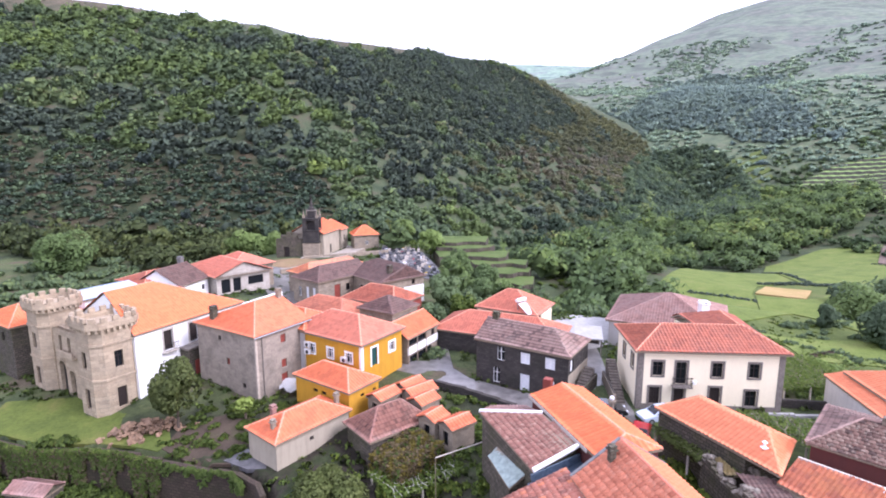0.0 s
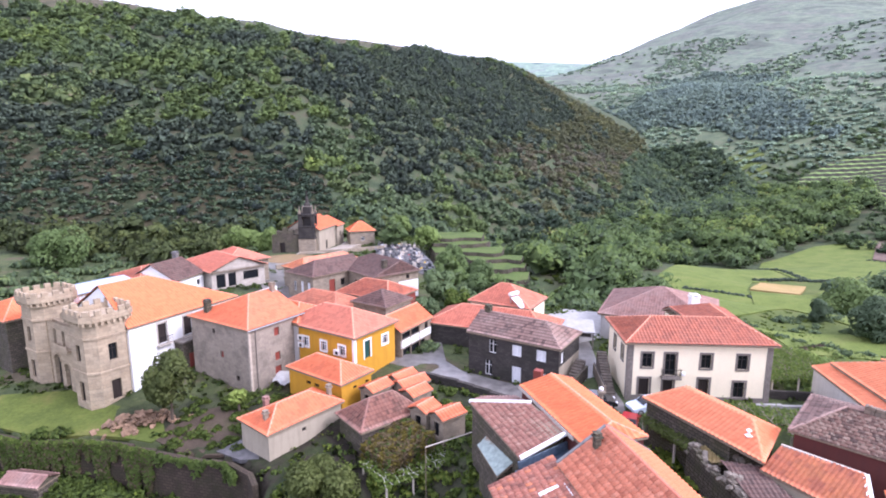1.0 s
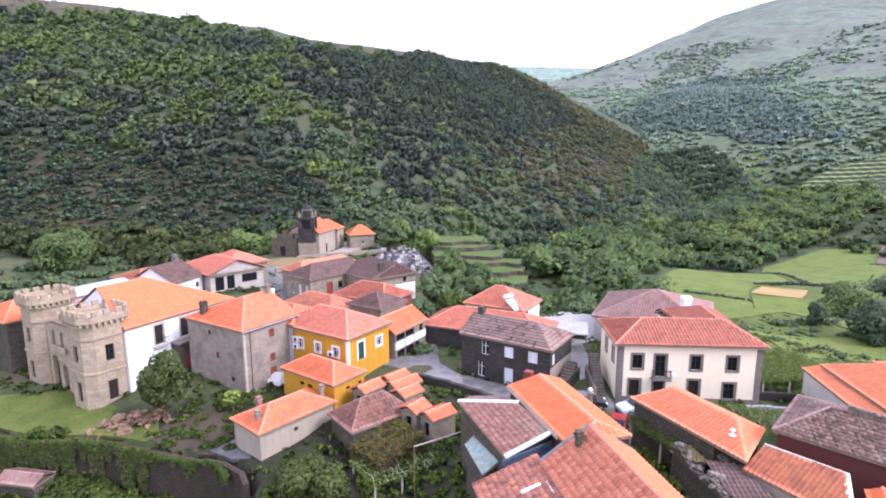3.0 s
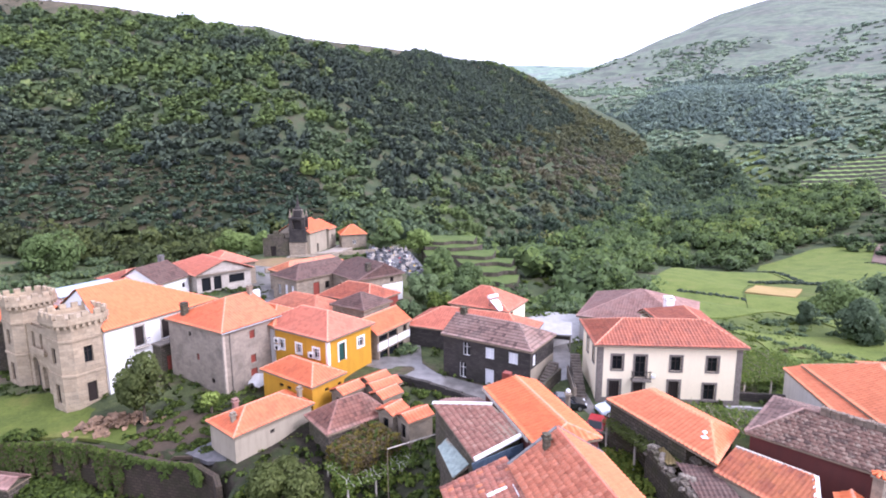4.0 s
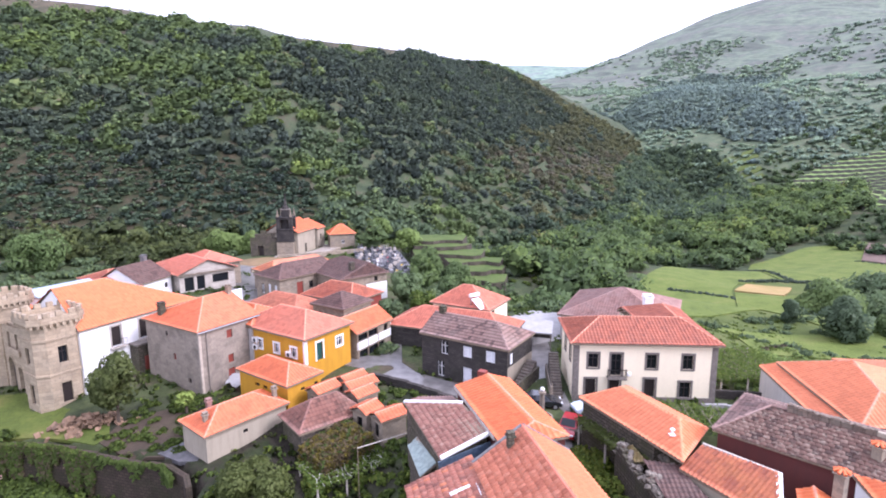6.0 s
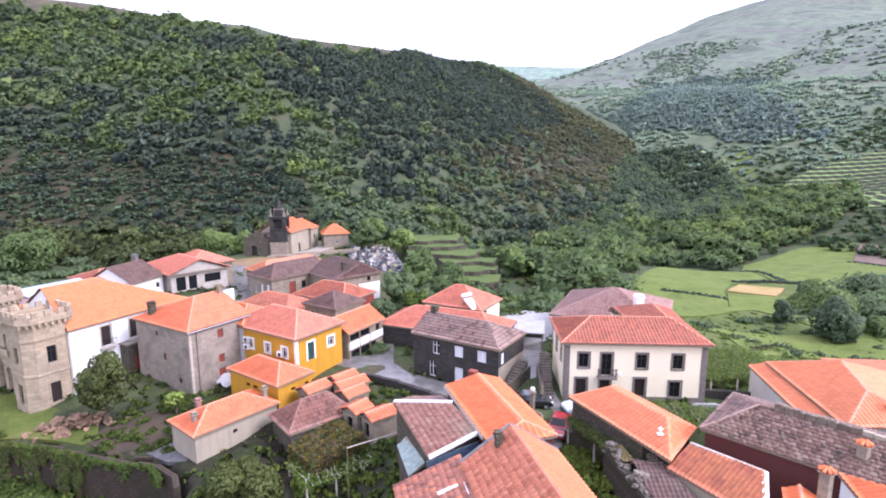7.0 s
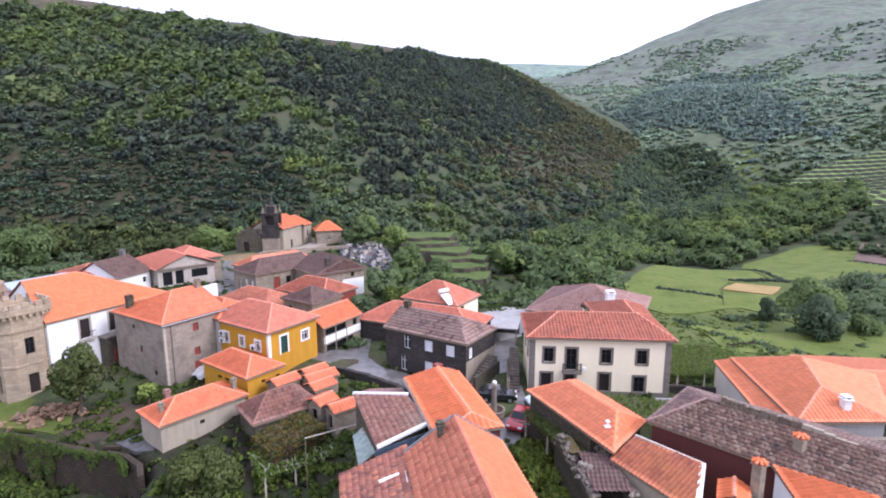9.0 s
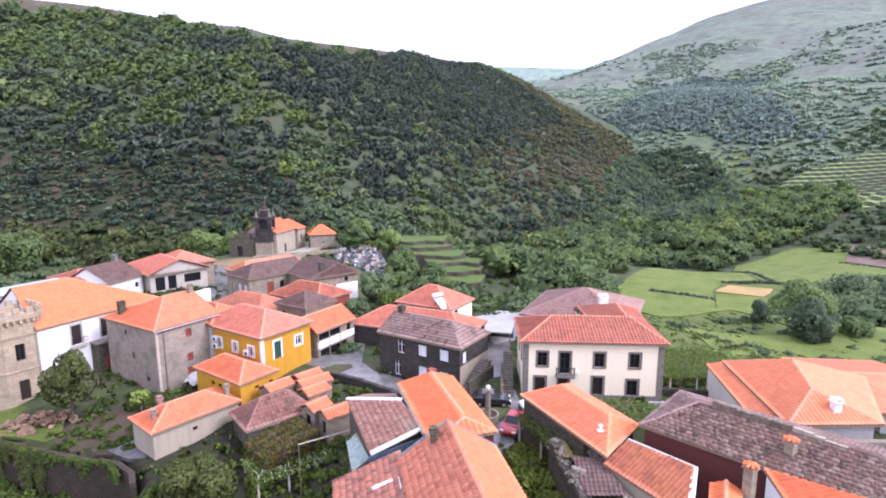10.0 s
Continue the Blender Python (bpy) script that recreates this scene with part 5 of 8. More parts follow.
house("house with red roof behind the loggia house", (-40.5, 99.5), 139, 10.0, 9.0, 7.6, 3.6, 2.0, M["tile_pink"], M["granite"], (4.0, 4.0), 0.4)
house("white gabled house with brown tile roof", (-49.3, 80.6), 80, 7.6, 8.8, 7.2, 3.0, 2.5, M["tile_brown"], M["white"], (0.0, 0.0), 0.3, [("v0", 6.0, 5.4, 0.8, 0.9, "dark"), ("u0", 3.2, 5.4, 0.8, 1.0, "dark")],
      [(6.6, 4.8, 10.6, 0.75, M["cement_dark"])])
house("low house with blue-grey sheet roof", (-57.6, 70.6), 66, 9.0, 7.0, 7.6, 2.0, 0.7, M["pale_metal"], M["white"], (0.0, 0.0), 0.3)
house("house with red tile roof behind the hall", (-54.5, 80.0), 64, 9.0, 8.0, 7.6, 3.0, 1.3, M["tile_red"], M["granite"], (3.0, 3.0), 0.3)
house("stone house with orange roof beside the towers", (-61.5, 62.5), 60, 9.0, 10.0, 6.2, -0.8, 1.8, M["tile_bright"], M["rubble"], (3.0, 3.0), 0.3,
      [("v0", 3.0, 4.2, 0.9, 1.2, "dark"), ("v0", 3.6, -0.6, 1.3, 2.1, "green_door"), ("u0", 3.0, 4.0, 0.9, 1.2, "dark")])

# church
M["belfry_stone"] = stone_mat("soot_black_granite", (0.048, 0.044, 0.042), (0.03, 0.028, 0.027), (0.03, 0.028, 0.026), 0.7, 0.4, 0.02, (0.16, 0.14, 0.12), 0.3)
house("small granite chapel house with orange pyramid roof", (-33.6, 141.0), 20, 7.4, 7.0, 6.9, 2.5, 2.4, M["tile_bright"], M["granite"], (3.2, 3.2), 0.35,
      [("v0", 3.8, 4.3, 0.9, 1.1, "win")], tile=(0.3, 0.5))
church = house("granite village church nave with orange roof", (-39.0, 131.0), 82, 11.5, 9.4, 8.7, 2.8, 2.9, M["tile_new"], M["pale_render"], (0.0, 0.0), 0.3,
               [("v0", 5.0, 3.2, 1.1, 2.3, "dark_door")], name="church", category="church", tile=(0.3, 0.5))
house("lower chancel of the church with orange roof", (-37.0, 142.6), 82, 5.5, 8.2, 8.3, 2.8, 2.6, M["tile_new"], M["pale_render"], (0.0, 2.5), 0.3, [("v0", 2.6, 5.2, 0.8, 1.5, "dark")], name="chancel", category="church", tile=(0.3, 0.5))
tw = thing("bell_tower", "blackened granite bell tower with pinnacles beside the church", "tower", pose(-44.4, 129.6, 0, 0, 0, 3))
part("shaft", box(0.2, 0.2, 2.2, 4.4, 4.4, 6.6, None, 0.05), M["granite"], tw)
part("cornice", box(0.05, 0.05, 6.6, 4.55, 4.55, 6.9, None, 0.08), M["belfry_stone"], tw)
part("belfry_base", box(0.3, 0.3, 6.9, 4.3, 4.3, 9.6, None, 0.05), M["belfry_stone"], tw)
part("cornice", box(0.15, 0.15, 9.6, 4.45, 4.45, 9.85, None, 0.06), M["belfry_stone"], tw)
for x0, y0 in ((0.3, 0.3), (3.4, 0.3), (0.3, 3.4), (3.4, 3.4)):
    part("pier", box(x0, y0, 9.85, x0 + 0.9, y0 + 0.9, 12.2, None, 0.04), M["belfry_stone"], tw)
part("bell_chamber", box(1.25, 1.25, 9.85, 3.35, 3.35, 12.2), M["belfry_stone"], tw)
part("belfry_slab", box(0.3, 0.3, 12.2, 4.3, 4.3, 12.6, None, 0.05), M["belfry_stone"], tw)
part("cornice", box(0.2, 0.2, 12.6, 4.4, 4.4, 12.9, None, 0.08), M["belfry_stone"], tw)
for x0, y0 in ((0.65, 0.65), (3.95, 0.65), (0.65, 3.95), (3.95, 3.95)):
    bm = bmesh.new()
    add_box(bm, x0 - 0.28, y0 - 0.28, 12.9, x0 + 0.28, y0 + 0.28, 13.45, None, 0.04)
    bmesh.ops.create_cone(bm, cap_ends=True, segments=6, radius1=0.24, radius2=0.03, depth=1.6, matrix=pose(x0, y0, 14.25))
    part("pinnacle", bm, M["granite"], tw)
part("upper_stage", box(1.35, 1.35, 12.9, 3.25, 3.25, 14.6, None, 0.06), M["belfry_stone"], tw)
part("cornice", box(1.2, 1.2, 14.6, 3.4, 3.4, 14.8, None, 0.06), M["trim"], tw)
bm = bmesh.new()
bmesh.ops.create_uvsphere(bm, u_segments=10, v_segments=6, radius=0.85, matrix=Matrix.Translation((2.3, 2.3, 14.95)) @ Matrix.Diagonal((1.0, 1.0, 0.95, 1.0)))
bmesh.ops.create_cone(bm, cap_ends=True, segments=8, radius1=0.5, radius2=0.08, depth=2.4, matrix=pose(2.3, 2.3, 16.6))
add_tube(bm, (2.3, 2.3, 17.7), (2.3, 2.3, 18.7), 0.08)
add_box(bm, 1.95, 2.24, 18.2, 2.65, 2.36, 18.32)
part("spire", bm, M["dark_stone"], tw)
fac = thing("chapel", "dark granite chapel with arched doorway beside the bell tower", "chapel", pose(-51.0, 130.0, 0, 0, 0, 2))
bm = bmesh.new()
wall_face(bm, 6.6, 1.5, 7.6, [(1.9, 3.3, 2.8, 5.6)], lambda s, z, d: Vector((s, d, z)), 0.7)
add_box(bm, 0, 0.7, 1.5, 6.6, 1.2, 7.6)
add_box(bm, 1.2, 0.05, 7.6, 5.4, 1.1, 8.6, None, 0.05)
add_box(bm, 2.7, 0.1, 8.6, 3.9, 1.0, 9.4, None, 0.05)
bmesh.ops.recalc_face_normals(bm, faces=bm.faces)
part("wall", bm, M["rubble"], fac)
part("door", box(1.9, 0.5, 2.8, 3.3, 0.68, 5.6), M["dark_wood"], fac)
solo("churchyard_wall", box(0, 0, 0, 22, 0.5, 3.2, None, 0.04), M["granite"], "granite retaining wall of the churchyard", "wall", pose(-43, 126.5, 0.6, 0, 0, 28), kind="structure")

M["plaza"] = plain_mat("pale_granite_flags", (0.30, 0.265, 0.22), 0.7, 0, 0.2, 0.9)
draped("churchyard", [(-44, 126.5), (-38, 128.5), (-30.5, 139.5), (-31.5, 148), (-36.6, 148), (-36.2, 142), (-38.6, 131.5), (-44, 129)], M["plaza"], "pale stone-flagged churchyard", "churchyard", 0.25, 2.0)
porch = thing("porch", "small stone porch against the white hall", "porch", pose(-39.4, 61.2, gz(-39.4, 61.2), 0, 0, 66))
part("wall", box(0, -1.6, -1.0, 2.6, 0, 3.6, None, 0.05), M["rubble"], porch)
part("roof_slab", box(-0.15, -1.8, 3.6, 2.75, 0.05, 3.85, None, 0.04), M["trim"], porch)
part("door", box(0.8, -1.66, 0.0, 1.7, -1.58, 2.1, None, 0.01), M["red_wood"], porch)

# ---- crenellated towers ----
def octagon(w, c):
    return [(c, 0), (w - c, 0), (w, c), (w, w - c), (w - c, w), (c, w), (0, w - c), (0, c)]


def castle_tower(parent, x, y, w, c, z0, z1):
    """A chamfered square tower with string courses, corbels and merlons."""
    mv = Matrix.Translation((x, y, 0))
    holes = {}
    bm = bmesh.new()
    pts = octagon(w, c)
    n = len(pts)
    for i in range(n):
        a, b = Vector((*pts[i], 0)), Vector((*pts[(i + 1) % n], 0))
        L = (b - a).length
        dr = (b - a).normalized()
        inw = Vector((-dr.y, dr.x, 0))
        hl = []
        if i in (0, 6):
            s = L * 0.5
            hl = [(s - 0.5, s + 0.5, 0.0, 2.3), (s - 0.45, s + 0.45, 4.6, 6.5)]
        pf = lambda s_, z_, d_, a=a, dr=dr, inw=inw: mv @ (a + dr * s_ + inw * d_ + Vector((0, 0, z_)))
        wall_face(bm, L, z0 - 1.5, z1, hl, pf, 0.3)
        holes[i] = (pf, hl)
    bm.faces.new([bm.verts.new(mv @ Vector((px_, py_, z1 - 0.2))) for px_, py_ in pts])
    bmesh.ops.recalc_face_normals(bm, faces=bm.faces)
    tower = part("tower", bm, M["castle"], parent)
    for pf, hl in holes.values():
        for k, (a, b, zc, zd) in enumerate(hl):
            opening(tower, pf, a, b, zc, zd, "dark_door" if k == 0 else "brown", None, 0.3)
    for zz, o in ((3.35, 0.10), (7.3, 0.10), (9.0, 0.16)):
        bm = bmesh.new()
        g = [(px_ + (o if px_ > w / 2 else -o), py_ + (o if py_ > w / 2 else -o)) for px_, py_ in pts]
        add_prism(bm, [(x + p, y + q) for p, q in g], zz, zz + 0.22)
        part("string_course", bm, M["castle"], tower)
    o = 0.38
    g = [Vector((x + px_ + (o if px_ > w / 2 else -o), y + py_ + (o if py_ > w / 2 else -o), 0)) for px_, py_ in pts]
    bmp = bmesh.new()
    inner = [Vector((x + px_ + (0.02 if px_ > w / 2 else -0.02), y + py_ + (0.02 if py_ > w / 2 else -0.02), 0)) for px_, py_ in pts]
    for i in range(n):
        a, b = g[i], g[(i + 1) % n]
        ai, bi = inner[i], inner[(i + 1) % n]
        L = (b - a).length
        dr = (b - a).normalized()
        inw = Vector((-dr.y, dr.x, 0))
        mm = Matrix((( dr.x, inw.x, 0, a.x), (dr.y, inw.y, 0, a.y), (0, 0, 1, 0), (0, 0, 0, 1)))
        add_box(bmp, -0.05, 0, z1 - 0.35, L + 0.05, 0.36, z1 + 0.35, mm)
        k = max(1, int(L / 0.55))
        for j in range(k):
            s = (j + 0.5) * L / k
            part("corbel", box(s - 0.13, 0.05, z1 - 0.75, s + 0.13, 0.45, z1 - 0.35, mm), M["castle"], tower)
        k = max(1, int(round(L / 1.15)))
        for j in range(k):
            s = (j + 0.5) * L / k
            part("merlon", box(s - 0.33, 0.0, z1 + 0.35, s + 0.33, 0.36, z1 + 0.92, mm, 0.03), M["castle"], tower)
    part("parapet", bmp, M["castle"], tower)
    return tower


castle = thing("castle_front", "sandy granite mock castle front with two crenellated towers", "castle", pose(-43.6, 52.7, 0, 0, 0, 60))
castle_tower(castle, -0.1, 0.1, 4.8, 0.95, -0.9, 9.6)
castle_tower(castle, 0.1, 12.6, 4.6, 0.95, -0.9, 9.9)
bm = bmesh.new()
wall_face(bm, 7.8, -2.2, 7.4, [(3.3, 4.5, -0.9, 2.6), (5.35, 6.95, -0.9, 3.4), (3.6, 4.3, 4.7, 6.6), (5.7, 6.4, 4.7, 6.6)], lambda s, z, d: Vector((1.2 + d, 4.9 + s, z)), 0.5)
bmesh.ops.recalc_face_normals(bm, faces=bm.faces)
link = part("curtain_wall", bm, M["castle"], castle)
part("back_wall", box(1.75, 4.9, -2.2, 4.9, 12.7, 7.4), M["castle"], castle)
for s0, s1, zt in ((8.2, 9.4, 2.6), (10.25, 11.85, 3.4)):
    bm = bmesh.new()
    r, mid = (s1 - s0) / 2, (s0 + s1) / 2
    for k in range(12):
        t0, t1 = math.pi * k / 12, math.pi * (k + 1) / 12
        y0_, y1_ = mid + r * math.cos(t0), mid + r * math.cos(t1)
        z0_, z1_ = zt - r + r * math.sin(t0), zt - r + r * math.sin(t1)
        fr = [bm.verts.new((1.2, *p)) for p in ((y0_, z0_), (y1_, z1_), (y1_, zt + 0.01), (y0_, zt + 0.01))]
        bk_ = [bm.verts.new((1.65, q.co.y, q.co.z)) for q in fr]
        bm.faces.new(fr)
        bm.faces.new(bk_[::-1])
        bm.faces.new((fr[0], bk_[0], bk_[1], fr[1]))
        ca, sa = math.cos((t0 + t1) / 2), math.sin((t0 + t1) / 2)
        mm = Matrix.Translation((1.14, mid + (r + 0.14) * ca, zt - r + (r + 0.14) * sa)) @ Matrix.Rotation((t0 + t1) / 2, 4, "X")
        add_box(bm, 0, -0.13, -r * 0.125, 0.14, 0.13, r * 0.125, mm)
    part("arch_stones", bm, M["castle"], link)
    part("gate", box(1.62, s0, -0.9, 1.7, s1, zt), M["iron"], link, "dark iron gate in the archway")
bm = bmesh.new()
low_ = [bm.verts.new((x, y, z)) for x in (2.2, 2.6) for y, z in ((5.2, 7.4), (11.6, 7.4), (11.6, 8.0), (8.4, 9.9), (5.2, 8.0))]
bm.faces.new(low_[:5])
bm.faces.new(low_[:4:-1])
for k in range(5):
    bm.faces.new((low_[k], low_[k + 5], low_[(k + 1) % 5 + 5], low_[(k + 1) % 5]))
bmesh.ops.recalc_face_normals(bm, faces=bm.faces)
part("gable", bm, M["castle"], castle)
part("balcony_slab", box(0.7, 7.2, 4.3, 1.25, 11.0, 4.5, None, 0.03), M["castle"], link)
part("balcony_parapet", box(0.7, 7.2, 4.5, 0.82, 11.0, 5.0, None, 0.03), M["castle"], link)
for k_ in (0, 1):
    part("window", box(1.5, (8.5, 10.6)[k_], 4.7, 1.56, (9.2, 11.3)[k_], 6.6), M["glass"], link)

# ---- lean-to roofs and sheds ----
def slab_house(label, pts, base, roof, wall, inset=0.2, tile=(0.28, 0.42), edge=None, name="outbuilding"):
    """A building under one tiled slope. pts: eave start, eave end, top end, top start."""
    H = thing(name, label, "outbuilding")
    if len(tile) > 2:
        loose_tiles(pts, tile[2], H, tile[0], tile[1], 7)
    else:
        tile_slope("roof_slope", pts, roof, H, tile[0], tile[1])
    P = [Vector(p) for p in pts]
    mid = sum(P, Vector()) / len(P)
    bm = bmesh.new()
    lo = [bm.verts.new(p - Vector((0, 0, 0.14))) for p in P]
    hi = [bm.verts.new(p - Vector((0, 0, 0.01))) for p in P]
    n = len(P)
    for i in range(n):
        j = (i + 1) % n
        bm.faces.new((lo[i], lo[j], hi[j], hi[i]))
    bm.faces.new(hi)
    bm.faces.new(lo[::-1])
    bmesh.ops.recalc_face_normals(bm, faces=bm.faces)
    part("roof_deck", bm, M["old_wood"], H)
    q = []
    for p in P:
        d = mid - p
        d.z = 0
        q.append(p + d.normalized() * inset * 1.4)
    bm = bmesh.new()
    lo = [bm.verts.new((p.x, p.y, base)) for p in q]
    hi = [bm.verts.new((p.x, p.y, p.z - 0.13)) for p in q]
    for i in range(n):
        j = (i + 1) % n
        bm.faces.new((lo[i], lo[j], hi[j], hi[i]))
    bmesh.ops.recalc_face_normals(bm, faces=bm.faces)
    part("wall", bm, wall, H)
    for k, (i, w, mat_) in enumerate(edge or ()):
        a, b = P[i], P[(i + 1) % n]
        d = (b - a).normalized()
        s = Vector((-d.y, d.x, 0)).normalized()
        bm = bmesh.new()
        vs = []
        for o in (a, b):
            for sx, zz in ((-w / 2, -0.02), (w / 2, -0.02), (w / 2, 0.17), (-w / 2, 0.17)):
                vs.append(bm.verts.new(o + s * sx + Vector((0, 0, zz))))
        for f in ((0, 1, 5, 4), (1, 2, 6, 5), (2, 3, 7, 6), (3, 0, 4, 7), (3, 2, 1, 0), (4, 5, 6, 7)):
            bm.faces.new([vs[x] for x in f])
        part("cement_verge", bm, mat_, H)
    return H


slab_house("house with weathered maroon roof and white cement verges", [(-3.7, 42.1, 6.1), (-0.42, 34.0, 5.85), (3.2, 35.6, 6.95), (1.2, 40.2, 6.95)], 0.5, M["tile_maroon"], M["rubble"],
           0.25, (0.29, 0.42, M["loose_maroon"]), [(1, 0.28, M["white_paint"]), (3, 0.3, M["white_paint"])], "house")
slab_house("low outbuilding with grey tile roof behind the maroon roof", [(-2.7, 44.2, 5.5), (0.35, 43.3, 6.0), (1.1, 40.5, 6.75), (-3.65, 42.3, 5.95)], 0.8, M["tile_slope_old"], M["rubble"])
slab_house("house with patched maroon and orange tile roof", [(-2.75, 32.4, 4.85), (-0.9, 25.0, 4.85), (3.3, 26.0, 6.45), (1.75, 33.6, 6.45)], -0.5, M["tile_maroon"], M["rubble"], 0.25, (0.3, 0.44, M["loose_patch"]), None, "house")
gut = thing("roof_valley", "grey zinc valley gutter between the roofs", "gutter")
bm = bmesh.new()
vs = [bm.verts.new(p) for p in ((-0.75, 34.0, 4.95), (3.1, 35.7, 5.6), (3.4, 34.0, 6.3), (0.3, 32.7, 5.05), (-1.0, 32.9, 4.8))]
f = bm.faces.new(vs)
ex = bmesh.ops.extrude_face_region(bm, geom=[f])
for g in ex["geom"]:
    if isinstance(g, bmesh.types.BMVert):
        g.co.z -= 0.12
bmesh.ops.recalc_face_normals(bm, faces=bm.faces)
part("sheet", bm, M["blue_metal"], gut)
part("upstand", box(-0.1, 0, 0, 4.0, 0.12, 0.9, None, 0.01), M["blue_metal"], gut, "", pose(-0.35, 33.95, 4.8, 0, -9, 24))
M["teal"] = plain_mat("greenish_fibre_cement_sheet", (0.30, 0.36, 0.33), 0.8, 0, 0.3, 2.0)
slab_house("lean-to with grey-green corrugated sheet roof", [(-3.1, 38.9, 3.9), (-1.9, 34.9, 3.9), (-0.7, 35.3, 4.7), (-2.3, 39.4, 4.7)], 0.3, M["teal"], M["rubble"], 0.15, (0.18, 1.4))
slab_house("lean-to with wet rust-coloured tile roof", [(19.3, 28.2, 5.2), (15.75, 33.6, 5.45), (17.85, 34.85, 6.5), (21.0, 31.4, 6.5)], 1.0, M["tile_rust"], M["pale_render"], 0.2, (0.3, 0.45),
           [(2, 0.18, M["trim_light"]), (3, 0.35, M["white"])], "house")
slab_house("lower tier roof of the salmon-roofed house", [(32.3, 53.2, 4.9), (30.0, 38.9, 4.9), (32.3, 38.6, 5.45), (34.4, 52.9, 5.45)], 1.5, M["tile_salmon"], M["grey_render"], 0.3)
# roofless ruin: broken walls of loose stones with a patch of tiles left
ruin = thing("ruin", "roofless ruin with broken mossy rubble walls and fallen tiles", "ruin")
rr_ = np.random.default_rng(91)
M["ruin_stone"] = plain_mat("mossy_grey_fieldstone", (0.20, 0.175, 0.14), 0.95, 0, 0.5, 2.2)
ruin_proto = []
for k in range(6):
    bm = bmesh.new()
    bmesh.ops.create_icosphere(bm, subdivisions=1, radius=0.3)
    for v in bm.verts:
        v.co *= 0.75 + 0.5 * rr_.random()
        v.co.z *= 0.65
    me = bpy.data.meshes.new("stone")
    bm.to_mesh(me)
    bm.free()
    me.materials.append(M["ruin_stone"])
    ruin_proto.append(me)
for (ax, ay), (bx, by), top_ in (((13.1, 38.0), (14.1, 30.6), 4.5), ((15.1, 38.9), (16.6, 30.6), 4.6), ((13.1, 38.0), (15.1, 38.9), 4.2)):
    L = math.hypot(bx - ax, by - ay)
    n = int(L / 0.55)
    a_ = math.degrees(math.atan2(by - ay, bx - ax))
    for i in range(n):
        t_ = i / n
        hz = top_ + 0.25 * math.sin(i * 0.9) + rr_.normal(0, 0.12)
        part("wall_run", box(0, -0.28, 0.0, L / n + 0.02, 0.28, hz, None, 0.03), M["rubble"], ruin, "", pose(ax + (bx - ax) * t_, ay + (by - ay) * t_, 0, 0, 0, a_))
        for q in range(3):
            ob = part_mesh("stone", ruin_proto[(i * 3 + q) % 6], ruin, "", pose(ax + (bx - ax) * t_ + rr_.normal(0.2, 0.2), ay + (by - ay) * t_ + rr_.normal(0, 0.16), hz + 0.05, rr_.uniform(0, 50), rr_.uniform(0, 50), rr_.uniform(0, 360)))
tile_slope("tile_patch", [(14.0, 31.0, 4.7), (16.6, 30.6, 5.0), (16.0, 34.4, 5.2), (14.0, 35.4, 4.8)], M["tile_brown"], ruin, 0.3, 0.45)
tile_slope("tile_patch", [(13.6, 35.6, 4.6), (14.3, 35.2, 4.9), (14.0, 37.6, 4.9), (13.3, 37.6, 4.6)], M["tile_moss"], ruin, 0.3, 0.45)
for k in range(4):
    bm = bmesh.new()
    add_tube(bm, (13.5 + k * 0.12, 37.2 - k * 1.3, 4.2), (15.4 + k * 0.2, 37.8 - k * 1.3, 4.35), 0.09, None, 6)
    part("beam", bm, M["old_wood"], ruin)
slab_house("old shed with moss-grown tile roof", [(-13.3, 43.5, 1.0), (-10.35, 40.6, 1.0), (-6.9, 44.05, 2.0), (-9.6, 46.6, 2.0)], -2.0, M["tile_moss"], M["rubble"], 0.2)
# stone wall beside the dark-tiled house
M["lichen_wall"] = stone_mat("lichen_grown_rubble", (0.21, 0.16, 0.12), (0.13, 0.10, 0.078), (0.09, 0.075, 0.06), 0.55, 0.3, 0.02, (0.30, 0.28, 0.22), 0.5)
ridge_wall = thing("ridge_wall", "lichen-grown stone wall rising through the dark-tiled roof", "wall", pose(19.05, 36.05, 0, 0, 0, -43.5))
for k in range(8):
    part("wall_run", box(3.7 + k * 0.62, 3.7, 7.6, 4.31 + k * 0.62, 4.05, 8.86 - 0.02 * k + 0.03 * math.sin(k * 2.1), None, 0.04), M["lichen_wall"], ridge_wall)
for k in range(8):
    part("rendered_run", box(8.67 + k * 0.6, 3.72, 7.4, 9.26 + k * 0.6, 4.02, 8.68 - 0.07 * k + 0.03 * math.sin(k * 1.7), None, 0.03), M["pale_render"], ridge_wall, "pale cement-rendered stretch")
M["cap_stone"] = plain_mat("lichen_spotted_fieldstone", (0.19, 0.15, 0.115), 0.95, 0, 0.5, 2.6)
rng = np.random.default_rng(121)
cx_ = 3.7
while cx_ < 8.6:
    w_ = rng.uniform(0.16, 0.34)
    top_ = np.interp(cx_, [3.7, 8.6], [8.86, 8.7])
    bm = box(cx_, 3.68 + rng.uniform(-0.04, 0.04), top_ - 0.08, cx_ + w_ - 0.02, 4.05 + rng.uniform(-0.04, 0.04), top_ + rng.uniform(0.03, 0.13), None, 0.04)
    for q in bm.verts:
        q.co += Vector(rng.normal(0, 0.018, 3))
    part("stone", bm, M["cap_stone"], ridge_wall)
    cx_ += w_
solo("parapet_wall", box(0, 0, 1.5, 11, 0.5, 5.0, None, 0.04), M["granite"], "granite wall below the salmon-roofed house", "wall", pose(30.8, 37.6, 0, 0, 0, -1))
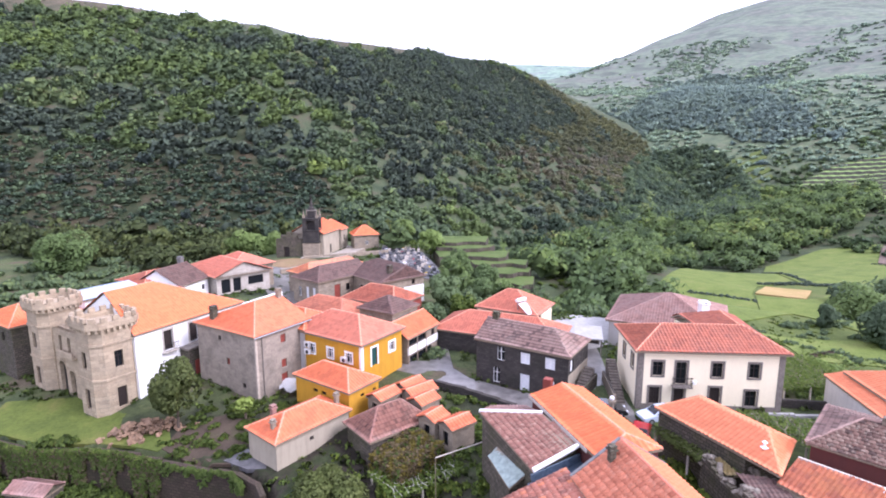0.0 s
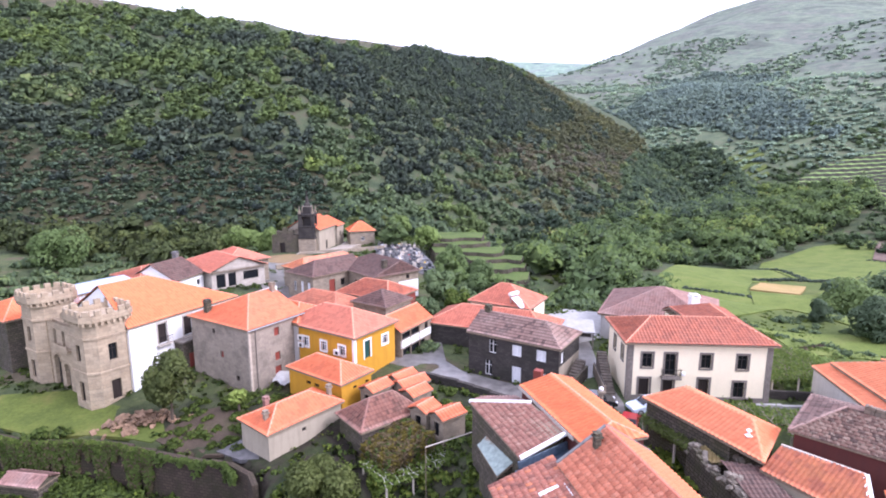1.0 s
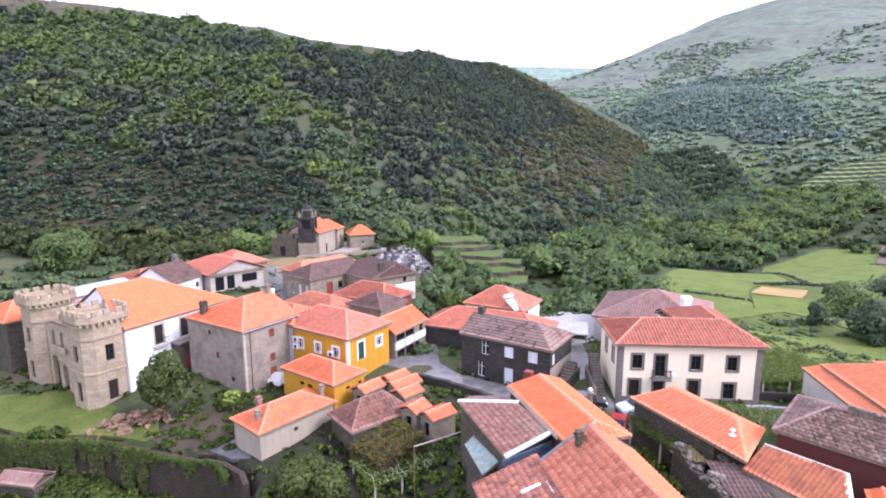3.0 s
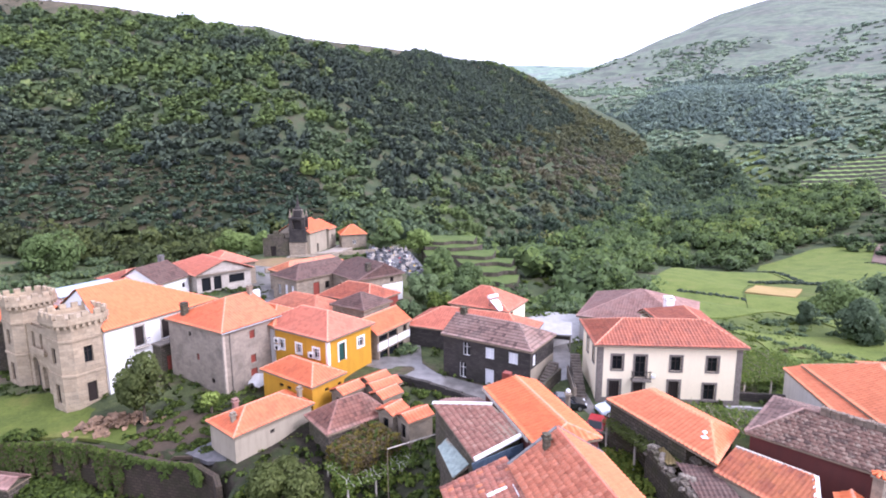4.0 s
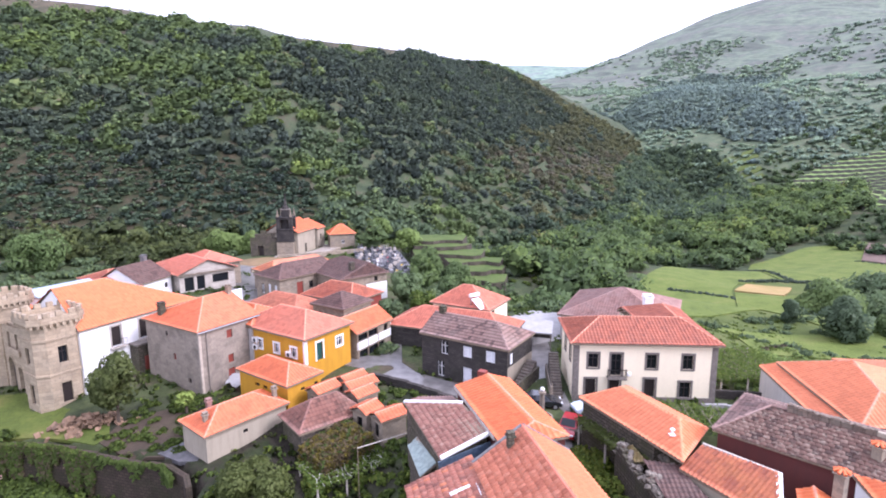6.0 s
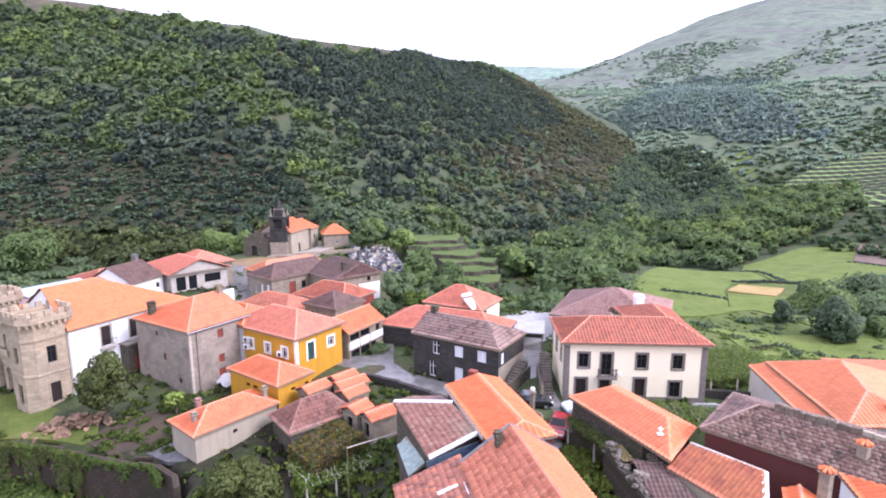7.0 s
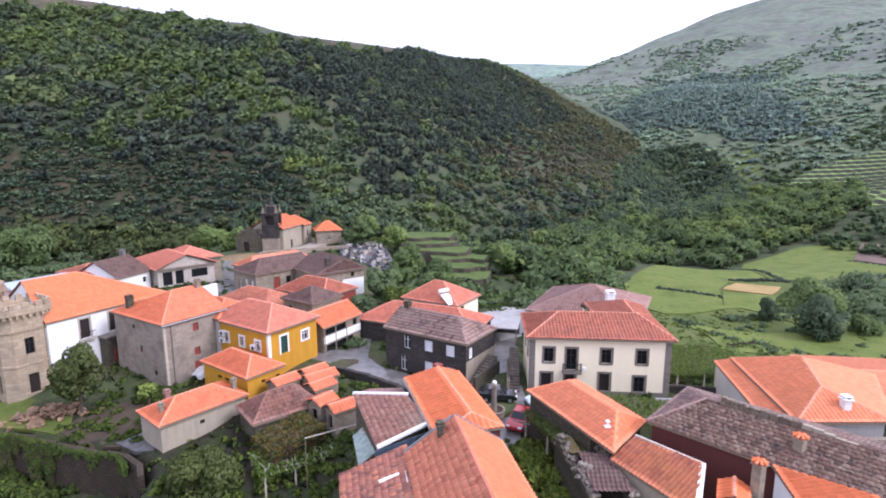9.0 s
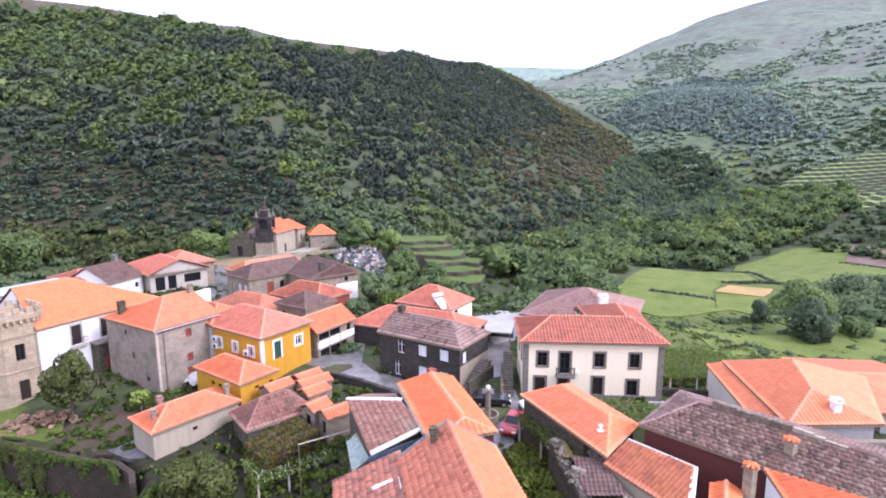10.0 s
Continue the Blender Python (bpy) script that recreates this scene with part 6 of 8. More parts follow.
# chimney pillars with clay caps
for x, y, z0, zt in ((23.4, 29.5, 4.0, 8.0), (26.9, 31.3, 6.0, 8.7)):
    ch = thing("chimney_stack", "square stone chimney with fanned clay tile cap", "chimney", pose(x, y, 0, 0, 0, 30))
    part("shaft", box(-0.28, -0.28, z0, 0.28, 0.28, zt - 0.25, None, 0.02), M["granite"], ch)
    part("slab", box(-0.38, -0.38, zt - 0.25, 0.38, 0.38, zt - 0.15, None, 0.02), M["granite"], ch)
    for k in range(8):
        t = k * math.tau / 8
        bm = bmesh.new()
        add_tube(bm, (math.cos(t) * 0.08, math.sin(t) * 0.08, zt + 0.12), (math.cos(t) * 0.44, math.sin(t) * 0.44, zt - 0.06), 0.07, 0.1, 6)
        part("cap_tile", bm, M["tile_bright"], ch)
house("small dormer with orange tile roof", (22.2, 28.0), 62, 2.2, 1.7, 5.9, 4.4, 0.45, M["tile_bright"], M["white"], (0.0, 0.0), 0.12, name="dormer", category="dormer")
slab_house("house with bright orange roof edge", [(24.6, 25.6, 6.0), (24.7, 30.4, 7.2), (28.7, 27.2, 7.3), (28.5, 22.8, 6.4)], 1.0, M["tile_bright"], M["white"], 0.2)
# roof vent on the long roof
vent = thing("roof_vent", "white metal roof vent on the orange roof", "vent", pose(16.2, 36.0, 6.6) @ Matrix.Scale(0.62, 4))
bm = bmesh.new()
add_tube(bm, (0, 0, 0), (0, 0, 0.75), 0.12, None, 10)
part("pipe", bm, M["white_paint"], vent)
part("base_plate", box(-0.35, -0.3, 0.02, 0.35, 0.3, 0.12, None, 0.02), M["white_paint"], vent)
bm = bmesh.new()
bmesh.ops.create_cone(bm, cap_ends=True, segments=12, radius1=0.3, radius2=0.08, depth=0.2, matrix=pose(0, 0, 0.82))
part("cowl", bm, M["white_paint"], vent)
# solar water heater
sol = thing("solar_water_heater", "solar water heater with white tank on a tile roof", "water heater", pose(3.0, 71.0, 7.55, 0, 0, 38))
part("collector", box(-0.1, -2.2, -0.2, 1.3, 0.0, -0.11, pose(0, 0, 0, 30, 0, 0), 0.02), M["blind"], sol)
bm = bmesh.new()
add_tube(bm, (-0.2, 0.25, 0.3), (1.4, 0.25, 0.3), 0.27, None, 14)
part("tank", bm, M["white_paint"], sol)
bm = bmesh.new()
for x0 in (0.0, 1.2):
    add_box(bm, x0 - 0.04, 0.2, -1.0, x0 + 0.04, 0.3, 0.3)
part("stand", bm, M["zinc"], sol)

# ---- stone huts in a row ----
for k, (x, y, a, L) in enumerate(((-10.75, 52.55, 49, 3.1), (-10.1, 50.95, 42, 3.6), (-9.0, 49.0, 47, 2.8), (-7.6, 45.65, 52, 2.4), (-6.0, 44.3, 40, 3.0), (-13.15, 49.9, 51, 3.1))):
    hut = house("small granite storage hut with bright orange tile roof", (x, y), a, L, 2.3, 3.0, 0.2, 0.5, M["tile_new"], M["granite"], (0.0, 0.0), 0.18,
                [("u0", 1.15, 1.1, 0.7, 1.4, "hole")] if k != 1 else [], name="hut", category="hut")
    tagged(hut, group="row of storage huts")

# ---- walls, steps, lane ----
def run_wall(label, pts, h, t, material, name="stone_wall", deep=2.5, back=0.0):
    """A wall along a plan line, following the ground."""
    W = thing(name, label, "wall", kind="structure")
    for (x0, y0), (x1, y1) in zip(pts[:-1], pts[1:]):
        L = math.hypot(x1 - x0, y1 - y0)
        a = math.degrees(math.atan2(y1 - y0, x1 - x0))
        n = max(1, int(L / 2.0))
        for i in range(n):
            u = (i + 0.5) / n
            g = gz(x0 + (x1 - x0) * u, y0 + (y1 - y0) * u + back)
            bm = box(-0.01, -t / 2, -deep, L / n + 0.01, t / 2, h + 0.04 * math.sin(i * 2.3), None, 0.03)
            part("wall_run", bm, material, W, "", pose(x0 + (x1 - x0) * i / n, y0 + (y1 - y0) * i / n, g, 0, 0, a))
    return W


run_wall("dark rubble wall along the street", [(-8.8, 57.4), (-4.6, 55.3), (0.6, 52.0)], 0.9, 0.5, M["dark_stone"])
run_wall("rubble wall of the lane", [(10.2, 45.2), (12.6, 43.6), (13.6, 40.6), (13.2, 33.0)], 0.9, 0.45, M["rubble"])
run_wall("dark garden wall beside the cream house", [(27.6, 52.9), (32.2, 52.2)], 1.0, 0.3, M["dark_stone"])
run_wall("low pale wall in front of the cream house", [(25.4, 50.6), (30.5, 50.5)], 0.35, 0.35, M["concrete"])
run_wall("rubble edge wall of the lawn", [(-58, 50.2), (-52, 48.8), (-47, 47.2), (-40, 46.4), (-33, 45.2)], 0.15, 0.5, M["retaining"], deep=5.0, back=1.1)
run_wall("tall dark stone retaining wall below the garden", [(-33, 45.2), (-25.0, 43.1), (-22.6, 41.5), (-21.5, 39.8)], 0.15, 0.5, M["retaining"], deep=6.5, back=1.1)
run_wall("granite wall along the church lane", [(-44, 112), (-38, 118), (-33, 128), (-30, 138)], 1.0, 0.5, M["granite"])
M["steps_dark"] = plain_mat("dirty_brown_stone_steps", (0.13, 0.11, 0.09), 0.85, 0, 0.4, 2.0)
steps = thing("staircase", "worn stone outdoor staircase beside the cream house", "stairs", pose(10.75, 52.0, 0, 0, 0, -5))
for i in range(16):
    part("step", box(0, i * 0.36, 1.0, 1.05, i * 0.36 + 0.4, 2.05 + i * 0.18, None, 0.02), M["steps_dark"], steps)
part("side_wall", box(-0.3, -0.2, 1.0, -0.02, 6.0, 3.2, None, 0.03), M["granite"], steps)
part("railing", box(-0.2, 0.0, 3.2, -0.12, 6.0, 3.3, pose(0, 0, 0, 0, 0, 0), 0.01), M["iron"], steps)

# steps and pale render at the end of the black stone house
side = thing("side_steps", "dark stone steps climbing beside the black house", "stairs", pose(-3.6, 59.55, 0, 0, 0, -31.8))
for i in range(13):
    part("step", box(11.75, -0.8 + i * 0.42, 0.4, 12.85, -0.36 + i * 0.42, 1.75 + i * 0.19, None, 0.02), M["steps_dark"], side)
part("side_wall", box(12.87, -0.8, 0.4, 13.15, 4.8, 3.4, None, 0.03), M["rubble"], side)
part("render_coat", box(11.345, 0.3, 1.2, 11.375, 6.7, 4.3, None, 0.005), M["pale_render"], side, "pale stained render")
# market pillar with basin
fnt = thing("fountain", "granite pillar rising from a round stone basin", "fountain", pose(8.75, 46.9, gz(8.75, 46.9)))
bm = bmesh.new()
R = 24
ro = [(1.05, 0), (1.05, 0.85), (0.9, 0.85), (0.9, 0.25), (0.0, 0.25)]
rings = [[bm.verts.new((r * math.cos(t), r * math.sin(t), z)) for t in [k * math.tau / R for k in range(R)]] for r, z in ro[:4]]
for a, b in zip(rings[:-1], rings[1:]):
    for k in range(R):
        bm.faces.new((a[k], a[(k + 1) % R], b[(k + 1) % R], b[k]))
bm.faces.new(rings[-1][::-1])
part("basin", bm, M["granite"], fnt)
bm = bmesh.new()
add_tube(bm, (0, 0, 0.2), (0, 0, 3.1), 0.3, 0.22, 8)
add_box(bm, -0.3, -0.3, 3.1, 0.3, 0.3, 3.3)
part("pillar", bm, M["granite"], fnt)
# added white ball, in place of a pale object behind the pillar
bm = bmesh.new()
bmesh.ops.create_uvsphere(bm, u_segments=12, v_segments=8, radius=0.22, matrix=pose(0, 0, 3.5))
part("ball_finial", bm, M["white_paint"], fnt)

shed = thing("carport", "low open shed with pale concrete roof in the passage", "shed", pose(9.6, 66.2, gz(10.5, 66.5), 0, 0, -12))
part("roof_slab", box(0, 0, 2.3, 3.6, 4.6, 2.48, pose(0, 0, 0, 4, 0, 0), 0.02), M["concrete"], shed)
for px_, py_ in ((0.15, 0.15), (3.3, 0.15), (0.15, 4.2), (3.3, 4.2)):
    part("post", box(px_, py_, -0.6, px_ + 0.15, py_ + 0.15, 2.35), M["trim"], shed)
part("back_wall", box(0.2, 4.35, -0.6, 3.4, 4.5, 2.4), M["dark_stone"], shed)
part("side_wall", box(0.05, 0.3, -0.6, 0.14, 4.3, 2.3), M["dark_stone"], shed)

# ---- cars ----
def car(label, x, y, a, paint, L=3.9, W=1.68):
    """A small hatchback."""
    C = thing("car", label, "car", pose(x, y, gz(x, y) + 0.07, 0, 0, a))
    prof = [(0.0, 0.32), (0.02, 0.62), (0.35, 0.78), (1.05, 0.90), (1.70, 1.38), (2.9, 1.44), (3.6, 1.02), (3.88, 0.92), (3.9, 0.35), (3.3, 0.26), (0.6, 0.26)]
    bm = bmesh.new()
    lv, rv_ = [], []
    for px_, pz in prof:
        w = W / 2 - (0.16 if pz > 1.1 else 0.0)
        lv.append(bm.verts.new((px_, -w, pz)))
        rv_.append(bm.verts.new((px_, w, pz)))
    n = len(prof)
    for i in range(n):
        j = (i + 1) % n
        bm.faces.new((lv[i], lv[j], rv_[j], rv_[i]))
    bm.faces.new(lv[::-1])
    bm.faces.new(rv_)
    bmesh.ops.recalc_face_normals(bm, faces=bm.faces)
    bmesh.ops.bevel(bm, geom=bm.edges[:], offset=0.05, segments=2, affect="EDGES")
    body = part("body", bm, paint, C)
    for s in (-1, 1):
        bm = bmesh.new()
        vs = [bm.verts.new(p) for p in ((1.2, s * (W / 2 - 0.01), 0.96), (1.78, s * (W / 2 - 0.14), 1.33), (2.85, s * (W / 2 - 0.14), 1.36), (3.35, s * (W / 2 - 0.01), 1.0))]
        bm.faces.new(vs if s < 0 else vs[::-1])
        part("side_window", bm, M["glass"], body)
    for q in (((1.06, 0.93), (1.66, 1.36)), ((2.96, 1.43), (3.58, 1.05))):
        bm = bmesh.new()
        (x0, z0), (x1, z1) = q
        up = 0.03
        vs = [bm.verts.new(p) for p in ((x0, -0.66, z0 + up), (x0, 0.66, z0 + up), (x1, 0.6, z1 + up), (x1, -0.6, z1 + up))]
        bm.faces.new(vs)
        bmesh.ops.recalc_face_normals(bm, faces=bm.faces)
        part("windscreen", bm, M["glass"], body)
    for s in (-1, 1):
        part("headlight", box(-0.01, s * 0.55 - 0.17, 0.55, 0.14, s * 0.55 + 0.17, 0.7, None, 0.02), M["blind"], body)
        part("tail_light", box(3.8, s * 0.62 - 0.1, 0.65, 3.93, s * 0.62 + 0.1, 0.9, None, 0.02), M["red_wood"], body)
        for wx in (0.72, 3.15):
            bm = bmesh.new()
            add_tube(bm, (wx, s * (W / 2 - 0.18), 0.3), (wx, s * (W / 2 + 0.02), 0.3), 0.3, None, 16)
            wh = part("wheel", bm, M["iron"], C)
            bm = bmesh.new()
            add_tube(bm, (wx, s * (W / 2 + 0.0), 0.3), (wx, s * (W / 2 + 0.035), 0.3), 0.18, None, 12)
            part("rim", bm, M["zinc"], wh)
    return C


def paint_mat(name, col):
    m, nt, b = mat_base(name, 0.25, 0.5)
    b.inputs["Base Color"].default_value = (*col, 1)
    b.inputs["Coat Weight"].default_value = 0.5
    return m


car("silver-blue hatchback parked by the cream house", 12.2, 48.9, 12, paint_mat("silver_blue_paint", (0.50, 0.58, 0.68)))
car("black hatchback parked in the square", 11.3, 50.3, 178, paint_mat("black_paint", (0.015, 0.016, 0.02)))
car("red hatchback parked by the vine arbour", 10.3, 44.0, 65, paint_mat("red_paint", (0.36, 0.02, 0.025)), 3.4, 1.6)

# red gable box and white tarpaulin by the yellow house
solo("red_kiosk", box(-0.4, -0.35, 0, 0.4, 0.35, 4.7, None, 0.03), M["red_wood"], "dark red painted chimney box by the black stone house", "chimney", pose(3.3, 49.5, gz(3.3, 49.5), 0, 0, -30))
bm = bmesh.new()
for i in range(8):
    for j in range(5):
        bm.verts.new((i * 0.42, j * 0.42, 0.2 * math.sin(i * 0.9) + 0.15 * math.cos(j * 1.3)))
bm.verts.ensure_lookup_table()
for i in range(7):
    for j in range(4):
        a = i * 5 + j
        bm.faces.new([bm.verts[k] for k in (a, a + 5, a + 6, a + 1)])
bmesh.ops.solidify(bm, geom=bm.faces[:], thickness=0.03)
solo("tarpaulin", bm, M["white_paint"], "white tarpaulin spread beside the yellow annex", "tarpaulin", pose(-24.3, 56.2, gz(-24, 57) + 0.55, 8, 0, 45))
# rubble heap on the lawn
heap = thing("rubble_heap", "heap of broken reddish stones on the lawn", "rubble heap", pose(-37.2, 49.6, gz(-37.2, 49.6)))
rng = np.random.default_rng(5)
M["rubble_stone"] = plain_mat("broken_reddish_stone", (0.185, 0.12, 0.075), 0.9, 0, 0.65, 1.1)
stone_proto = []
for k in range(5):
    bm = bmesh.new()
    bmesh.ops.create_cube(bm, size=0.62)
    bmesh.ops.bevel(bm, geom=bm.edges[:], offset=0.06, segments=1, affect="EDGES")
    for v in bm.verts:
        v.co *= 0.85 + 0.3 * noise.random()
        v.co.x *= 1.1 + 0.12 * k
        v.co.z *= 0.55
    me = bpy.data.meshes.new("stone")
    bm.to_mesh(me)
    bm.free()
    me.materials.append(M["rubble_stone"])
    stone_proto.append(me)
for k in range(150):
    u = rng.normal(0, 1)
    x, y = u * 1.5, rng.normal(0, 0.8) + u * 0.5
    z = max(0.0, 1.0 - 0.25 * (x / 1.8) ** 2 - (y - 0.4 * x) ** 2 * 0.3) * rng.uniform(0.2, 1)
    ob = part_mesh("stone", stone_proto[k % 5], heap, "", pose(x, y, z + 0.1, rng.uniform(0, 60), rng.uniform(0, 60), rng.uniform(0, 360)))
    s = rng.uniform(0.3, 1.0)
    ob.scale = (s, s, s)

draped("concrete_pad", [(-27.2, 45.2), (-25.6, 47.0), (-22.9, 44.9), (-22.6, 43.6), (-24.4, 43.7)], plain_mat("dark_wet_concrete", (0.10, 0.098, 0.10), 0.7, 0, 0.4, 1.5), "wet grey concrete pad beside the outbuilding", "pad", 0.14, 0.8)
drum = thing("water_drum", "blue plastic water drum by the outbuilding", "drum", pose(-23.7, 46.3, gz(-23.7, 46.3)))
bm = bmesh.new()
add_tube(bm, (0, 0, 0), (0, 0, 1.0), 0.32, None, 14)
part("barrel", bm, plain_mat("blue_plastic", (0.03, 0.12, 0.35), 0.45), drum)
bm = bmesh.new()
add_tube(bm, (0, 0, 1.0), (0, 0, 1.05), 0.34, None, 14)
part("lid", bm, M["iron"], drum)
# white cement patch on the patched roof
patch = thing("roof_flashing", "white cement flashing between the patched roofs", "flashing")
part("strip", box(-0.95, -0.12, -0.06, 0.95, 0.12, 0.12, None, 0.02), M["white_paint"], patch, "", pose(1.15, 30.45, 5.98, 0, -13, 19))
part("strip", box(-0.65, -0.12, -0.06, 0.65, 0.12, 0.12, None, 0.02), M["white_paint"], patch, "", pose(2.1, 30.1, 6.2, 0, 0, -78))

# cemetery
M["flowers_red"] = plain_mat("red_cut_flowers", (0.35, 0.05, 0.06), 0.8, 0, 0.4, 12.0)
M["flowers_yellow"] = plain_mat("yellow_cut_flowers", (0.5, 0.36, 0.06), 0.8, 0, 0.4, 12.0)
CEMETERY = [(-25.7, 131.4), (-25.7, 143.4), (-20.1, 149.3), (-14.9, 145.3), (-9.8, 123.9), (-8.8, 112.8), (-12.0, 112.3), (-15.3, 117.2), (-20.1, 125.3)]
M["gravel"] = plain_mat("dark_wet_gravel", (0.085, 0.083, 0.085), 0.6, 0, 0.4, 2.5)
yard = thing("cemetery", "walled cemetery of grey gravel on a granite terrace", "cemetery", kind="structure")
bm = bmesh.new()
add_prism(bm, CEMETERY, -4.0, 1.5)
part("terrace_wall", bm, M["granite"], yard)
bm = bmesh.new()
add_prism(bm, [(x * 0.985 - 0.25, y * 0.998 + 0.25) for x, y in CEMETERY], 1.5, 1.6)
part("gravel_bed", bm, M["gravel"], yard)
for j in range(16):
    y_row = 114.5 + j * 2.15
    x_w = np.interp(y_row, [112.3, 117.2, 125.3, 131.4, 143.4, 149.3], [-12.0, -15.3, -20.1, -25.7, -25.7, -20.1]) + 1.2
    x_e = np.interp(y_row, [112.8, 123.9, 145.3, 149.3], [-8.8, -9.8, -14.9, -20.1]) - 0.9
    for i in range(max(1, int((x_e - x_w) / 1.55) + 1)):
        x, y = x_w + i * 1.55, y_row
        z = max(gz(x, y), 1.6)
        T = thing("tomb", "grey and white marble tomb with headstone", "tomb", pose(x + 0.3 * math.sin(i * 5.1 + j * 3.3), y + 0.3 * math.cos(i * 2.7 + j * 4.1), z, 0, 0, 25 + (i * 37 + j * 53) % 40 - 20), "tombs in the cemetery")
        mm_ = (M["marble"], M["marble_dark"], M["trim_light"], M["marble_dark"], M["blind"], M["marble"], M["marble_dark"], M["marble"])[(i * 3 + j * 7 + i * j) % 8]
        part("slab", box(-0.45, -0.9, -0.3, 0.45, 1.0, 0.55, None, 0.04), mm_, T)
        hgt = 0.45 + ((i * 5 + j * 3) % 5) * 0.14
        part("headstone", box(-0.42, 0.85, 0.3, 0.42, 1.02, hgt + 0.4, None, 0.05), (M["marble"], M["marble_dark"], M["trim_light"])[(i + 2 * j) % 3], T)
        if (i * 2 + j) % 9 == 0:
            bm = bmesh.new()
            for q in range(6):
                bmesh.ops.create_icosphere(bm, subdivisions=1, radius=0.16, matrix=Matrix.Translation((-0.2 + 0.13 * q % 0.4, 0.3 + 0.05 * q, 0.62 + 0.08 * (q % 2))))
            part("flowers", bm, M["flowers_red"] if (i + j) % 2 else M["flowers_yellow"], T)
        if (i + j) % 2:
            bm = bmesh.new()
            add_box(bm, -0.05, 0.9, hgt + 0.4, 0.05, 0.98, hgt + 1.1)
            add_box(bm, -0.24, 0.9, hgt + 0.75, 0.24, 0.98, hgt + 0.86)
            part("cross", bm, M["marble"], T)

# green terraces behind the village
def terrace(k, pts, z):
    bm = bmesh.new()
    add_prism(bm, pts, z - 9.0, z)
    t = solo("terrace", bm, M["rubble"], "stone-walled terrace", "terrace", None, "terraces behind the village", "structure")
    bm = bmesh.new()
    add_prism(bm, [(x * 0.995, y * 1.002) for x, y in pts], z, z + 0.1)
    part("turf", bm, M["turf"], t, "green turf")


STEPS = [(3.5, 12.4, 120.7, -1.6), (1.5, 12.5, 127.9, -0.5), (-0.8, 12.3, 134.0, 0.5), (-10.1, 7.8, 139.4, 1.5), (-10.9, 4.2, 147.0, 2.6), (-10.6, 3.0, 151.4, 3.6)]
for k, (xl, xr, y0, z0) in enumerate(STEPS):
    y1 = STEPS[k + 1][2] + 1.0 if k + 1 < len(STEPS) else y0 + 12
    pts = [(xl + (xr - xl) * i / 8, y0 + 1.4 * math.sin(i * 0.8 + k * 1.9) + 0.5 * math.sin(i * 2.1 + k)) for i in range(9)]
    terrace(k, pts + [(xr + 1.5, y1), (xl - 1.5, y1)], z0)

# field walls, far house
house("far stone house with pale wall by the stream", (249, 515), 10, 14, 9, -19, -26, 3.0, M["tile_brown"], M["pale_render"], (0.0, 0.0), 0.4, name="house", tile=(0.9, 1.2))


# ---- trees and shrubs near the houses ----
tree("round dark green fruit tree beside the white hall", -34.0, 50.2, gz(-34.0, 50.2), 8.3, 2.7, M["leaf_olive"], 0.42, 6200, 0.2, 31, 1.25)
tree("broad olive-green tree below the outbuilding", -16.2, 39.6, -3.4, 6.0, 3.3, M["leaf_olive"], 0.5, 6500, 0.19, 32)
tree("bluish green bush-like tree by the outbuilding", -18.2, 40.2, -3.4, 3.9, 1.9, M["leaf"], 0.2, 1300, 0.24, 33)
tree("light green rounded tree behind the loggia house", -66, 146, gz(-66, 146) - 1.0, 9.0, 5.6, M["leaf_bright"], 0.62, 3600, 0.42, 34)
tree("light green tree behind the loggia house", -58, 145, gz(-58, 145) - 1.0, 8.0, 4.6, M["leaf_bright"], 0.6, 2600, 0.42, 35)
tree("broad green tree beyond the white gabled house", -96, 118, gz(-96, 118), 11, 7.0, M["leaf_mid"], 0.55, 3200, 0.45, 36)
tree("light green tree near the cemetery", -13.0, 151, gz(-13.0, 151), 9.0, 4.4, M["leaf_bright"], 0.7, 1300, 0.5, 37)
tree("rounded green tree below the terraces", -5.2, 116, gz(-5.2, 116) - 0.6, 7.0, 4.3, M["leaf_mid"], 0.5, 3000, 0.36, 50)
tree("rounded green tree below the terraces", 1.2, 118.5, gz(1.2, 118.5) - 0.6, 5.8, 3.7, M["leaf_mid"], 0.42, 2400, 0.36, 52)
tree("light green tree by the chapel house", -21, 150, gz(-21, 150), 9, 4.2, M["leaf_bright"], 0.55, 1300, 0.5, 38)
tree("shrubby tree between the houses", -7.5, 86, gz(-7.5, 86), 6.0, 3.2, M["leaf"], 0.7, 1800, 0.34, 39)
tree("shrubby tree between the houses", -4.6, 81.5, gz(-4.6, 81.5), 4.2, 2.4, M["leaf_vine"], 0.5, 1200, 0.32, 40)
tree("shrubby tree between the houses", -9.5, 77.5, gz(-9.5, 77.5), 4.4, 2.3, M["leaf"], 0.62, 1200, 0.3, 41)
tree("small yellow-green shrub in the garden", -27.6, 51.5, gz(-27.6, 51.5), 2.6, 1.05, M["leaf_bright"], 0.85, 600, 0.2, 42)
tree("big green tree beside the meadow", 89, 122, gz(89, 122), 15, 8.0, M["leaf_bright"], 0.4, 4200, 0.5, 43)
tree("broad dark green tree standing in the pasture", 69.0, 90.2, gz(69.0, 90.2) - 1.8, 9.8, 4.1, M["leaf"], 0.36, 6000, 0.34, 47, 1.25)
tree("low rounded bush-like tree in the pasture", 65.6, 100.0, gz(65.6, 100.0) - 1.8, 6.6, 2.1, M["leaf"], 0.3, 2600, 0.3, 48, 1.35)
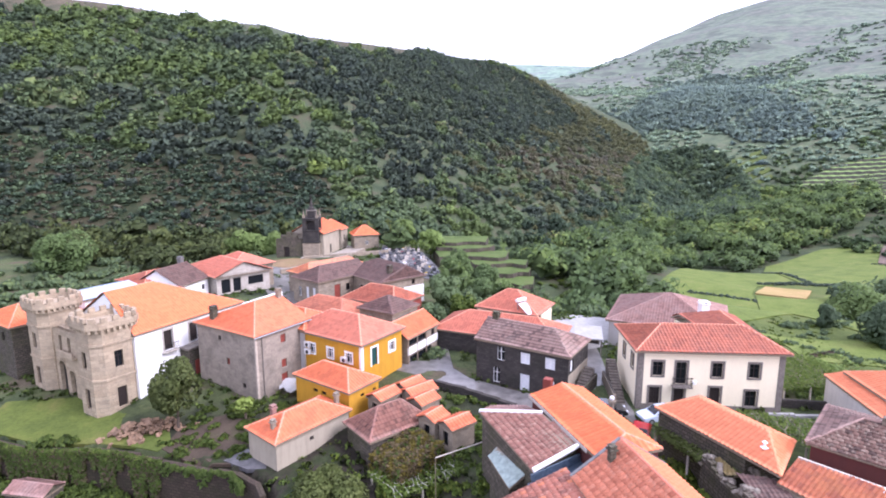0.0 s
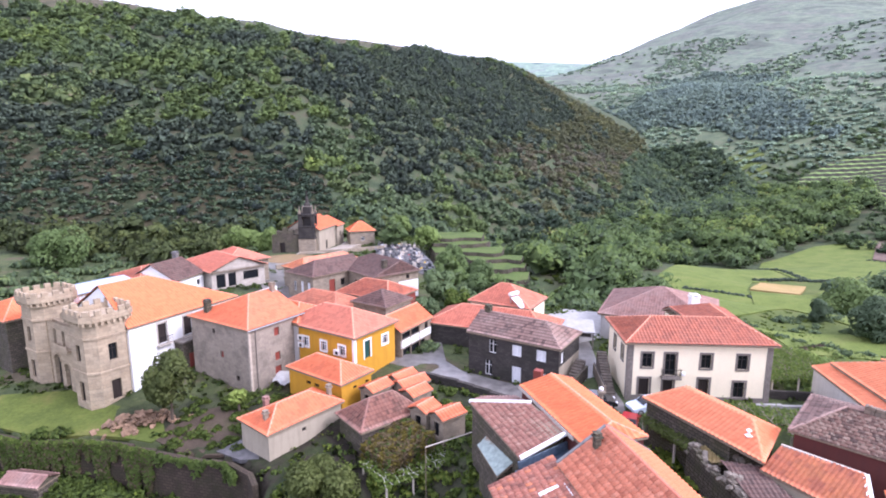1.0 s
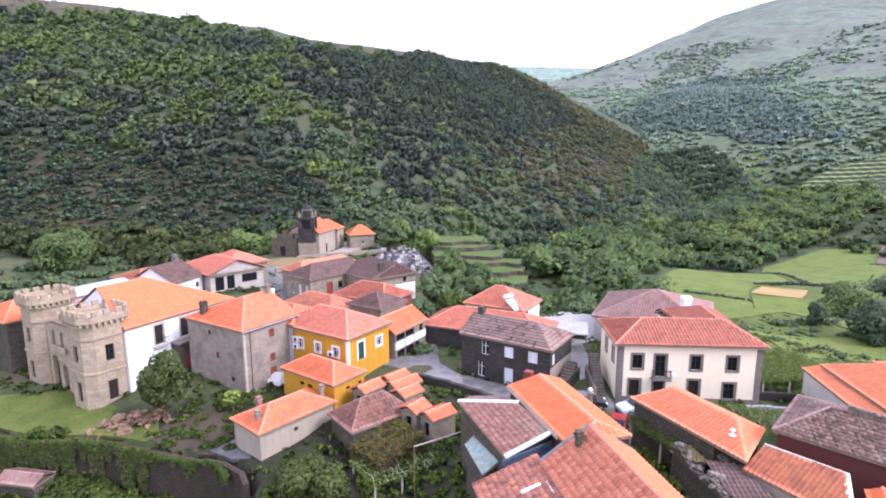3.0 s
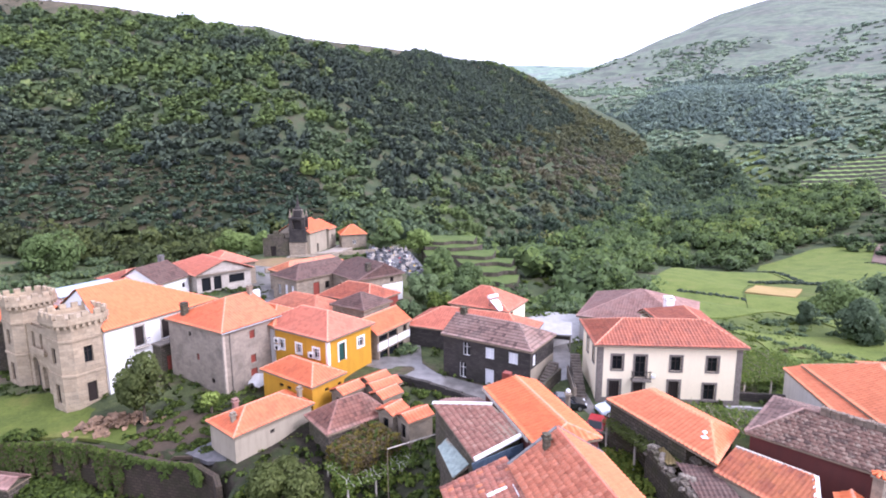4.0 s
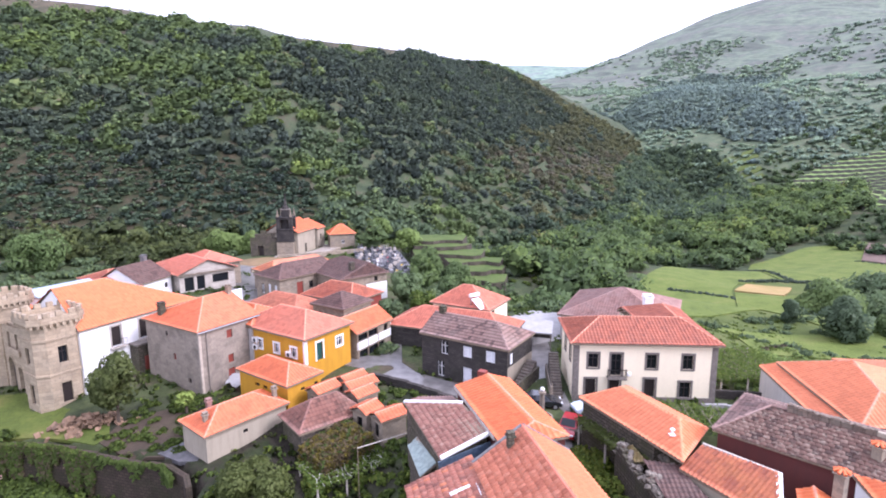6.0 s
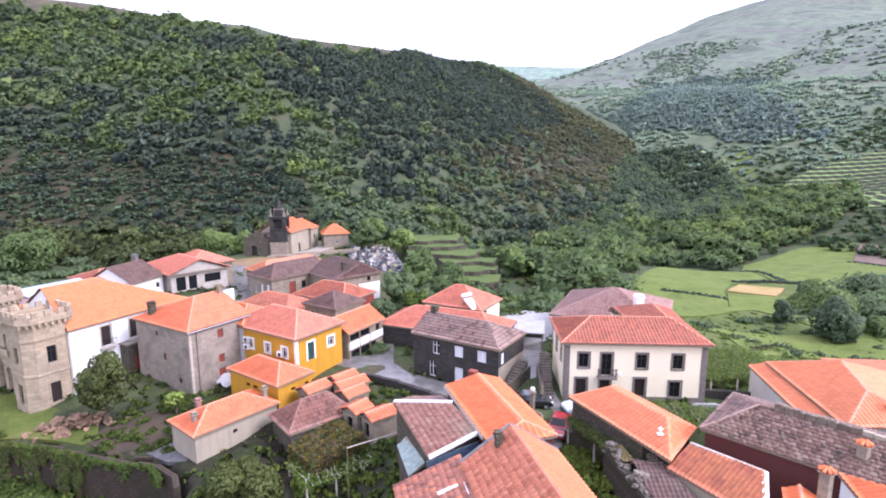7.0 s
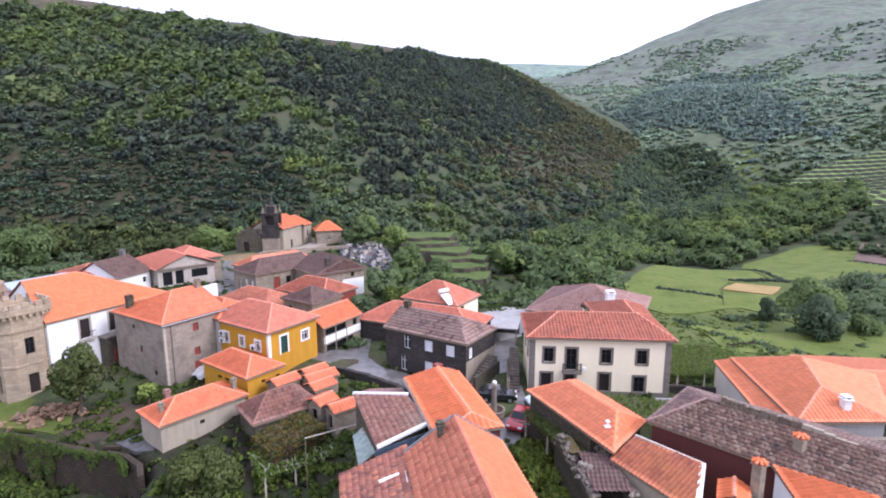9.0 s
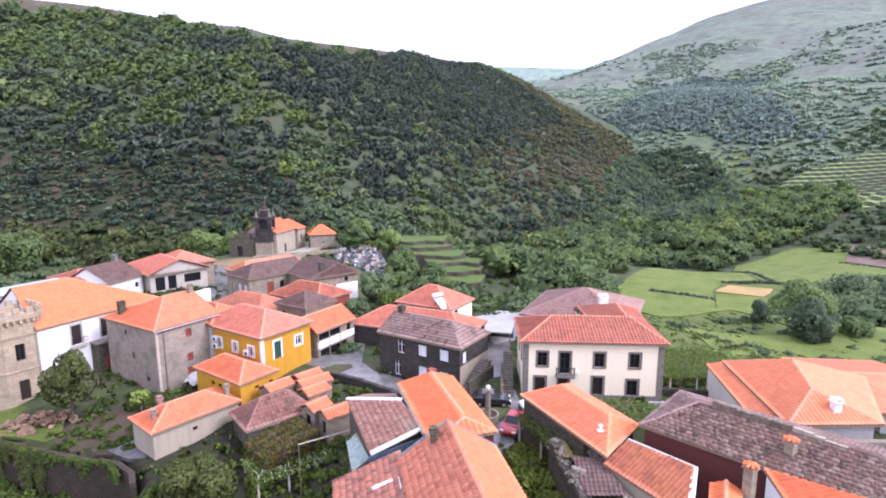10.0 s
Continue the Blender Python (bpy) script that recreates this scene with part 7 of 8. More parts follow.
tree("small olive tree in the pasture", 78.0, 91.5, gz(78.0, 91.5) - 1.6, 5.8, 2.9, M["leaf_bright"], 0.25, 2600, 0.3, 49, 1.1)
tree("green tree beside the meadow", 104, 128, gz(104, 128), 12, 6.5, M["leaf"], 0.6, 1500, 0.7, 44)
tree("green tree beside the meadow", 122, 150, gz(122, 150), 12, 6.5, M["leaf"], 0.5, 1500, 0.7, 45)
tree("green tree beside the meadow", 118, 138, gz(118, 138), 9, 5.0, M["leaf"], 0.65, 1200, 0.6, 46)


def shrubs(name, label, spots, material, n, leaf, seed, tint=0.5, flat=0.7):
    """Low bushes as one spread of leaf clumps."""
    rng = np.random.default_rng(seed)
    P, N = [], []
    for x, y, r in spots:
        p, d = crown_points(int(n * r * r) + 12, rng, 8, 0.45)
        P.append(p * np.array([r, r, r * flat]) + np.array([x, y, gz(x, y) + r * flat * 0.35]))
        N.append(d)
    me = leaf_mesh(name, np.concatenate(P), np.concatenate(N), leaf, material, tint, seed)
    tv = np.repeat(np.clip(rng.normal(tint, 0.15, sum(len(p) for p in P)), 0, 0.95), 4)
    me.attributes["tint"].data.foreach_set("value", tv.astype(np.float32))
    return tagged(new(name, me), label, "shrubs", "", "stuff")


def strew(n, x0, x1, y0, y1, r0, r1, seed, test=None):
    rng = np.random.default_rng(seed)
    out = []
    while len(out) < n:
        x, y = rng.uniform(x0, x1), rng.uniform(y0, y1)
        if test is None or test(x, y):
            out.append((x, y, rng.uniform(r0, r1)))
    return out


shrubs("bramble", "dark green brambles on the bank below the lawn", strew(260, -64, -24, 34, 50, 0.6, 1.6, 51, lambda x, y: y < np.interp(x, [-64, -52, -40, -33, -27, -24], [50.8, 49.4, 47.0, 45.8, 42.5, 40.5])), M["leaf_lush"], 90, 0.28, 61, 0.45)
shrubs("bramble", "bright green bushes at the foot of the bank", strew(26, -40, -22, 33, 40, 0.8, 1.8, 52), M["leaf_bright"], 140, 0.26, 62, 0.6)
def along(line, n, r0, r1, spread, seed):
    """Clump places strung along a plan line."""
    rng = np.random.default_rng(seed)
    xs, ys = zip(*line)
    out = []
    for k in range(n):
        t = rng.uniform(0, len(line) - 1)
        i_ = min(int(t), len(line) - 2)
        f = t - i_
        out.append((xs[i_] + (xs[i_ + 1] - xs[i_]) * f + rng.normal(0, spread), ys[i_] + (ys[i_ + 1] - ys[i_]) * f - abs(rng.normal(0, spread)), rng.uniform(r0, r1)))
    return out


def ivy(name, label, line, drop, n, material, seed, tint=0.4):
    """Leaves hanging down the face of a wall."""
    rng = np.random.default_rng(seed)
    P = []
    for k in range(n):
        t = rng.uniform(0, len(line) - 1)
        i_ = min(int(t), len(line) - 2)
        f = t - i_
        (ax, ay), (bx, by) = line[i_], line[i_ + 1]
        L = math.hypot(bx - ax, by - ay)
        nx, ny = (by - ay) / L, -(bx - ax) / L
        hang = abs(math.sin(t * 7.3) + 0.6 * math.sin(t * 19.0)) * drop
        out_ = 1.12 + rng.uniform(0, 0.22)
        x, y = ax + (bx - ax) * f, ay + (by - ay) * f
        P.append((x + nx * out_, y + ny * out_, gz(x, y) + 0.3 - rng.random() ** 1.3 * hang))
    nr = np.tile([0.0, -0.8, 0.6], (n, 1))
    me = leaf_mesh(name, P, nr, 0.24, material, tint, seed)
    return tagged(new(name, me), label, "ivy", "", "stuff")


LAWN_EDGE = [(-58, 51.0), (-52, 49.6), (-47, 48.0), (-40, 47.2), (-33, 46.0)]
ivy("ivy", "green ivy and brambles hanging over the lawn wall", LAWN_EDGE, 5.2, 12000, M["leaf_lush"], 141, 0.5)
ivy("ivy", "dry brown creeper and dead stems on the lawn wall", LAWN_EDGE, 6.0, 5200, M["leaf_dry"], 147, 0.3)
ivy("ivy", "grass and weeds along the top of the lawn wall", LAWN_EDGE, 0.7, 2600, M["leaf_vine"], 148, 0.6)
ivy("ivy", "weeds hanging over the garden wall", [(-33, 46.0), (-24.8, 43.9), (-23.2, 42.5)], 1.2, 900, M["leaf_lush"], 142, 0.5)
shrubs("bramble", "tangled brambles at the foot of the lawn wall", along([(x, y - 2.2) for x, y in LAWN_EDGE], 100, 0.8, 1.7, 0.9, 143), M["leaf_lush"], 130, 0.22, 144, 0.5)
shrubs("garden_weeds", "weeds and vegetables in the garden", strew(120, -34, -22, 45.2, 55, 0.3, 0.9, 53), M["leaf_lush"], 220, 0.15, 63, 0.6, 0.5)
shrubs("garden_weeds", "low weeds round the huts", strew(90, -14, 0, 38, 55, 0.3, 0.9, 54, lambda x, y: not (-14 < x < -5.5 and 40 < y < 47)), M["leaf_vine"], 220, 0.17, 64, 0.45, 0.6)
shrubs("lane_weeds", "green weeds beside the lane", strew(190, 9.4, 14.0, 29, 43, 0.35, 1.0, 55), M["leaf_vine"], 130, 0.18, 65, 0.8, 0.5)
shrubs("lane_weeds", "tall yellow-green bushes between the lane walls", strew(46, 10.4, 13.4, 32, 42, 0.7, 1.3, 57), M["leaf_vine"], 260, 0.18, 67, 0.85, 1.0)
shrubs("rank_weeds", "lush weeds and young shoots below the old shed", strew(170, -14, -2, 32, 41.2, 0.3, 0.7, 155, lambda x, y: y < 40.6 - 0.98 * (x + 10.35) if x < -10.35 else y < 40.2 + 0.98 * (x + 10.35)), M["leaf_vine"], 220, 0.18, 165, 0.72, 0.8)
shrubs("rank_weeds", "bright green bushes below the garden wall", strew(60, -34, -18, 31, 42, 0.6, 1.3, 156, lambda x, y: y < 42.5 + (-24.8 - x) * 0.2 - 1.0), M["leaf_vine"], 200, 0.2, 166, 0.7, 0.8)
rng = np.random.default_rng(77)
mu, mv_ = rng.uniform(0, 1.16, 3600), rng.uniform(-0.16, 1, 3600)
hang = (np.maximum(mu - 1, 0) + np.maximum(-mv_, 0)) * 9.0
mu, mv_ = np.minimum(mu, 1.0 + 0.06 * rng.random(3600)), np.maximum(mv_, -0.06 * rng.random(3600))
mp_ = np.stack([-13.3 + 2.95 * mu + 3.6 * mv_, 43.5 - 2.9 * mu + 3.2 * mv_, 1.12 + 1.0 * mv_ - hang + rng.random(3600) * 0.3], 1)
clump = np.sin(mu * 19 + 3 * np.sin(mv_ * 9)) + np.sin(mv_ * 23 + 2 * np.sin(mu * 11)) + rng.normal(0, 0.6, 3600)
for lab, mk, size, sel in (("olive and yellow moss tufts on the old shed roof", "leaf_moss", 0.17, clump > 0.35),
                           ("dry brown creeper stems over the old shed roof", "leaf_dry", 0.21, (clump < 0.35) & (clump > -0.75)),
                           ("green creeper leaves on the old shed roof", "leaf_lush", 0.19, clump < -1.25)):
    me = leaf_mesh("roof_creeper", mp_[sel], np.tile([0.0, 0.0, 1.0], (int(sel.sum()), 1)), size, M[mk], 0.5, 78)
    tagged(new("roof_creeper", me), lab, "creeper", "", "stuff")
rail = thing("pipe_rail", "thin white pipe rail on posts above the vine arbour", "rail")
bm = bmesh.new()
add_tube(bm, (-7.3, 39.7, 3.3), (-3.2, 42.3, 3.3), 0.05)
part("pipe", bm, M["trim_light"], rail)
for k in range(2):
    t = k
    part("post", box(-0.025, -0.025, -1.5, 0.025, 0.025, 3.25, pose(-7.3 + 4.1 * t, 39.7 + 2.6 * t, 0)), M["old_wood"], rail)
shrubs("vine_rows", "green vines on the slope beside the cream house", strew(170, 29, 48, 54, 72, 0.5, 1.2, 56), M["leaf_bright"], 130, 0.24, 66, 0.65, 0.5)
shrubs("bank_shrubs", "shrubs on the slope behind the houses", strew(130, -4, 30, 80, 112, 0.7, 2.0, 57, lambda x, y: not (6 < x < 30 and y < 84)), M["leaf"], 60, 0.36, 67, 0.6)
shrubs("bank_shrubs", "shrubs round the lower village", strew(120, -9, 2, 62, 100, 0.5, 1.4, 58, lambda x, y: not (-8 < x < 12 and 62 < y < 82)), M["leaf"], 90, 0.28, 68, 0.65)
shrubs("bank_shrubs", "bushes behind the upper village", strew(170, -110, -25, 92, 150, 0.9, 2.6, 59, lambda x, y: not (-58 < x < -24 and y < 152)), M["leaf"], 40, 0.5, 69, 0.6)
shrubs("hedge", "dark hedge along the meadow edge", [(112 + i * 1.6, 203 - abs(i - 8) * 0.3, 1.6) for i in range(18)] + [(76 + i * 1.5, 180 - i * 1.2, 1.3) for i in range(11)] + [(133 + i * 0.2, 205 + i * 3.0, 1.6) for i in range(12)], M["leaf_dark"], 30, 0.5, 70, 0.4)
shrubs("hedge", "dark scrub along the ploughed plot", [(186.5 + 0.2 * i, 241 - 3.2 * i, 1.1) for i in range(13)], M["leaf_dark"], 30, 0.5, 73, 0.4)
shrubs("bank_shrubs", "bushes and rank growth across the lower pasture", strew(110, 44, 112, 66, 108, 0.5, 1.6, 161, lambda x, y: math.sin(x * 0.21 + y * 0.13) + math.sin(y * 0.31 - x * 0.05) > 0.1), M["leaf"], 40, 0.34, 171, 0.5)
shrubs("bank_shrubs", "green tufts and weeds across the lower pasture", strew(260, 40, 118, 62, 112, 0.3, 0.9, 162, lambda x, y: math.sin(x * 0.21 + y * 0.13) + math.sin(y * 0.31 - x * 0.05) > -0.5), M["leaf_lush"], 40, 0.3, 172, 0.7, 0.5)
shrubs("hedge", "dark bank of earth and brambles across the pasture", [(44 + i * 1.05, 71.5 + 0.12 * i + 5.2 * math.sin(i * 0.11), 0.75) for i in range(34)], M["leaf_dry"], 70, 0.24, 74, 0.15)
shrubs("hedge", "hedge and bushes below the meadow", strew(8, 50, 120, 84, 112, 0.8, 1.8, 60), M["leaf"], 40, 0.45, 71, 0.55)


# vine arbours
def arbour(label, pts_n, x0, y0, a, w, d, h, seed, leaves, material, stem=None):
    A = thing("vine_arbour", label, "vine arbour", pose(x0, y0, gz(x0, y0), 0, 0, a))
    rng = np.random.default_rng(seed)
    nx, ny = max(2, int(w / 2.4) + 1), max(2, int(d / 2.4) + 1)
    for i in range(nx):
        for j in range(ny):
            part("post", box(i * w / (nx - 1) - 0.07, j * d / (ny - 1) - 0.07, -1.5, i * w / (nx - 1) + 0.07, j * d / (ny - 1) + 0.07, h, None, 0.01), M["trim_light"], A)
    for i in range(int(w / 0.6)):
        bm = bmesh.new()
        px_, py_, pz = i * 0.6, 0.0, h
        while py_ < d:
            qx, qy, qz = px_ + rng.normal(0, 0.16), py_ + rng.uniform(0.3, 0.7), h + rng.normal(0.02, 0.08)
            add_tube(bm, (px_, py_, pz), (qx, qy, qz), 0.035, 0.03, 5)
            if rng.random() < 0.5:
                add_tube(bm, (qx, qy, qz), (qx + rng.normal(0, 0.5), qy + rng.normal(0, 0.3), qz + rng.uniform(0, 0.4)), 0.022, 0.008, 4)
            px_, py_, pz = qx, qy, qz
        part("vine", bm, stem or M["twig"], A)
    p = np.stack([rng.uniform(-0.3, w + 0.3, leaves), rng.uniform(-0.3, d + 0.3, leaves), h + rng.normal(0.05, 0.16, leaves)], 1)
    n_ = np.tile([0.0, 0.0, 1.0], (leaves, 1))
    part_mesh("vine_leaves", leaf_mesh("vine_leaves", p, n_, 0.15, material, 0.55, seed), A)
    return A


arbour("bare vine arbour with pale twisted stems and young leaves", 0, -10.4, 38.6, 36, 7.5, 4.2, 2.5, 81, 2200, M["leaf_vine"], plain_mat("lichen_grey_vine_stems", (0.42, 0.42, 0.34), 0.9, 0, 0.3, 9.0))
arbour("leafy vine arbour beside the lane", 0, 11.2, 42.6, -68, 7.0, 3.4, 3.0, 82, 5200, M["leaf_olive"])
arbour("young vines on a low trellis beside the cream house", 0, 29.0, 54.0, 10, 9.5, 8.0, 1.6, 83, 6500, M["leaf_vine"])
arbour("brown vines in front of the cream house", 0, 17.6, 44.2, -18, 9.5, 4.6, 1.9, 84, 2600, M["leaf_vine"])

house("tiny shed with worn pink tile roof below the lawn", (-47.2, 43.6), -8, 4.4, 2.4, -3.2, -5.0, 0.55, M["tile_slope_old"], M["rubble"], (0.0, 0.0), 0.15, name="shed", category="shed")

# white sheet leaning by the garden door
def sheet_grid(n=8):
    bm = bmesh.new()
    rows_ = [[bm.verts.new((i * 0.26, j * 0.17, 0.55 + 0.5 * j / n + 0.22 * math.sin(i / n * math.pi) + 0.03 * math.sin(i * 1.9 + j))) for i in range(n + 1)] for j in range(n + 1)]
    for j in range(n):
        for i in range(n):
            bm.faces.new((rows_[j][i], rows_[j][i + 1], rows_[j + 1][i + 1], rows_[j + 1][i]))
    bmesh.ops.solidify(bm, geom=bm.faces[:], thickness=0.02)
    return bm


awning = thing("awning", "small white sagging sheet awning on thin posts", "awning", pose(-26.1, 57.6, gz(-25.2, 58.3) - 0.1, 0, 0, 15))
part("sheet", sheet_grid(), M["white"], awning)
for px_, py_, pz_ in ((0.02, 0.02, 0.56), (2.02, 0.02, 0.56), (0.02, 1.3, 1.05), (2.02, 1.3, 1.05)):
    part("post", box(px_, py_, -0.4, px_ + 0.05, py_ + 0.05, pz_), M["old_wood"], awning)

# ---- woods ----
# haze is put into these leaf colours: paler and bluer than the foliage
M["leaf_far"] = leaf_mat("haze_tinted_mountain_scrub", (0.300, 0.385, 0.305), (0.320, 0.405, 0.320), 0.8, 0.5)
M["leaf_far_dark"] = leaf_mat("haze_tinted_far_trees", (0.235, 0.300, 0.285), (0.245, 0.310, 0.292), 0.8, 0.5)


def jittered(step, box_, seed, test):
    """Plan points on a shaken grid, kept where the test holds."""
    rng = np.random.default_rng(seed)
    X, Y = np.meshgrid(np.arange(box_[0], box_[1], step), np.arange(box_[2], box_[3], step))
    x = (X + rng.uniform(-0.8, 0.8, X.shape) * step).ravel()
    y = (Y + rng.uniform(-0.8, 0.8, Y.shape) * step).ravel()
    ok = test(x, y)
    return x[ok], y[ok], rng


def vn(x, y, s, seed):
    """Smooth random patches of about the size s, from -1 to 1."""
    tab = np.random.default_rng(seed).uniform(-1, 1, (64, 64))
    out, amp = 0.0, 1.0
    for o in range(3):
        u, v = x / s * 2 ** o + 100.3, y / s * 2 ** o + 100.7
        i, j = np.floor(u).astype(int), np.floor(v).astype(int)
        f, g = u - i, v - j
        f, g = f * f * (3 - 2 * f), g * g * (3 - 2 * g)
        out = out + amp * ((tab[i % 64, j % 64] * (1 - f) + tab[(i + 1) % 64, j % 64] * f) * (1 - g) + (tab[i % 64, (j + 1) % 64] * (1 - f) + tab[(i + 1) % 64, (j + 1) % 64] * f) * g)
        amp *= 0.55
    return out


def facing(x, y):
    """The wooded hill, without the slopes that lie behind its crest."""
    d = foot_distance(x, y)
    az = np.degrees(np.arctan2(x, y))
    back = np.interp(az, [-50, -30, -14, -4, 4, 10, 16, 26], [270, 262, 245, 320, 360, 330, 300, 240])
    return (d > -12) & (d < back) & (az > -47) & (az < 27) & (mountain_z(x, y) < ground_z(x, y) - 1.0), d, az, back


def bald(d, az):
    """The heath along the crest, with no trees."""
    return (az < -5) & (d > np.interp(az, [-45, -30, -26, -21, -18, -14, -9, -4], [242, 239, 229, 209, 203, 228, 236, 242]) - 26 + 9 * np.sin(az * 2.1))


def wood(name, step, box_, seed, test, material, label, rad, quads, size, tints, hf=(0.9, 1.25), sink=0.25, conifer=0.0, heart=0.72, spread=0.12):
    x, y, rng = jittered(step, box_, seed, test)
    z = ground_z(x, y)
    r = rng.uniform(rad[0], rad[1], len(x)) * np.exp(rng.normal(0, 0.16, len(x))) * (1 + 0.16 * vn(x, y, 20.0, seed))
    patch = vn(x, y, 60.0, seed) * spread + vn(x, y, 16.0, seed + 1) * spread * 0.5
    t = np.clip(rng.normal(tints[0], tints[1], len(x)) + patch, 0, 0.95)
    h = rng.uniform(hf[0], hf[1], len(x))
    return grove(name, list(zip(x, y, z + r * h * (1 - sink) * 0.8, r, h, t)), material, label, "woodland", quads, size, seed, conifer=conifer, heart=heart)


def inside(poly, x, y):
    """Whether plan points lie in a polygon."""
    r = np.zeros(x.shape, bool)
    n = len(poly)
    for i in range(n):
        (ax, ay), (bx, by) = poly[i], poly[(i + 1) % n]
        r ^= ((ay > y) != (by > y)) & (x < (bx - ax) * (y - ay) / (by - ay + 1e-12) + ax)
    return r


PINES = [(-95, 340), (-80, 454), (-50, 540), (-7, 640), (42, 660), (100, 640), (125, 608), (92, 492), (46, 384), (6, 327), (-9, 275), (-26, 244), (-38, 239), (-49, 259), (-66, 273), (-87, 286)]
SHADED = [(-139, 231), (-128, 247), (-112, 259), (-96, 261), (-84, 249), (-81, 231), (-97, 221), (-115, 215), (-131, 218)]
FRESH = [[(-165, 298), (-151, 298), (-119, 279), (-99, 272), (-77, 274), (-63, 279), (-57, 268), (-79, 256), (-98, 256), (-123, 265), (-151, 282)],
         [(-77, 234), (-66, 248), (-49, 242), (-38, 205), (-46, 196), (-56, 221), (-71, 223)],
         [(-152, 241), (-148, 256), (-125, 266), (-118, 254), (-130, 244)], [(-262, 320), (-264, 347), (-222, 357), (-198, 323), (-214, 295), (-234, 296)]]
LEAFLESS = [(-3, 341), (28, 389), (79, 448), (161, 573), (240, 657), (258, 614), (258, 560), (214, 478), (136, 405), (61, 328), (10, 279), (-6, 276)]
TWIGS = [(33, 370), (63, 423), (122, 507), (206, 619), (264, 625), (278, 600), (261, 577), (217, 571), (98, 407), (52, 347), (29, 326)]
BUDDING = [(149, 560), (225, 650), (237, 610), (163, 467), (124, 434)]
HEATH = [(-420, 180), (-260, 232), (-183, 222), (-147, 219), (-113, 217), (-79, 227), (-60, 221), (-50, 195), (-98, 176), (-152, 160), (-300, 140)]


def within(poly, x, y, s=9.0, a=7.0):
    """Inside a plan outline whose edge is frayed."""
    return inside(poly, x + a * vn(x, y, s, 201), y + a * vn(x, y, s, 202))


def any_within(polys, x, y):
    r = np.zeros(x.shape, bool)
    for p in polys:
        r |= within(p, x, y)
    return r


def wooded(x, y):
    ok, d, az, back = facing(x, y)
    return ok & ~bald(d, az)


def heath(x, y):
    return within(HEATH, x, y) | ((vn(x, y, 38.0, 99) > 0.72) & (np.degrees(np.arctan2(x, y)) < -9))


def kind_of(x, y):
    """0 green, 1 fresh, 2 pine, 3 shaded green, 4 leafless, 5 olive buds, 6 open heath."""
    # fresh share rises uphill, lightening the upper wood as haze does
    k = np.where(vn(x, y, 30.0, 5) + 0.5 * vn(x, y, 9.0, 6) > np.interp(foot_distance(x, y), [20, 110, 190], [0.9, 0.42, 0.08]), 1, 0)
    k = np.where((k == 0) & (vn(x, y, 24.0, 15) > 0.45), 3, k)
    k = np.where(heath(x, y), 6, k)
    k = np.where(within(SHADED, x, y), 3, k)
    k = np.where(any_within(FRESH, x, y) & (vn(x, y, 7.0, 9) > -0.35), 1, k)
    pine = within(PINES, x, y, 22.0, 11.0)
    k = np.where(pine, np.where(vn(x, y, 10.0, 17) > 0.75, 0, 2), k)
    k = np.where((k < 2) & (np.degrees(np.arctan2(x, y)) > 7), 5, k)
    brown = within(LEAFLESS, x, y, 18.0, 12.0)
    k = np.where(brown, np.where(vn(x, y, 9.0, 18) > -0.1, np.where(vn(x, y, 7.0, 28) > 0.1, 5, 0), 3), k)
    k = np.where(within(TWIGS, x, y, 14.0, 12.0) & (vn(x, y, 8.0, 48) > -0.35), np.where(vn(x, y, 8.0, 49) > 0.3, 5, 4), k)
    k = np.where(brown & within(BUDDING, x, y, 18.0, 12.0), np.where(vn(x, y, 12.0, 19) > 0.2, 4, 5), k)
    return k


HILL = (-620, 420, 110, 700)


def stand(k, thin=-9.0):
    return lambda x, y: wooded(x, y) & (kind_of(x, y) == k) & (vn(x, y, 8.0, 41 + k) > thin)


bk = g_mesh.attributes.new("bracken", "FLOAT", "POINT")
bk.data.foreach_set("value", (heath(GX, GY) & (FD > -5)).astype(np.float32).ravel())
wood("hillside_wood", 4.1, HILL, 11, stand(0), M["leaf"], "dense mixed green woodland on the hillside", (2.5, 4.6), 30, 0.20, (0.64, 0.10), hf=(0.8, 1.1), sink=0.58, spread=0.16, heart=0.8)
wood("light_wood", 4.5, HILL, 14, stand(1), M["leaf_bright"], "fresh light green trees on the hillside", (2.8, 4.7), 34, 0.19, (0.46, 0.12), hf=(0.8, 1.1), sink=0.55, spread=0.12, heart=0.8)
wood("pine_wood", 4.2, HILL, 12, stand(2), M["leaf_dark"], "dark pine woodland on the upper hillside", (2.3, 3.9), 26, 0.215, (0.46, 0.12), hf=(0.9, 1.3), sink=0.45, conifer=0.45, spread=0.1, heart=0.78)
wood("shaded_wood", 4.2, HILL, 18, stand(3), M["leaf_dark"], "dark evergreen trees in a fold of the hillside", (2.5, 4.4), 30, 0.20, (0.54, 0.10), hf=(0.8, 1.1), sink=0.58, spread=0.1, heart=0.8)
wood("bare_wood", 4.6, HILL, 13, stand(4), M["leaf_brown"], "leafless brown trees among the green woods", (2.6, 4.6), 36, 0.18, (0.50, 0.10), hf=(0.8, 1.1), sink=0.55, spread=0.12, heart=0.78)
wood("budding_wood", 4.6, HILL, 19, stand(5), M["leaf_bud"], "olive trees in bud among the woods", (2.6, 4.6), 36, 0.18, (0.46, 0.12), hf=(0.8, 1.1), sink=0.55, spread=0.16, heart=0.78)
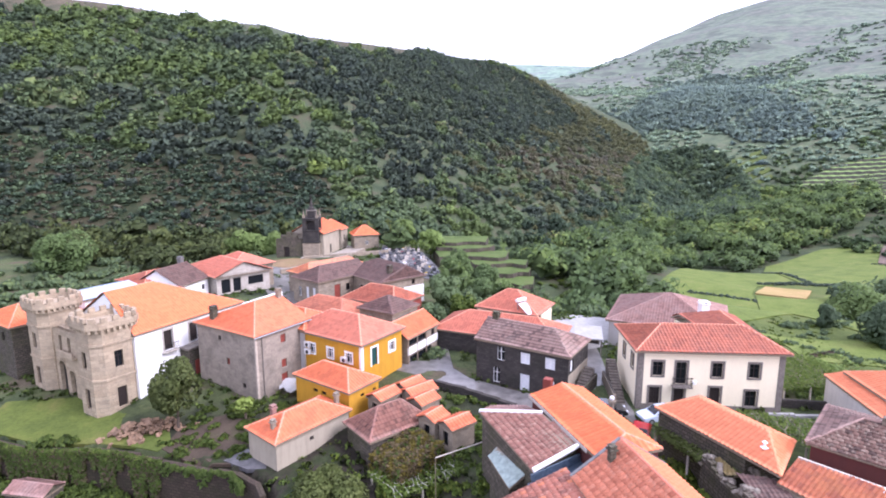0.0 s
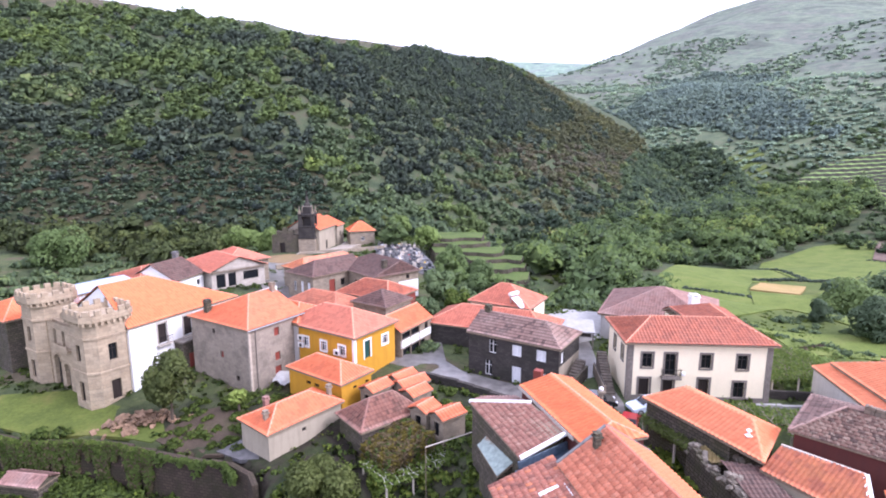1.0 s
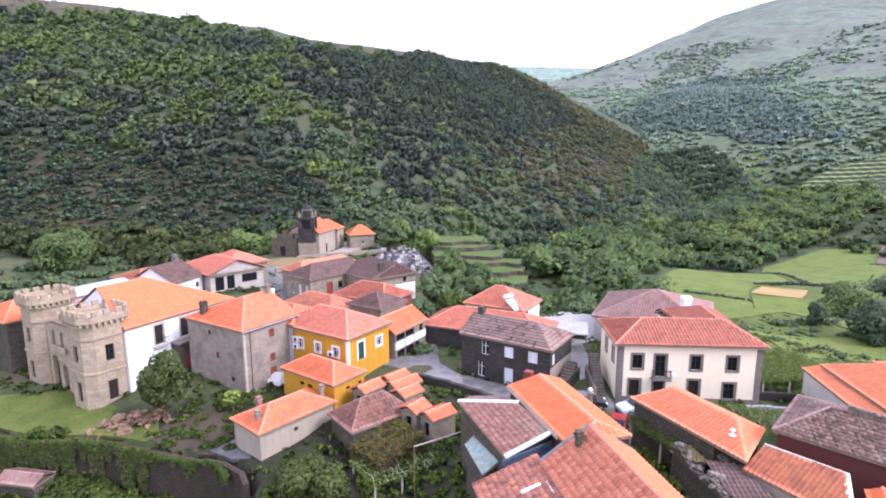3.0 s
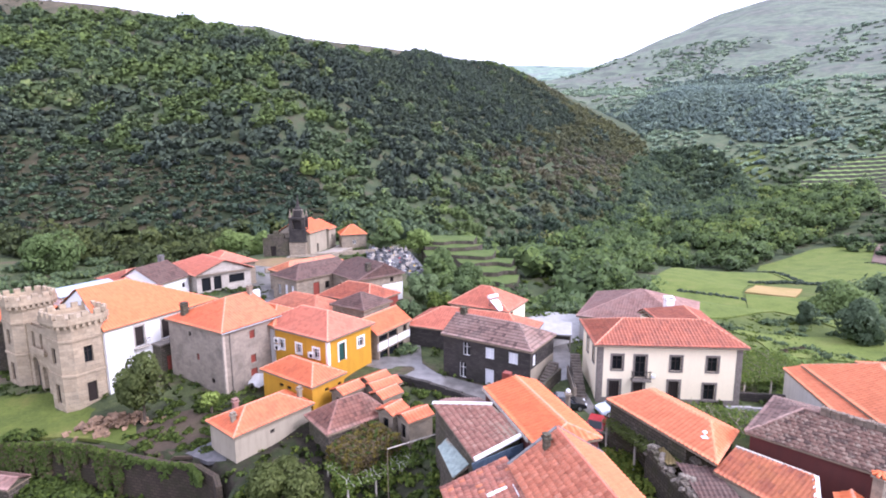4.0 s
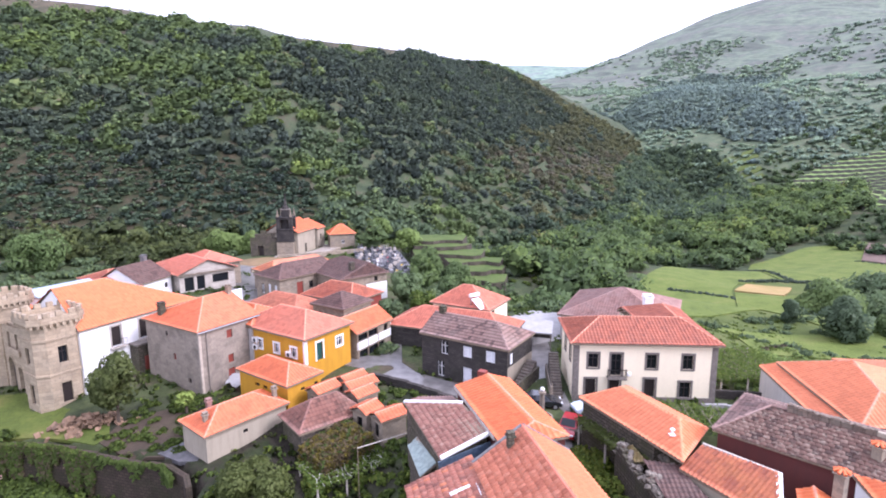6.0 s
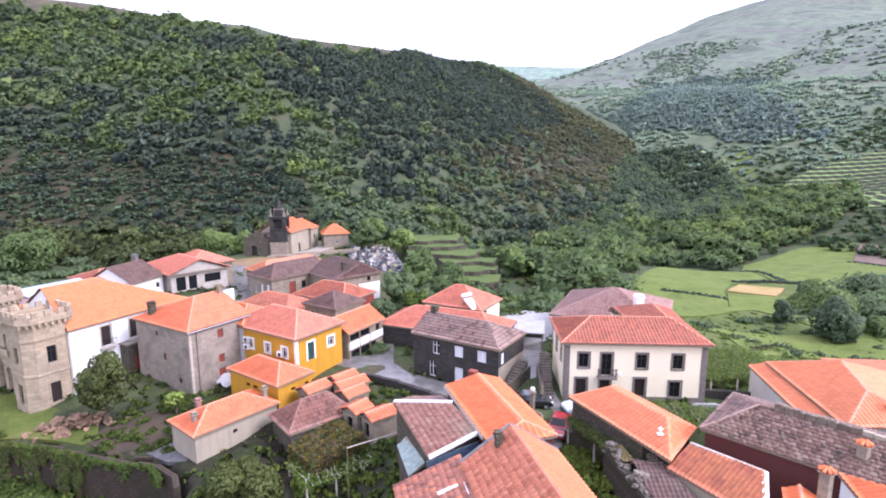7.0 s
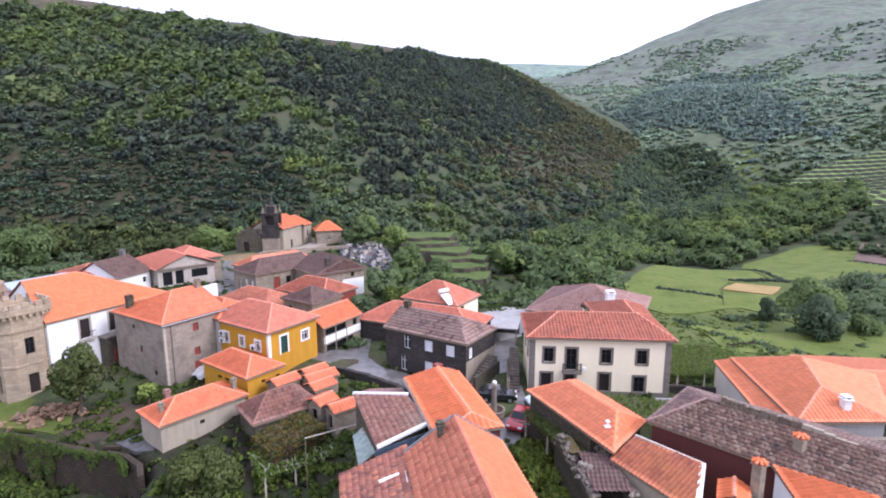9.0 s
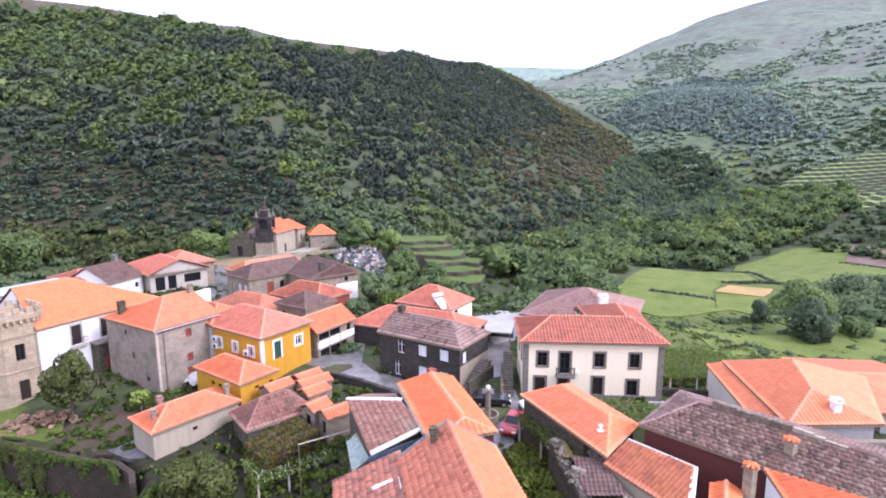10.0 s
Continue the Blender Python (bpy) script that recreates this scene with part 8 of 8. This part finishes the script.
wood("heath_scrub", 2.3, HILL, 17, stand(6, -0.75), M["leaf"], "low green scrub on the open heath", (1.1, 2.5), 9, 0.40, (0.20, 0.16), hf=(0.45, 0.8), spread=0.20, heart=0.75, sink=0.5)
wood("heath_scrub", 3.0, HILL, 20, stand(6, -0.2), M["leaf_brown"], "brown dead bracken on the open heath", (0.8, 1.8), 16, 0.30, (0.30, 0.12), hf=(0.35, 0.6), heart=0.6)
wood("heath_trees", 9.0, HILL, 16, stand(6, -0.1), M["leaf_dark"], "dark bushes and small trees on the open heath", (1.6, 3.2), 44, 0.18, (0.34, 0.16), sink=0.3)
wood("crest_scrub", 6.0, HILL, 22, lambda x, y: facing(x, y)[0] & bald(*facing(x, y)[1:3]) & (vn(x, y, 16.0, 46) > 0.1), M["leaf"], "low scrub on the grassy crest", (0.6, 1.3), 14, 0.34, (0.3, 0.15), hf=(0.4, 0.7), heart=0.6)


BAND = [(14, 95), (32, 116), (50, 145), (66, 194), (92, 232), (122, 258), (138, 246), (150, 268), (198, 292), (260, 330), (330, 440), (280, 540), (240, 520), (120, 385), (20, 245), (4, 215), (14, 180), (16, 130)]
wood("stream_wood", 7.0, (0, 340, 90, 560), 21, lambda x, y: inside(BAND, x, y), M["leaf_mid"], "rounded green trees along the stream", (3.2, 6.4), 80, 0.155, (0.50, 0.18), sink=0.3, spread=0.12)
wood("stream_wood", 7.5, (-70, 130, 165, 400), 22, lambda x, y: (foot_distance(x, y) > -16) & (foot_distance(x, y) < 14), M["leaf"], "green trees at the foot of the hill", (3.4, 5.6), 120, 0.155, (0.14, 0.2), sink=0.3)
SLOPE = [(-8, 112), (-4, 124), (2, 126), (4, 117), (14, 114), (26, 128), (40, 118), (34, 92), (20, 90), (10, 96), (-2, 94), (-8, 98)]
wood("slope_trees", 4.2, (-16, 44, 88, 132), 30, lambda x, y: inside(SLOPE, x, y) & (vn(x, y, 12.0, 51) > -0.5), M["leaf_mid"], "rounded trees on the slope behind the houses", (1.5, 3.2), 130, 0.13, (0.34, 0.2), sink=0.2)
wood("foot_wood", 5.0, (-330, -34, 84, 190), 27, lambda x, y: (foot_distance(x, y) <= 2) & (y > 100 - x * 0.28 + wave(x, y, 9.0) * 5) & ~((x > -70) & (y < 172)), M["leaf_olive"],
     "dark scrub wood between the village and the hill", (2.8, 4.8), 70, 0.18, (0.22, 0.14), sink=0.35)
wood("terrace_trees", 9.0, (-62, 24, 146, 215), 26, lambda x, y: (wave(x, y, 9.0) > 0.1) & (foot_distance(x, y) < -8) & ~inside([(-18, 116), (14, 116), (14, 150), (10, 190), (-18, 190)], x, y), M["leaf_bright"], "scattered trees on the terraces", (2.0, 3.6), 160, 0.15, (0.25, 0.12), sink=0.3)

# the mountain side: dark wood in the hollow, thickets and old terraces above
HOLLOW = [(159, 716), (285, 852), (401, 1009), (484, 1077), (553, 998), (421, 754), (356, 697), (328, 677), (263, 722), (199, 721)]
SPUR = [(341, 695), (406, 725), (446, 712), (403, 611), (345, 592), (313, 632)]


def on_mountain(x, y, top=9e9):
    az = np.degrees(np.arctan2(x, y))
    return (mountain_z(x, y) >= ground_z(x, y) - 0.5) & (az > 5) & (az < 46) & (ground_z(x, y) < top)


def hollow(x, y):
    return within(HOLLOW, x, y, 45.0, 42.0) | within(SPUR, x, y, 30.0, 24.0)


def thickets(x, y):
    z = ground_z(x, y)
    rows_ = np.abs((z / 8.5 + 0.7 * vn(x, y, 160.0, 34)) % 1 - 0.5) > 0.40
    dense = vn(x, y, 90.0, 31) + vn(x, y, 24.0, 32) * 0.6
    return on_mountain(x, y, 300) & ~hollow(x, y) & ((dense > -0.5 + np.clip((z - 70) / 170, 0, 1.25)) | (rows_ & (dense > -0.4)))


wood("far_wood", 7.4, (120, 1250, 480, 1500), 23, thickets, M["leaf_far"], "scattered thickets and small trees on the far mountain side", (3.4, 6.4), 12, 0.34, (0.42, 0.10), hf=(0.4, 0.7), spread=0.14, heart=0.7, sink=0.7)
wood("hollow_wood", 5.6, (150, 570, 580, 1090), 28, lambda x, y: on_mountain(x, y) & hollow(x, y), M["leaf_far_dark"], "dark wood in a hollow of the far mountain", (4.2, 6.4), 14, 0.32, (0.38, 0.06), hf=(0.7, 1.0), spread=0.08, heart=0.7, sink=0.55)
wood("shoulder_wood", 7.0, (150, 520, 200, 640), 24, lambda x, y: (foot_distance(x, y) < -30) & (x > 200) & (vn(x, y, 60.0, 38) + 0.6 * vn(x, y, 16.0, 39) > -0.2) & ~inside(BAND, x, y) & ~inside(PLOTS, x, y), M["leaf_mid"],
     "trees between the terraces", (2.4, 4.6), 40, 0.2, (0.28, 0.14), hf=(0.7, 1.0))
wood("side_wood", 4.2, (75, 170, 88, 200), 25, lambda x, y: ((x - 92) ** 2 + (y - 122) ** 2 < 170) | ((x > 116) & (y < 175) & (x < 150)) | ((np.abs(x - 150) < 20) & (y > 120) & (y < 180)), M["leaf"], "dark green trees beside the meadows", (2.5, 4.5), 130, 0.18, (0.4, 0.15))

TOE = [(120, 385), (150, 500), (190, 590), (230, 660), (300, 640), (300, 540), (262, 470), (225, 400), (160, 360)]
wood("toe_wood", 5.6, (115, 305, 355, 665), 29, lambda x, y: inside(TOE, x, y), M["leaf"], "dark trees at the toe of the hill", (4.0, 6.0), 44, 0.2, (0.30, 0.2))

# weeds and brambles on every patch of rough ground in the village
ROADS = [[(-20, 60), (-13, 61), (-6.5, 57), (2, 52), (7, 50), (7, 44), (9, 35), (13, 37), (12, 43), (13, 51), (14.5, 80), (8.5, 80), (9.5, 56), (6.4, 53.4), (1, 56.7), (-4.0, 59.8), (-6, 72), (-9.5, 72), (-9, 65), (-20, 64)],
         [(-58, 51), (-58, 58), (-42, 55), (-38, 56), (-36, 54), (-34.5, 47), (-47, 48.3)], [(-36, 54), (-22, 54), (-20, 42), (-33, 46)], [(7, 77), (19, 84), (20, 80), (12, 66)],
         [(-39, 73), (-33, 80), (-40, 112), (-37, 123), (-31, 123), (-28, 86), (-30, 77)]]
x_, y_, rng = jittered(1.15, (-75, 60, 26, 112), 93, lambda x, y: (wave(x, y, 5.0) + wave(x, y, 1.9, 2.0) > -0.35) & ~np.any([inside(p, x, y) for p in ROADS], axis=0) & ((y > 41) | (x < 14)))
r_ = rng.uniform(0.3, 0.95, len(x_))
t_ = np.clip(rng.normal(0.4, 0.2, len(x_)) + wave(x_, y_, 6.0) * 0.25, 0, 0.92)
half = rng.random(len(x_)) < 0.55
for mk, lab, sel in (("leaf_lush", "dark green weeds and brambles on rough ground", half), ("leaf_vine", "yellow-green weeds and grass tufts on rough ground", ~half)):
    grove("ground_weeds", [(a, b, c + r * 0.12, r, 0.55, t) for a, b, c, r, t in zip(x_[sel], y_[sel], ground_z(x_[sel], y_[sel]), r_[sel], t_[sel])], M[mk], lab, "weeds", 13, 0.36, 94, heart=0.0)

x_, y_, rng = jittered(2.6, (-30, 30, 96, 215), 95, lambda x, y: (vn(x, y, 12.0, 95) > -0.1) & (foot_distance(x, y) < 0) & ~inside(CEMETERY, x, y) & ~inside([(-4, 117), (14, 117), (14, 148), (10, 205), (-18, 205), (-15, 149)], x, y))
r_ = rng.uniform(0.5, 1.5, len(x_))
grove("terrace_weeds", [(a, b, c + r * 0.2, r, 0.6, t) for a, b, c, r, t in zip(x_, y_, ground_z(x_, y_), r_, rng.uniform(0.2, 0.8, len(x_)))], M["leaf_lush"], "rank growth and bushes on the old terraces", "weeds", 34, 0.24, 96, heart=0.4)
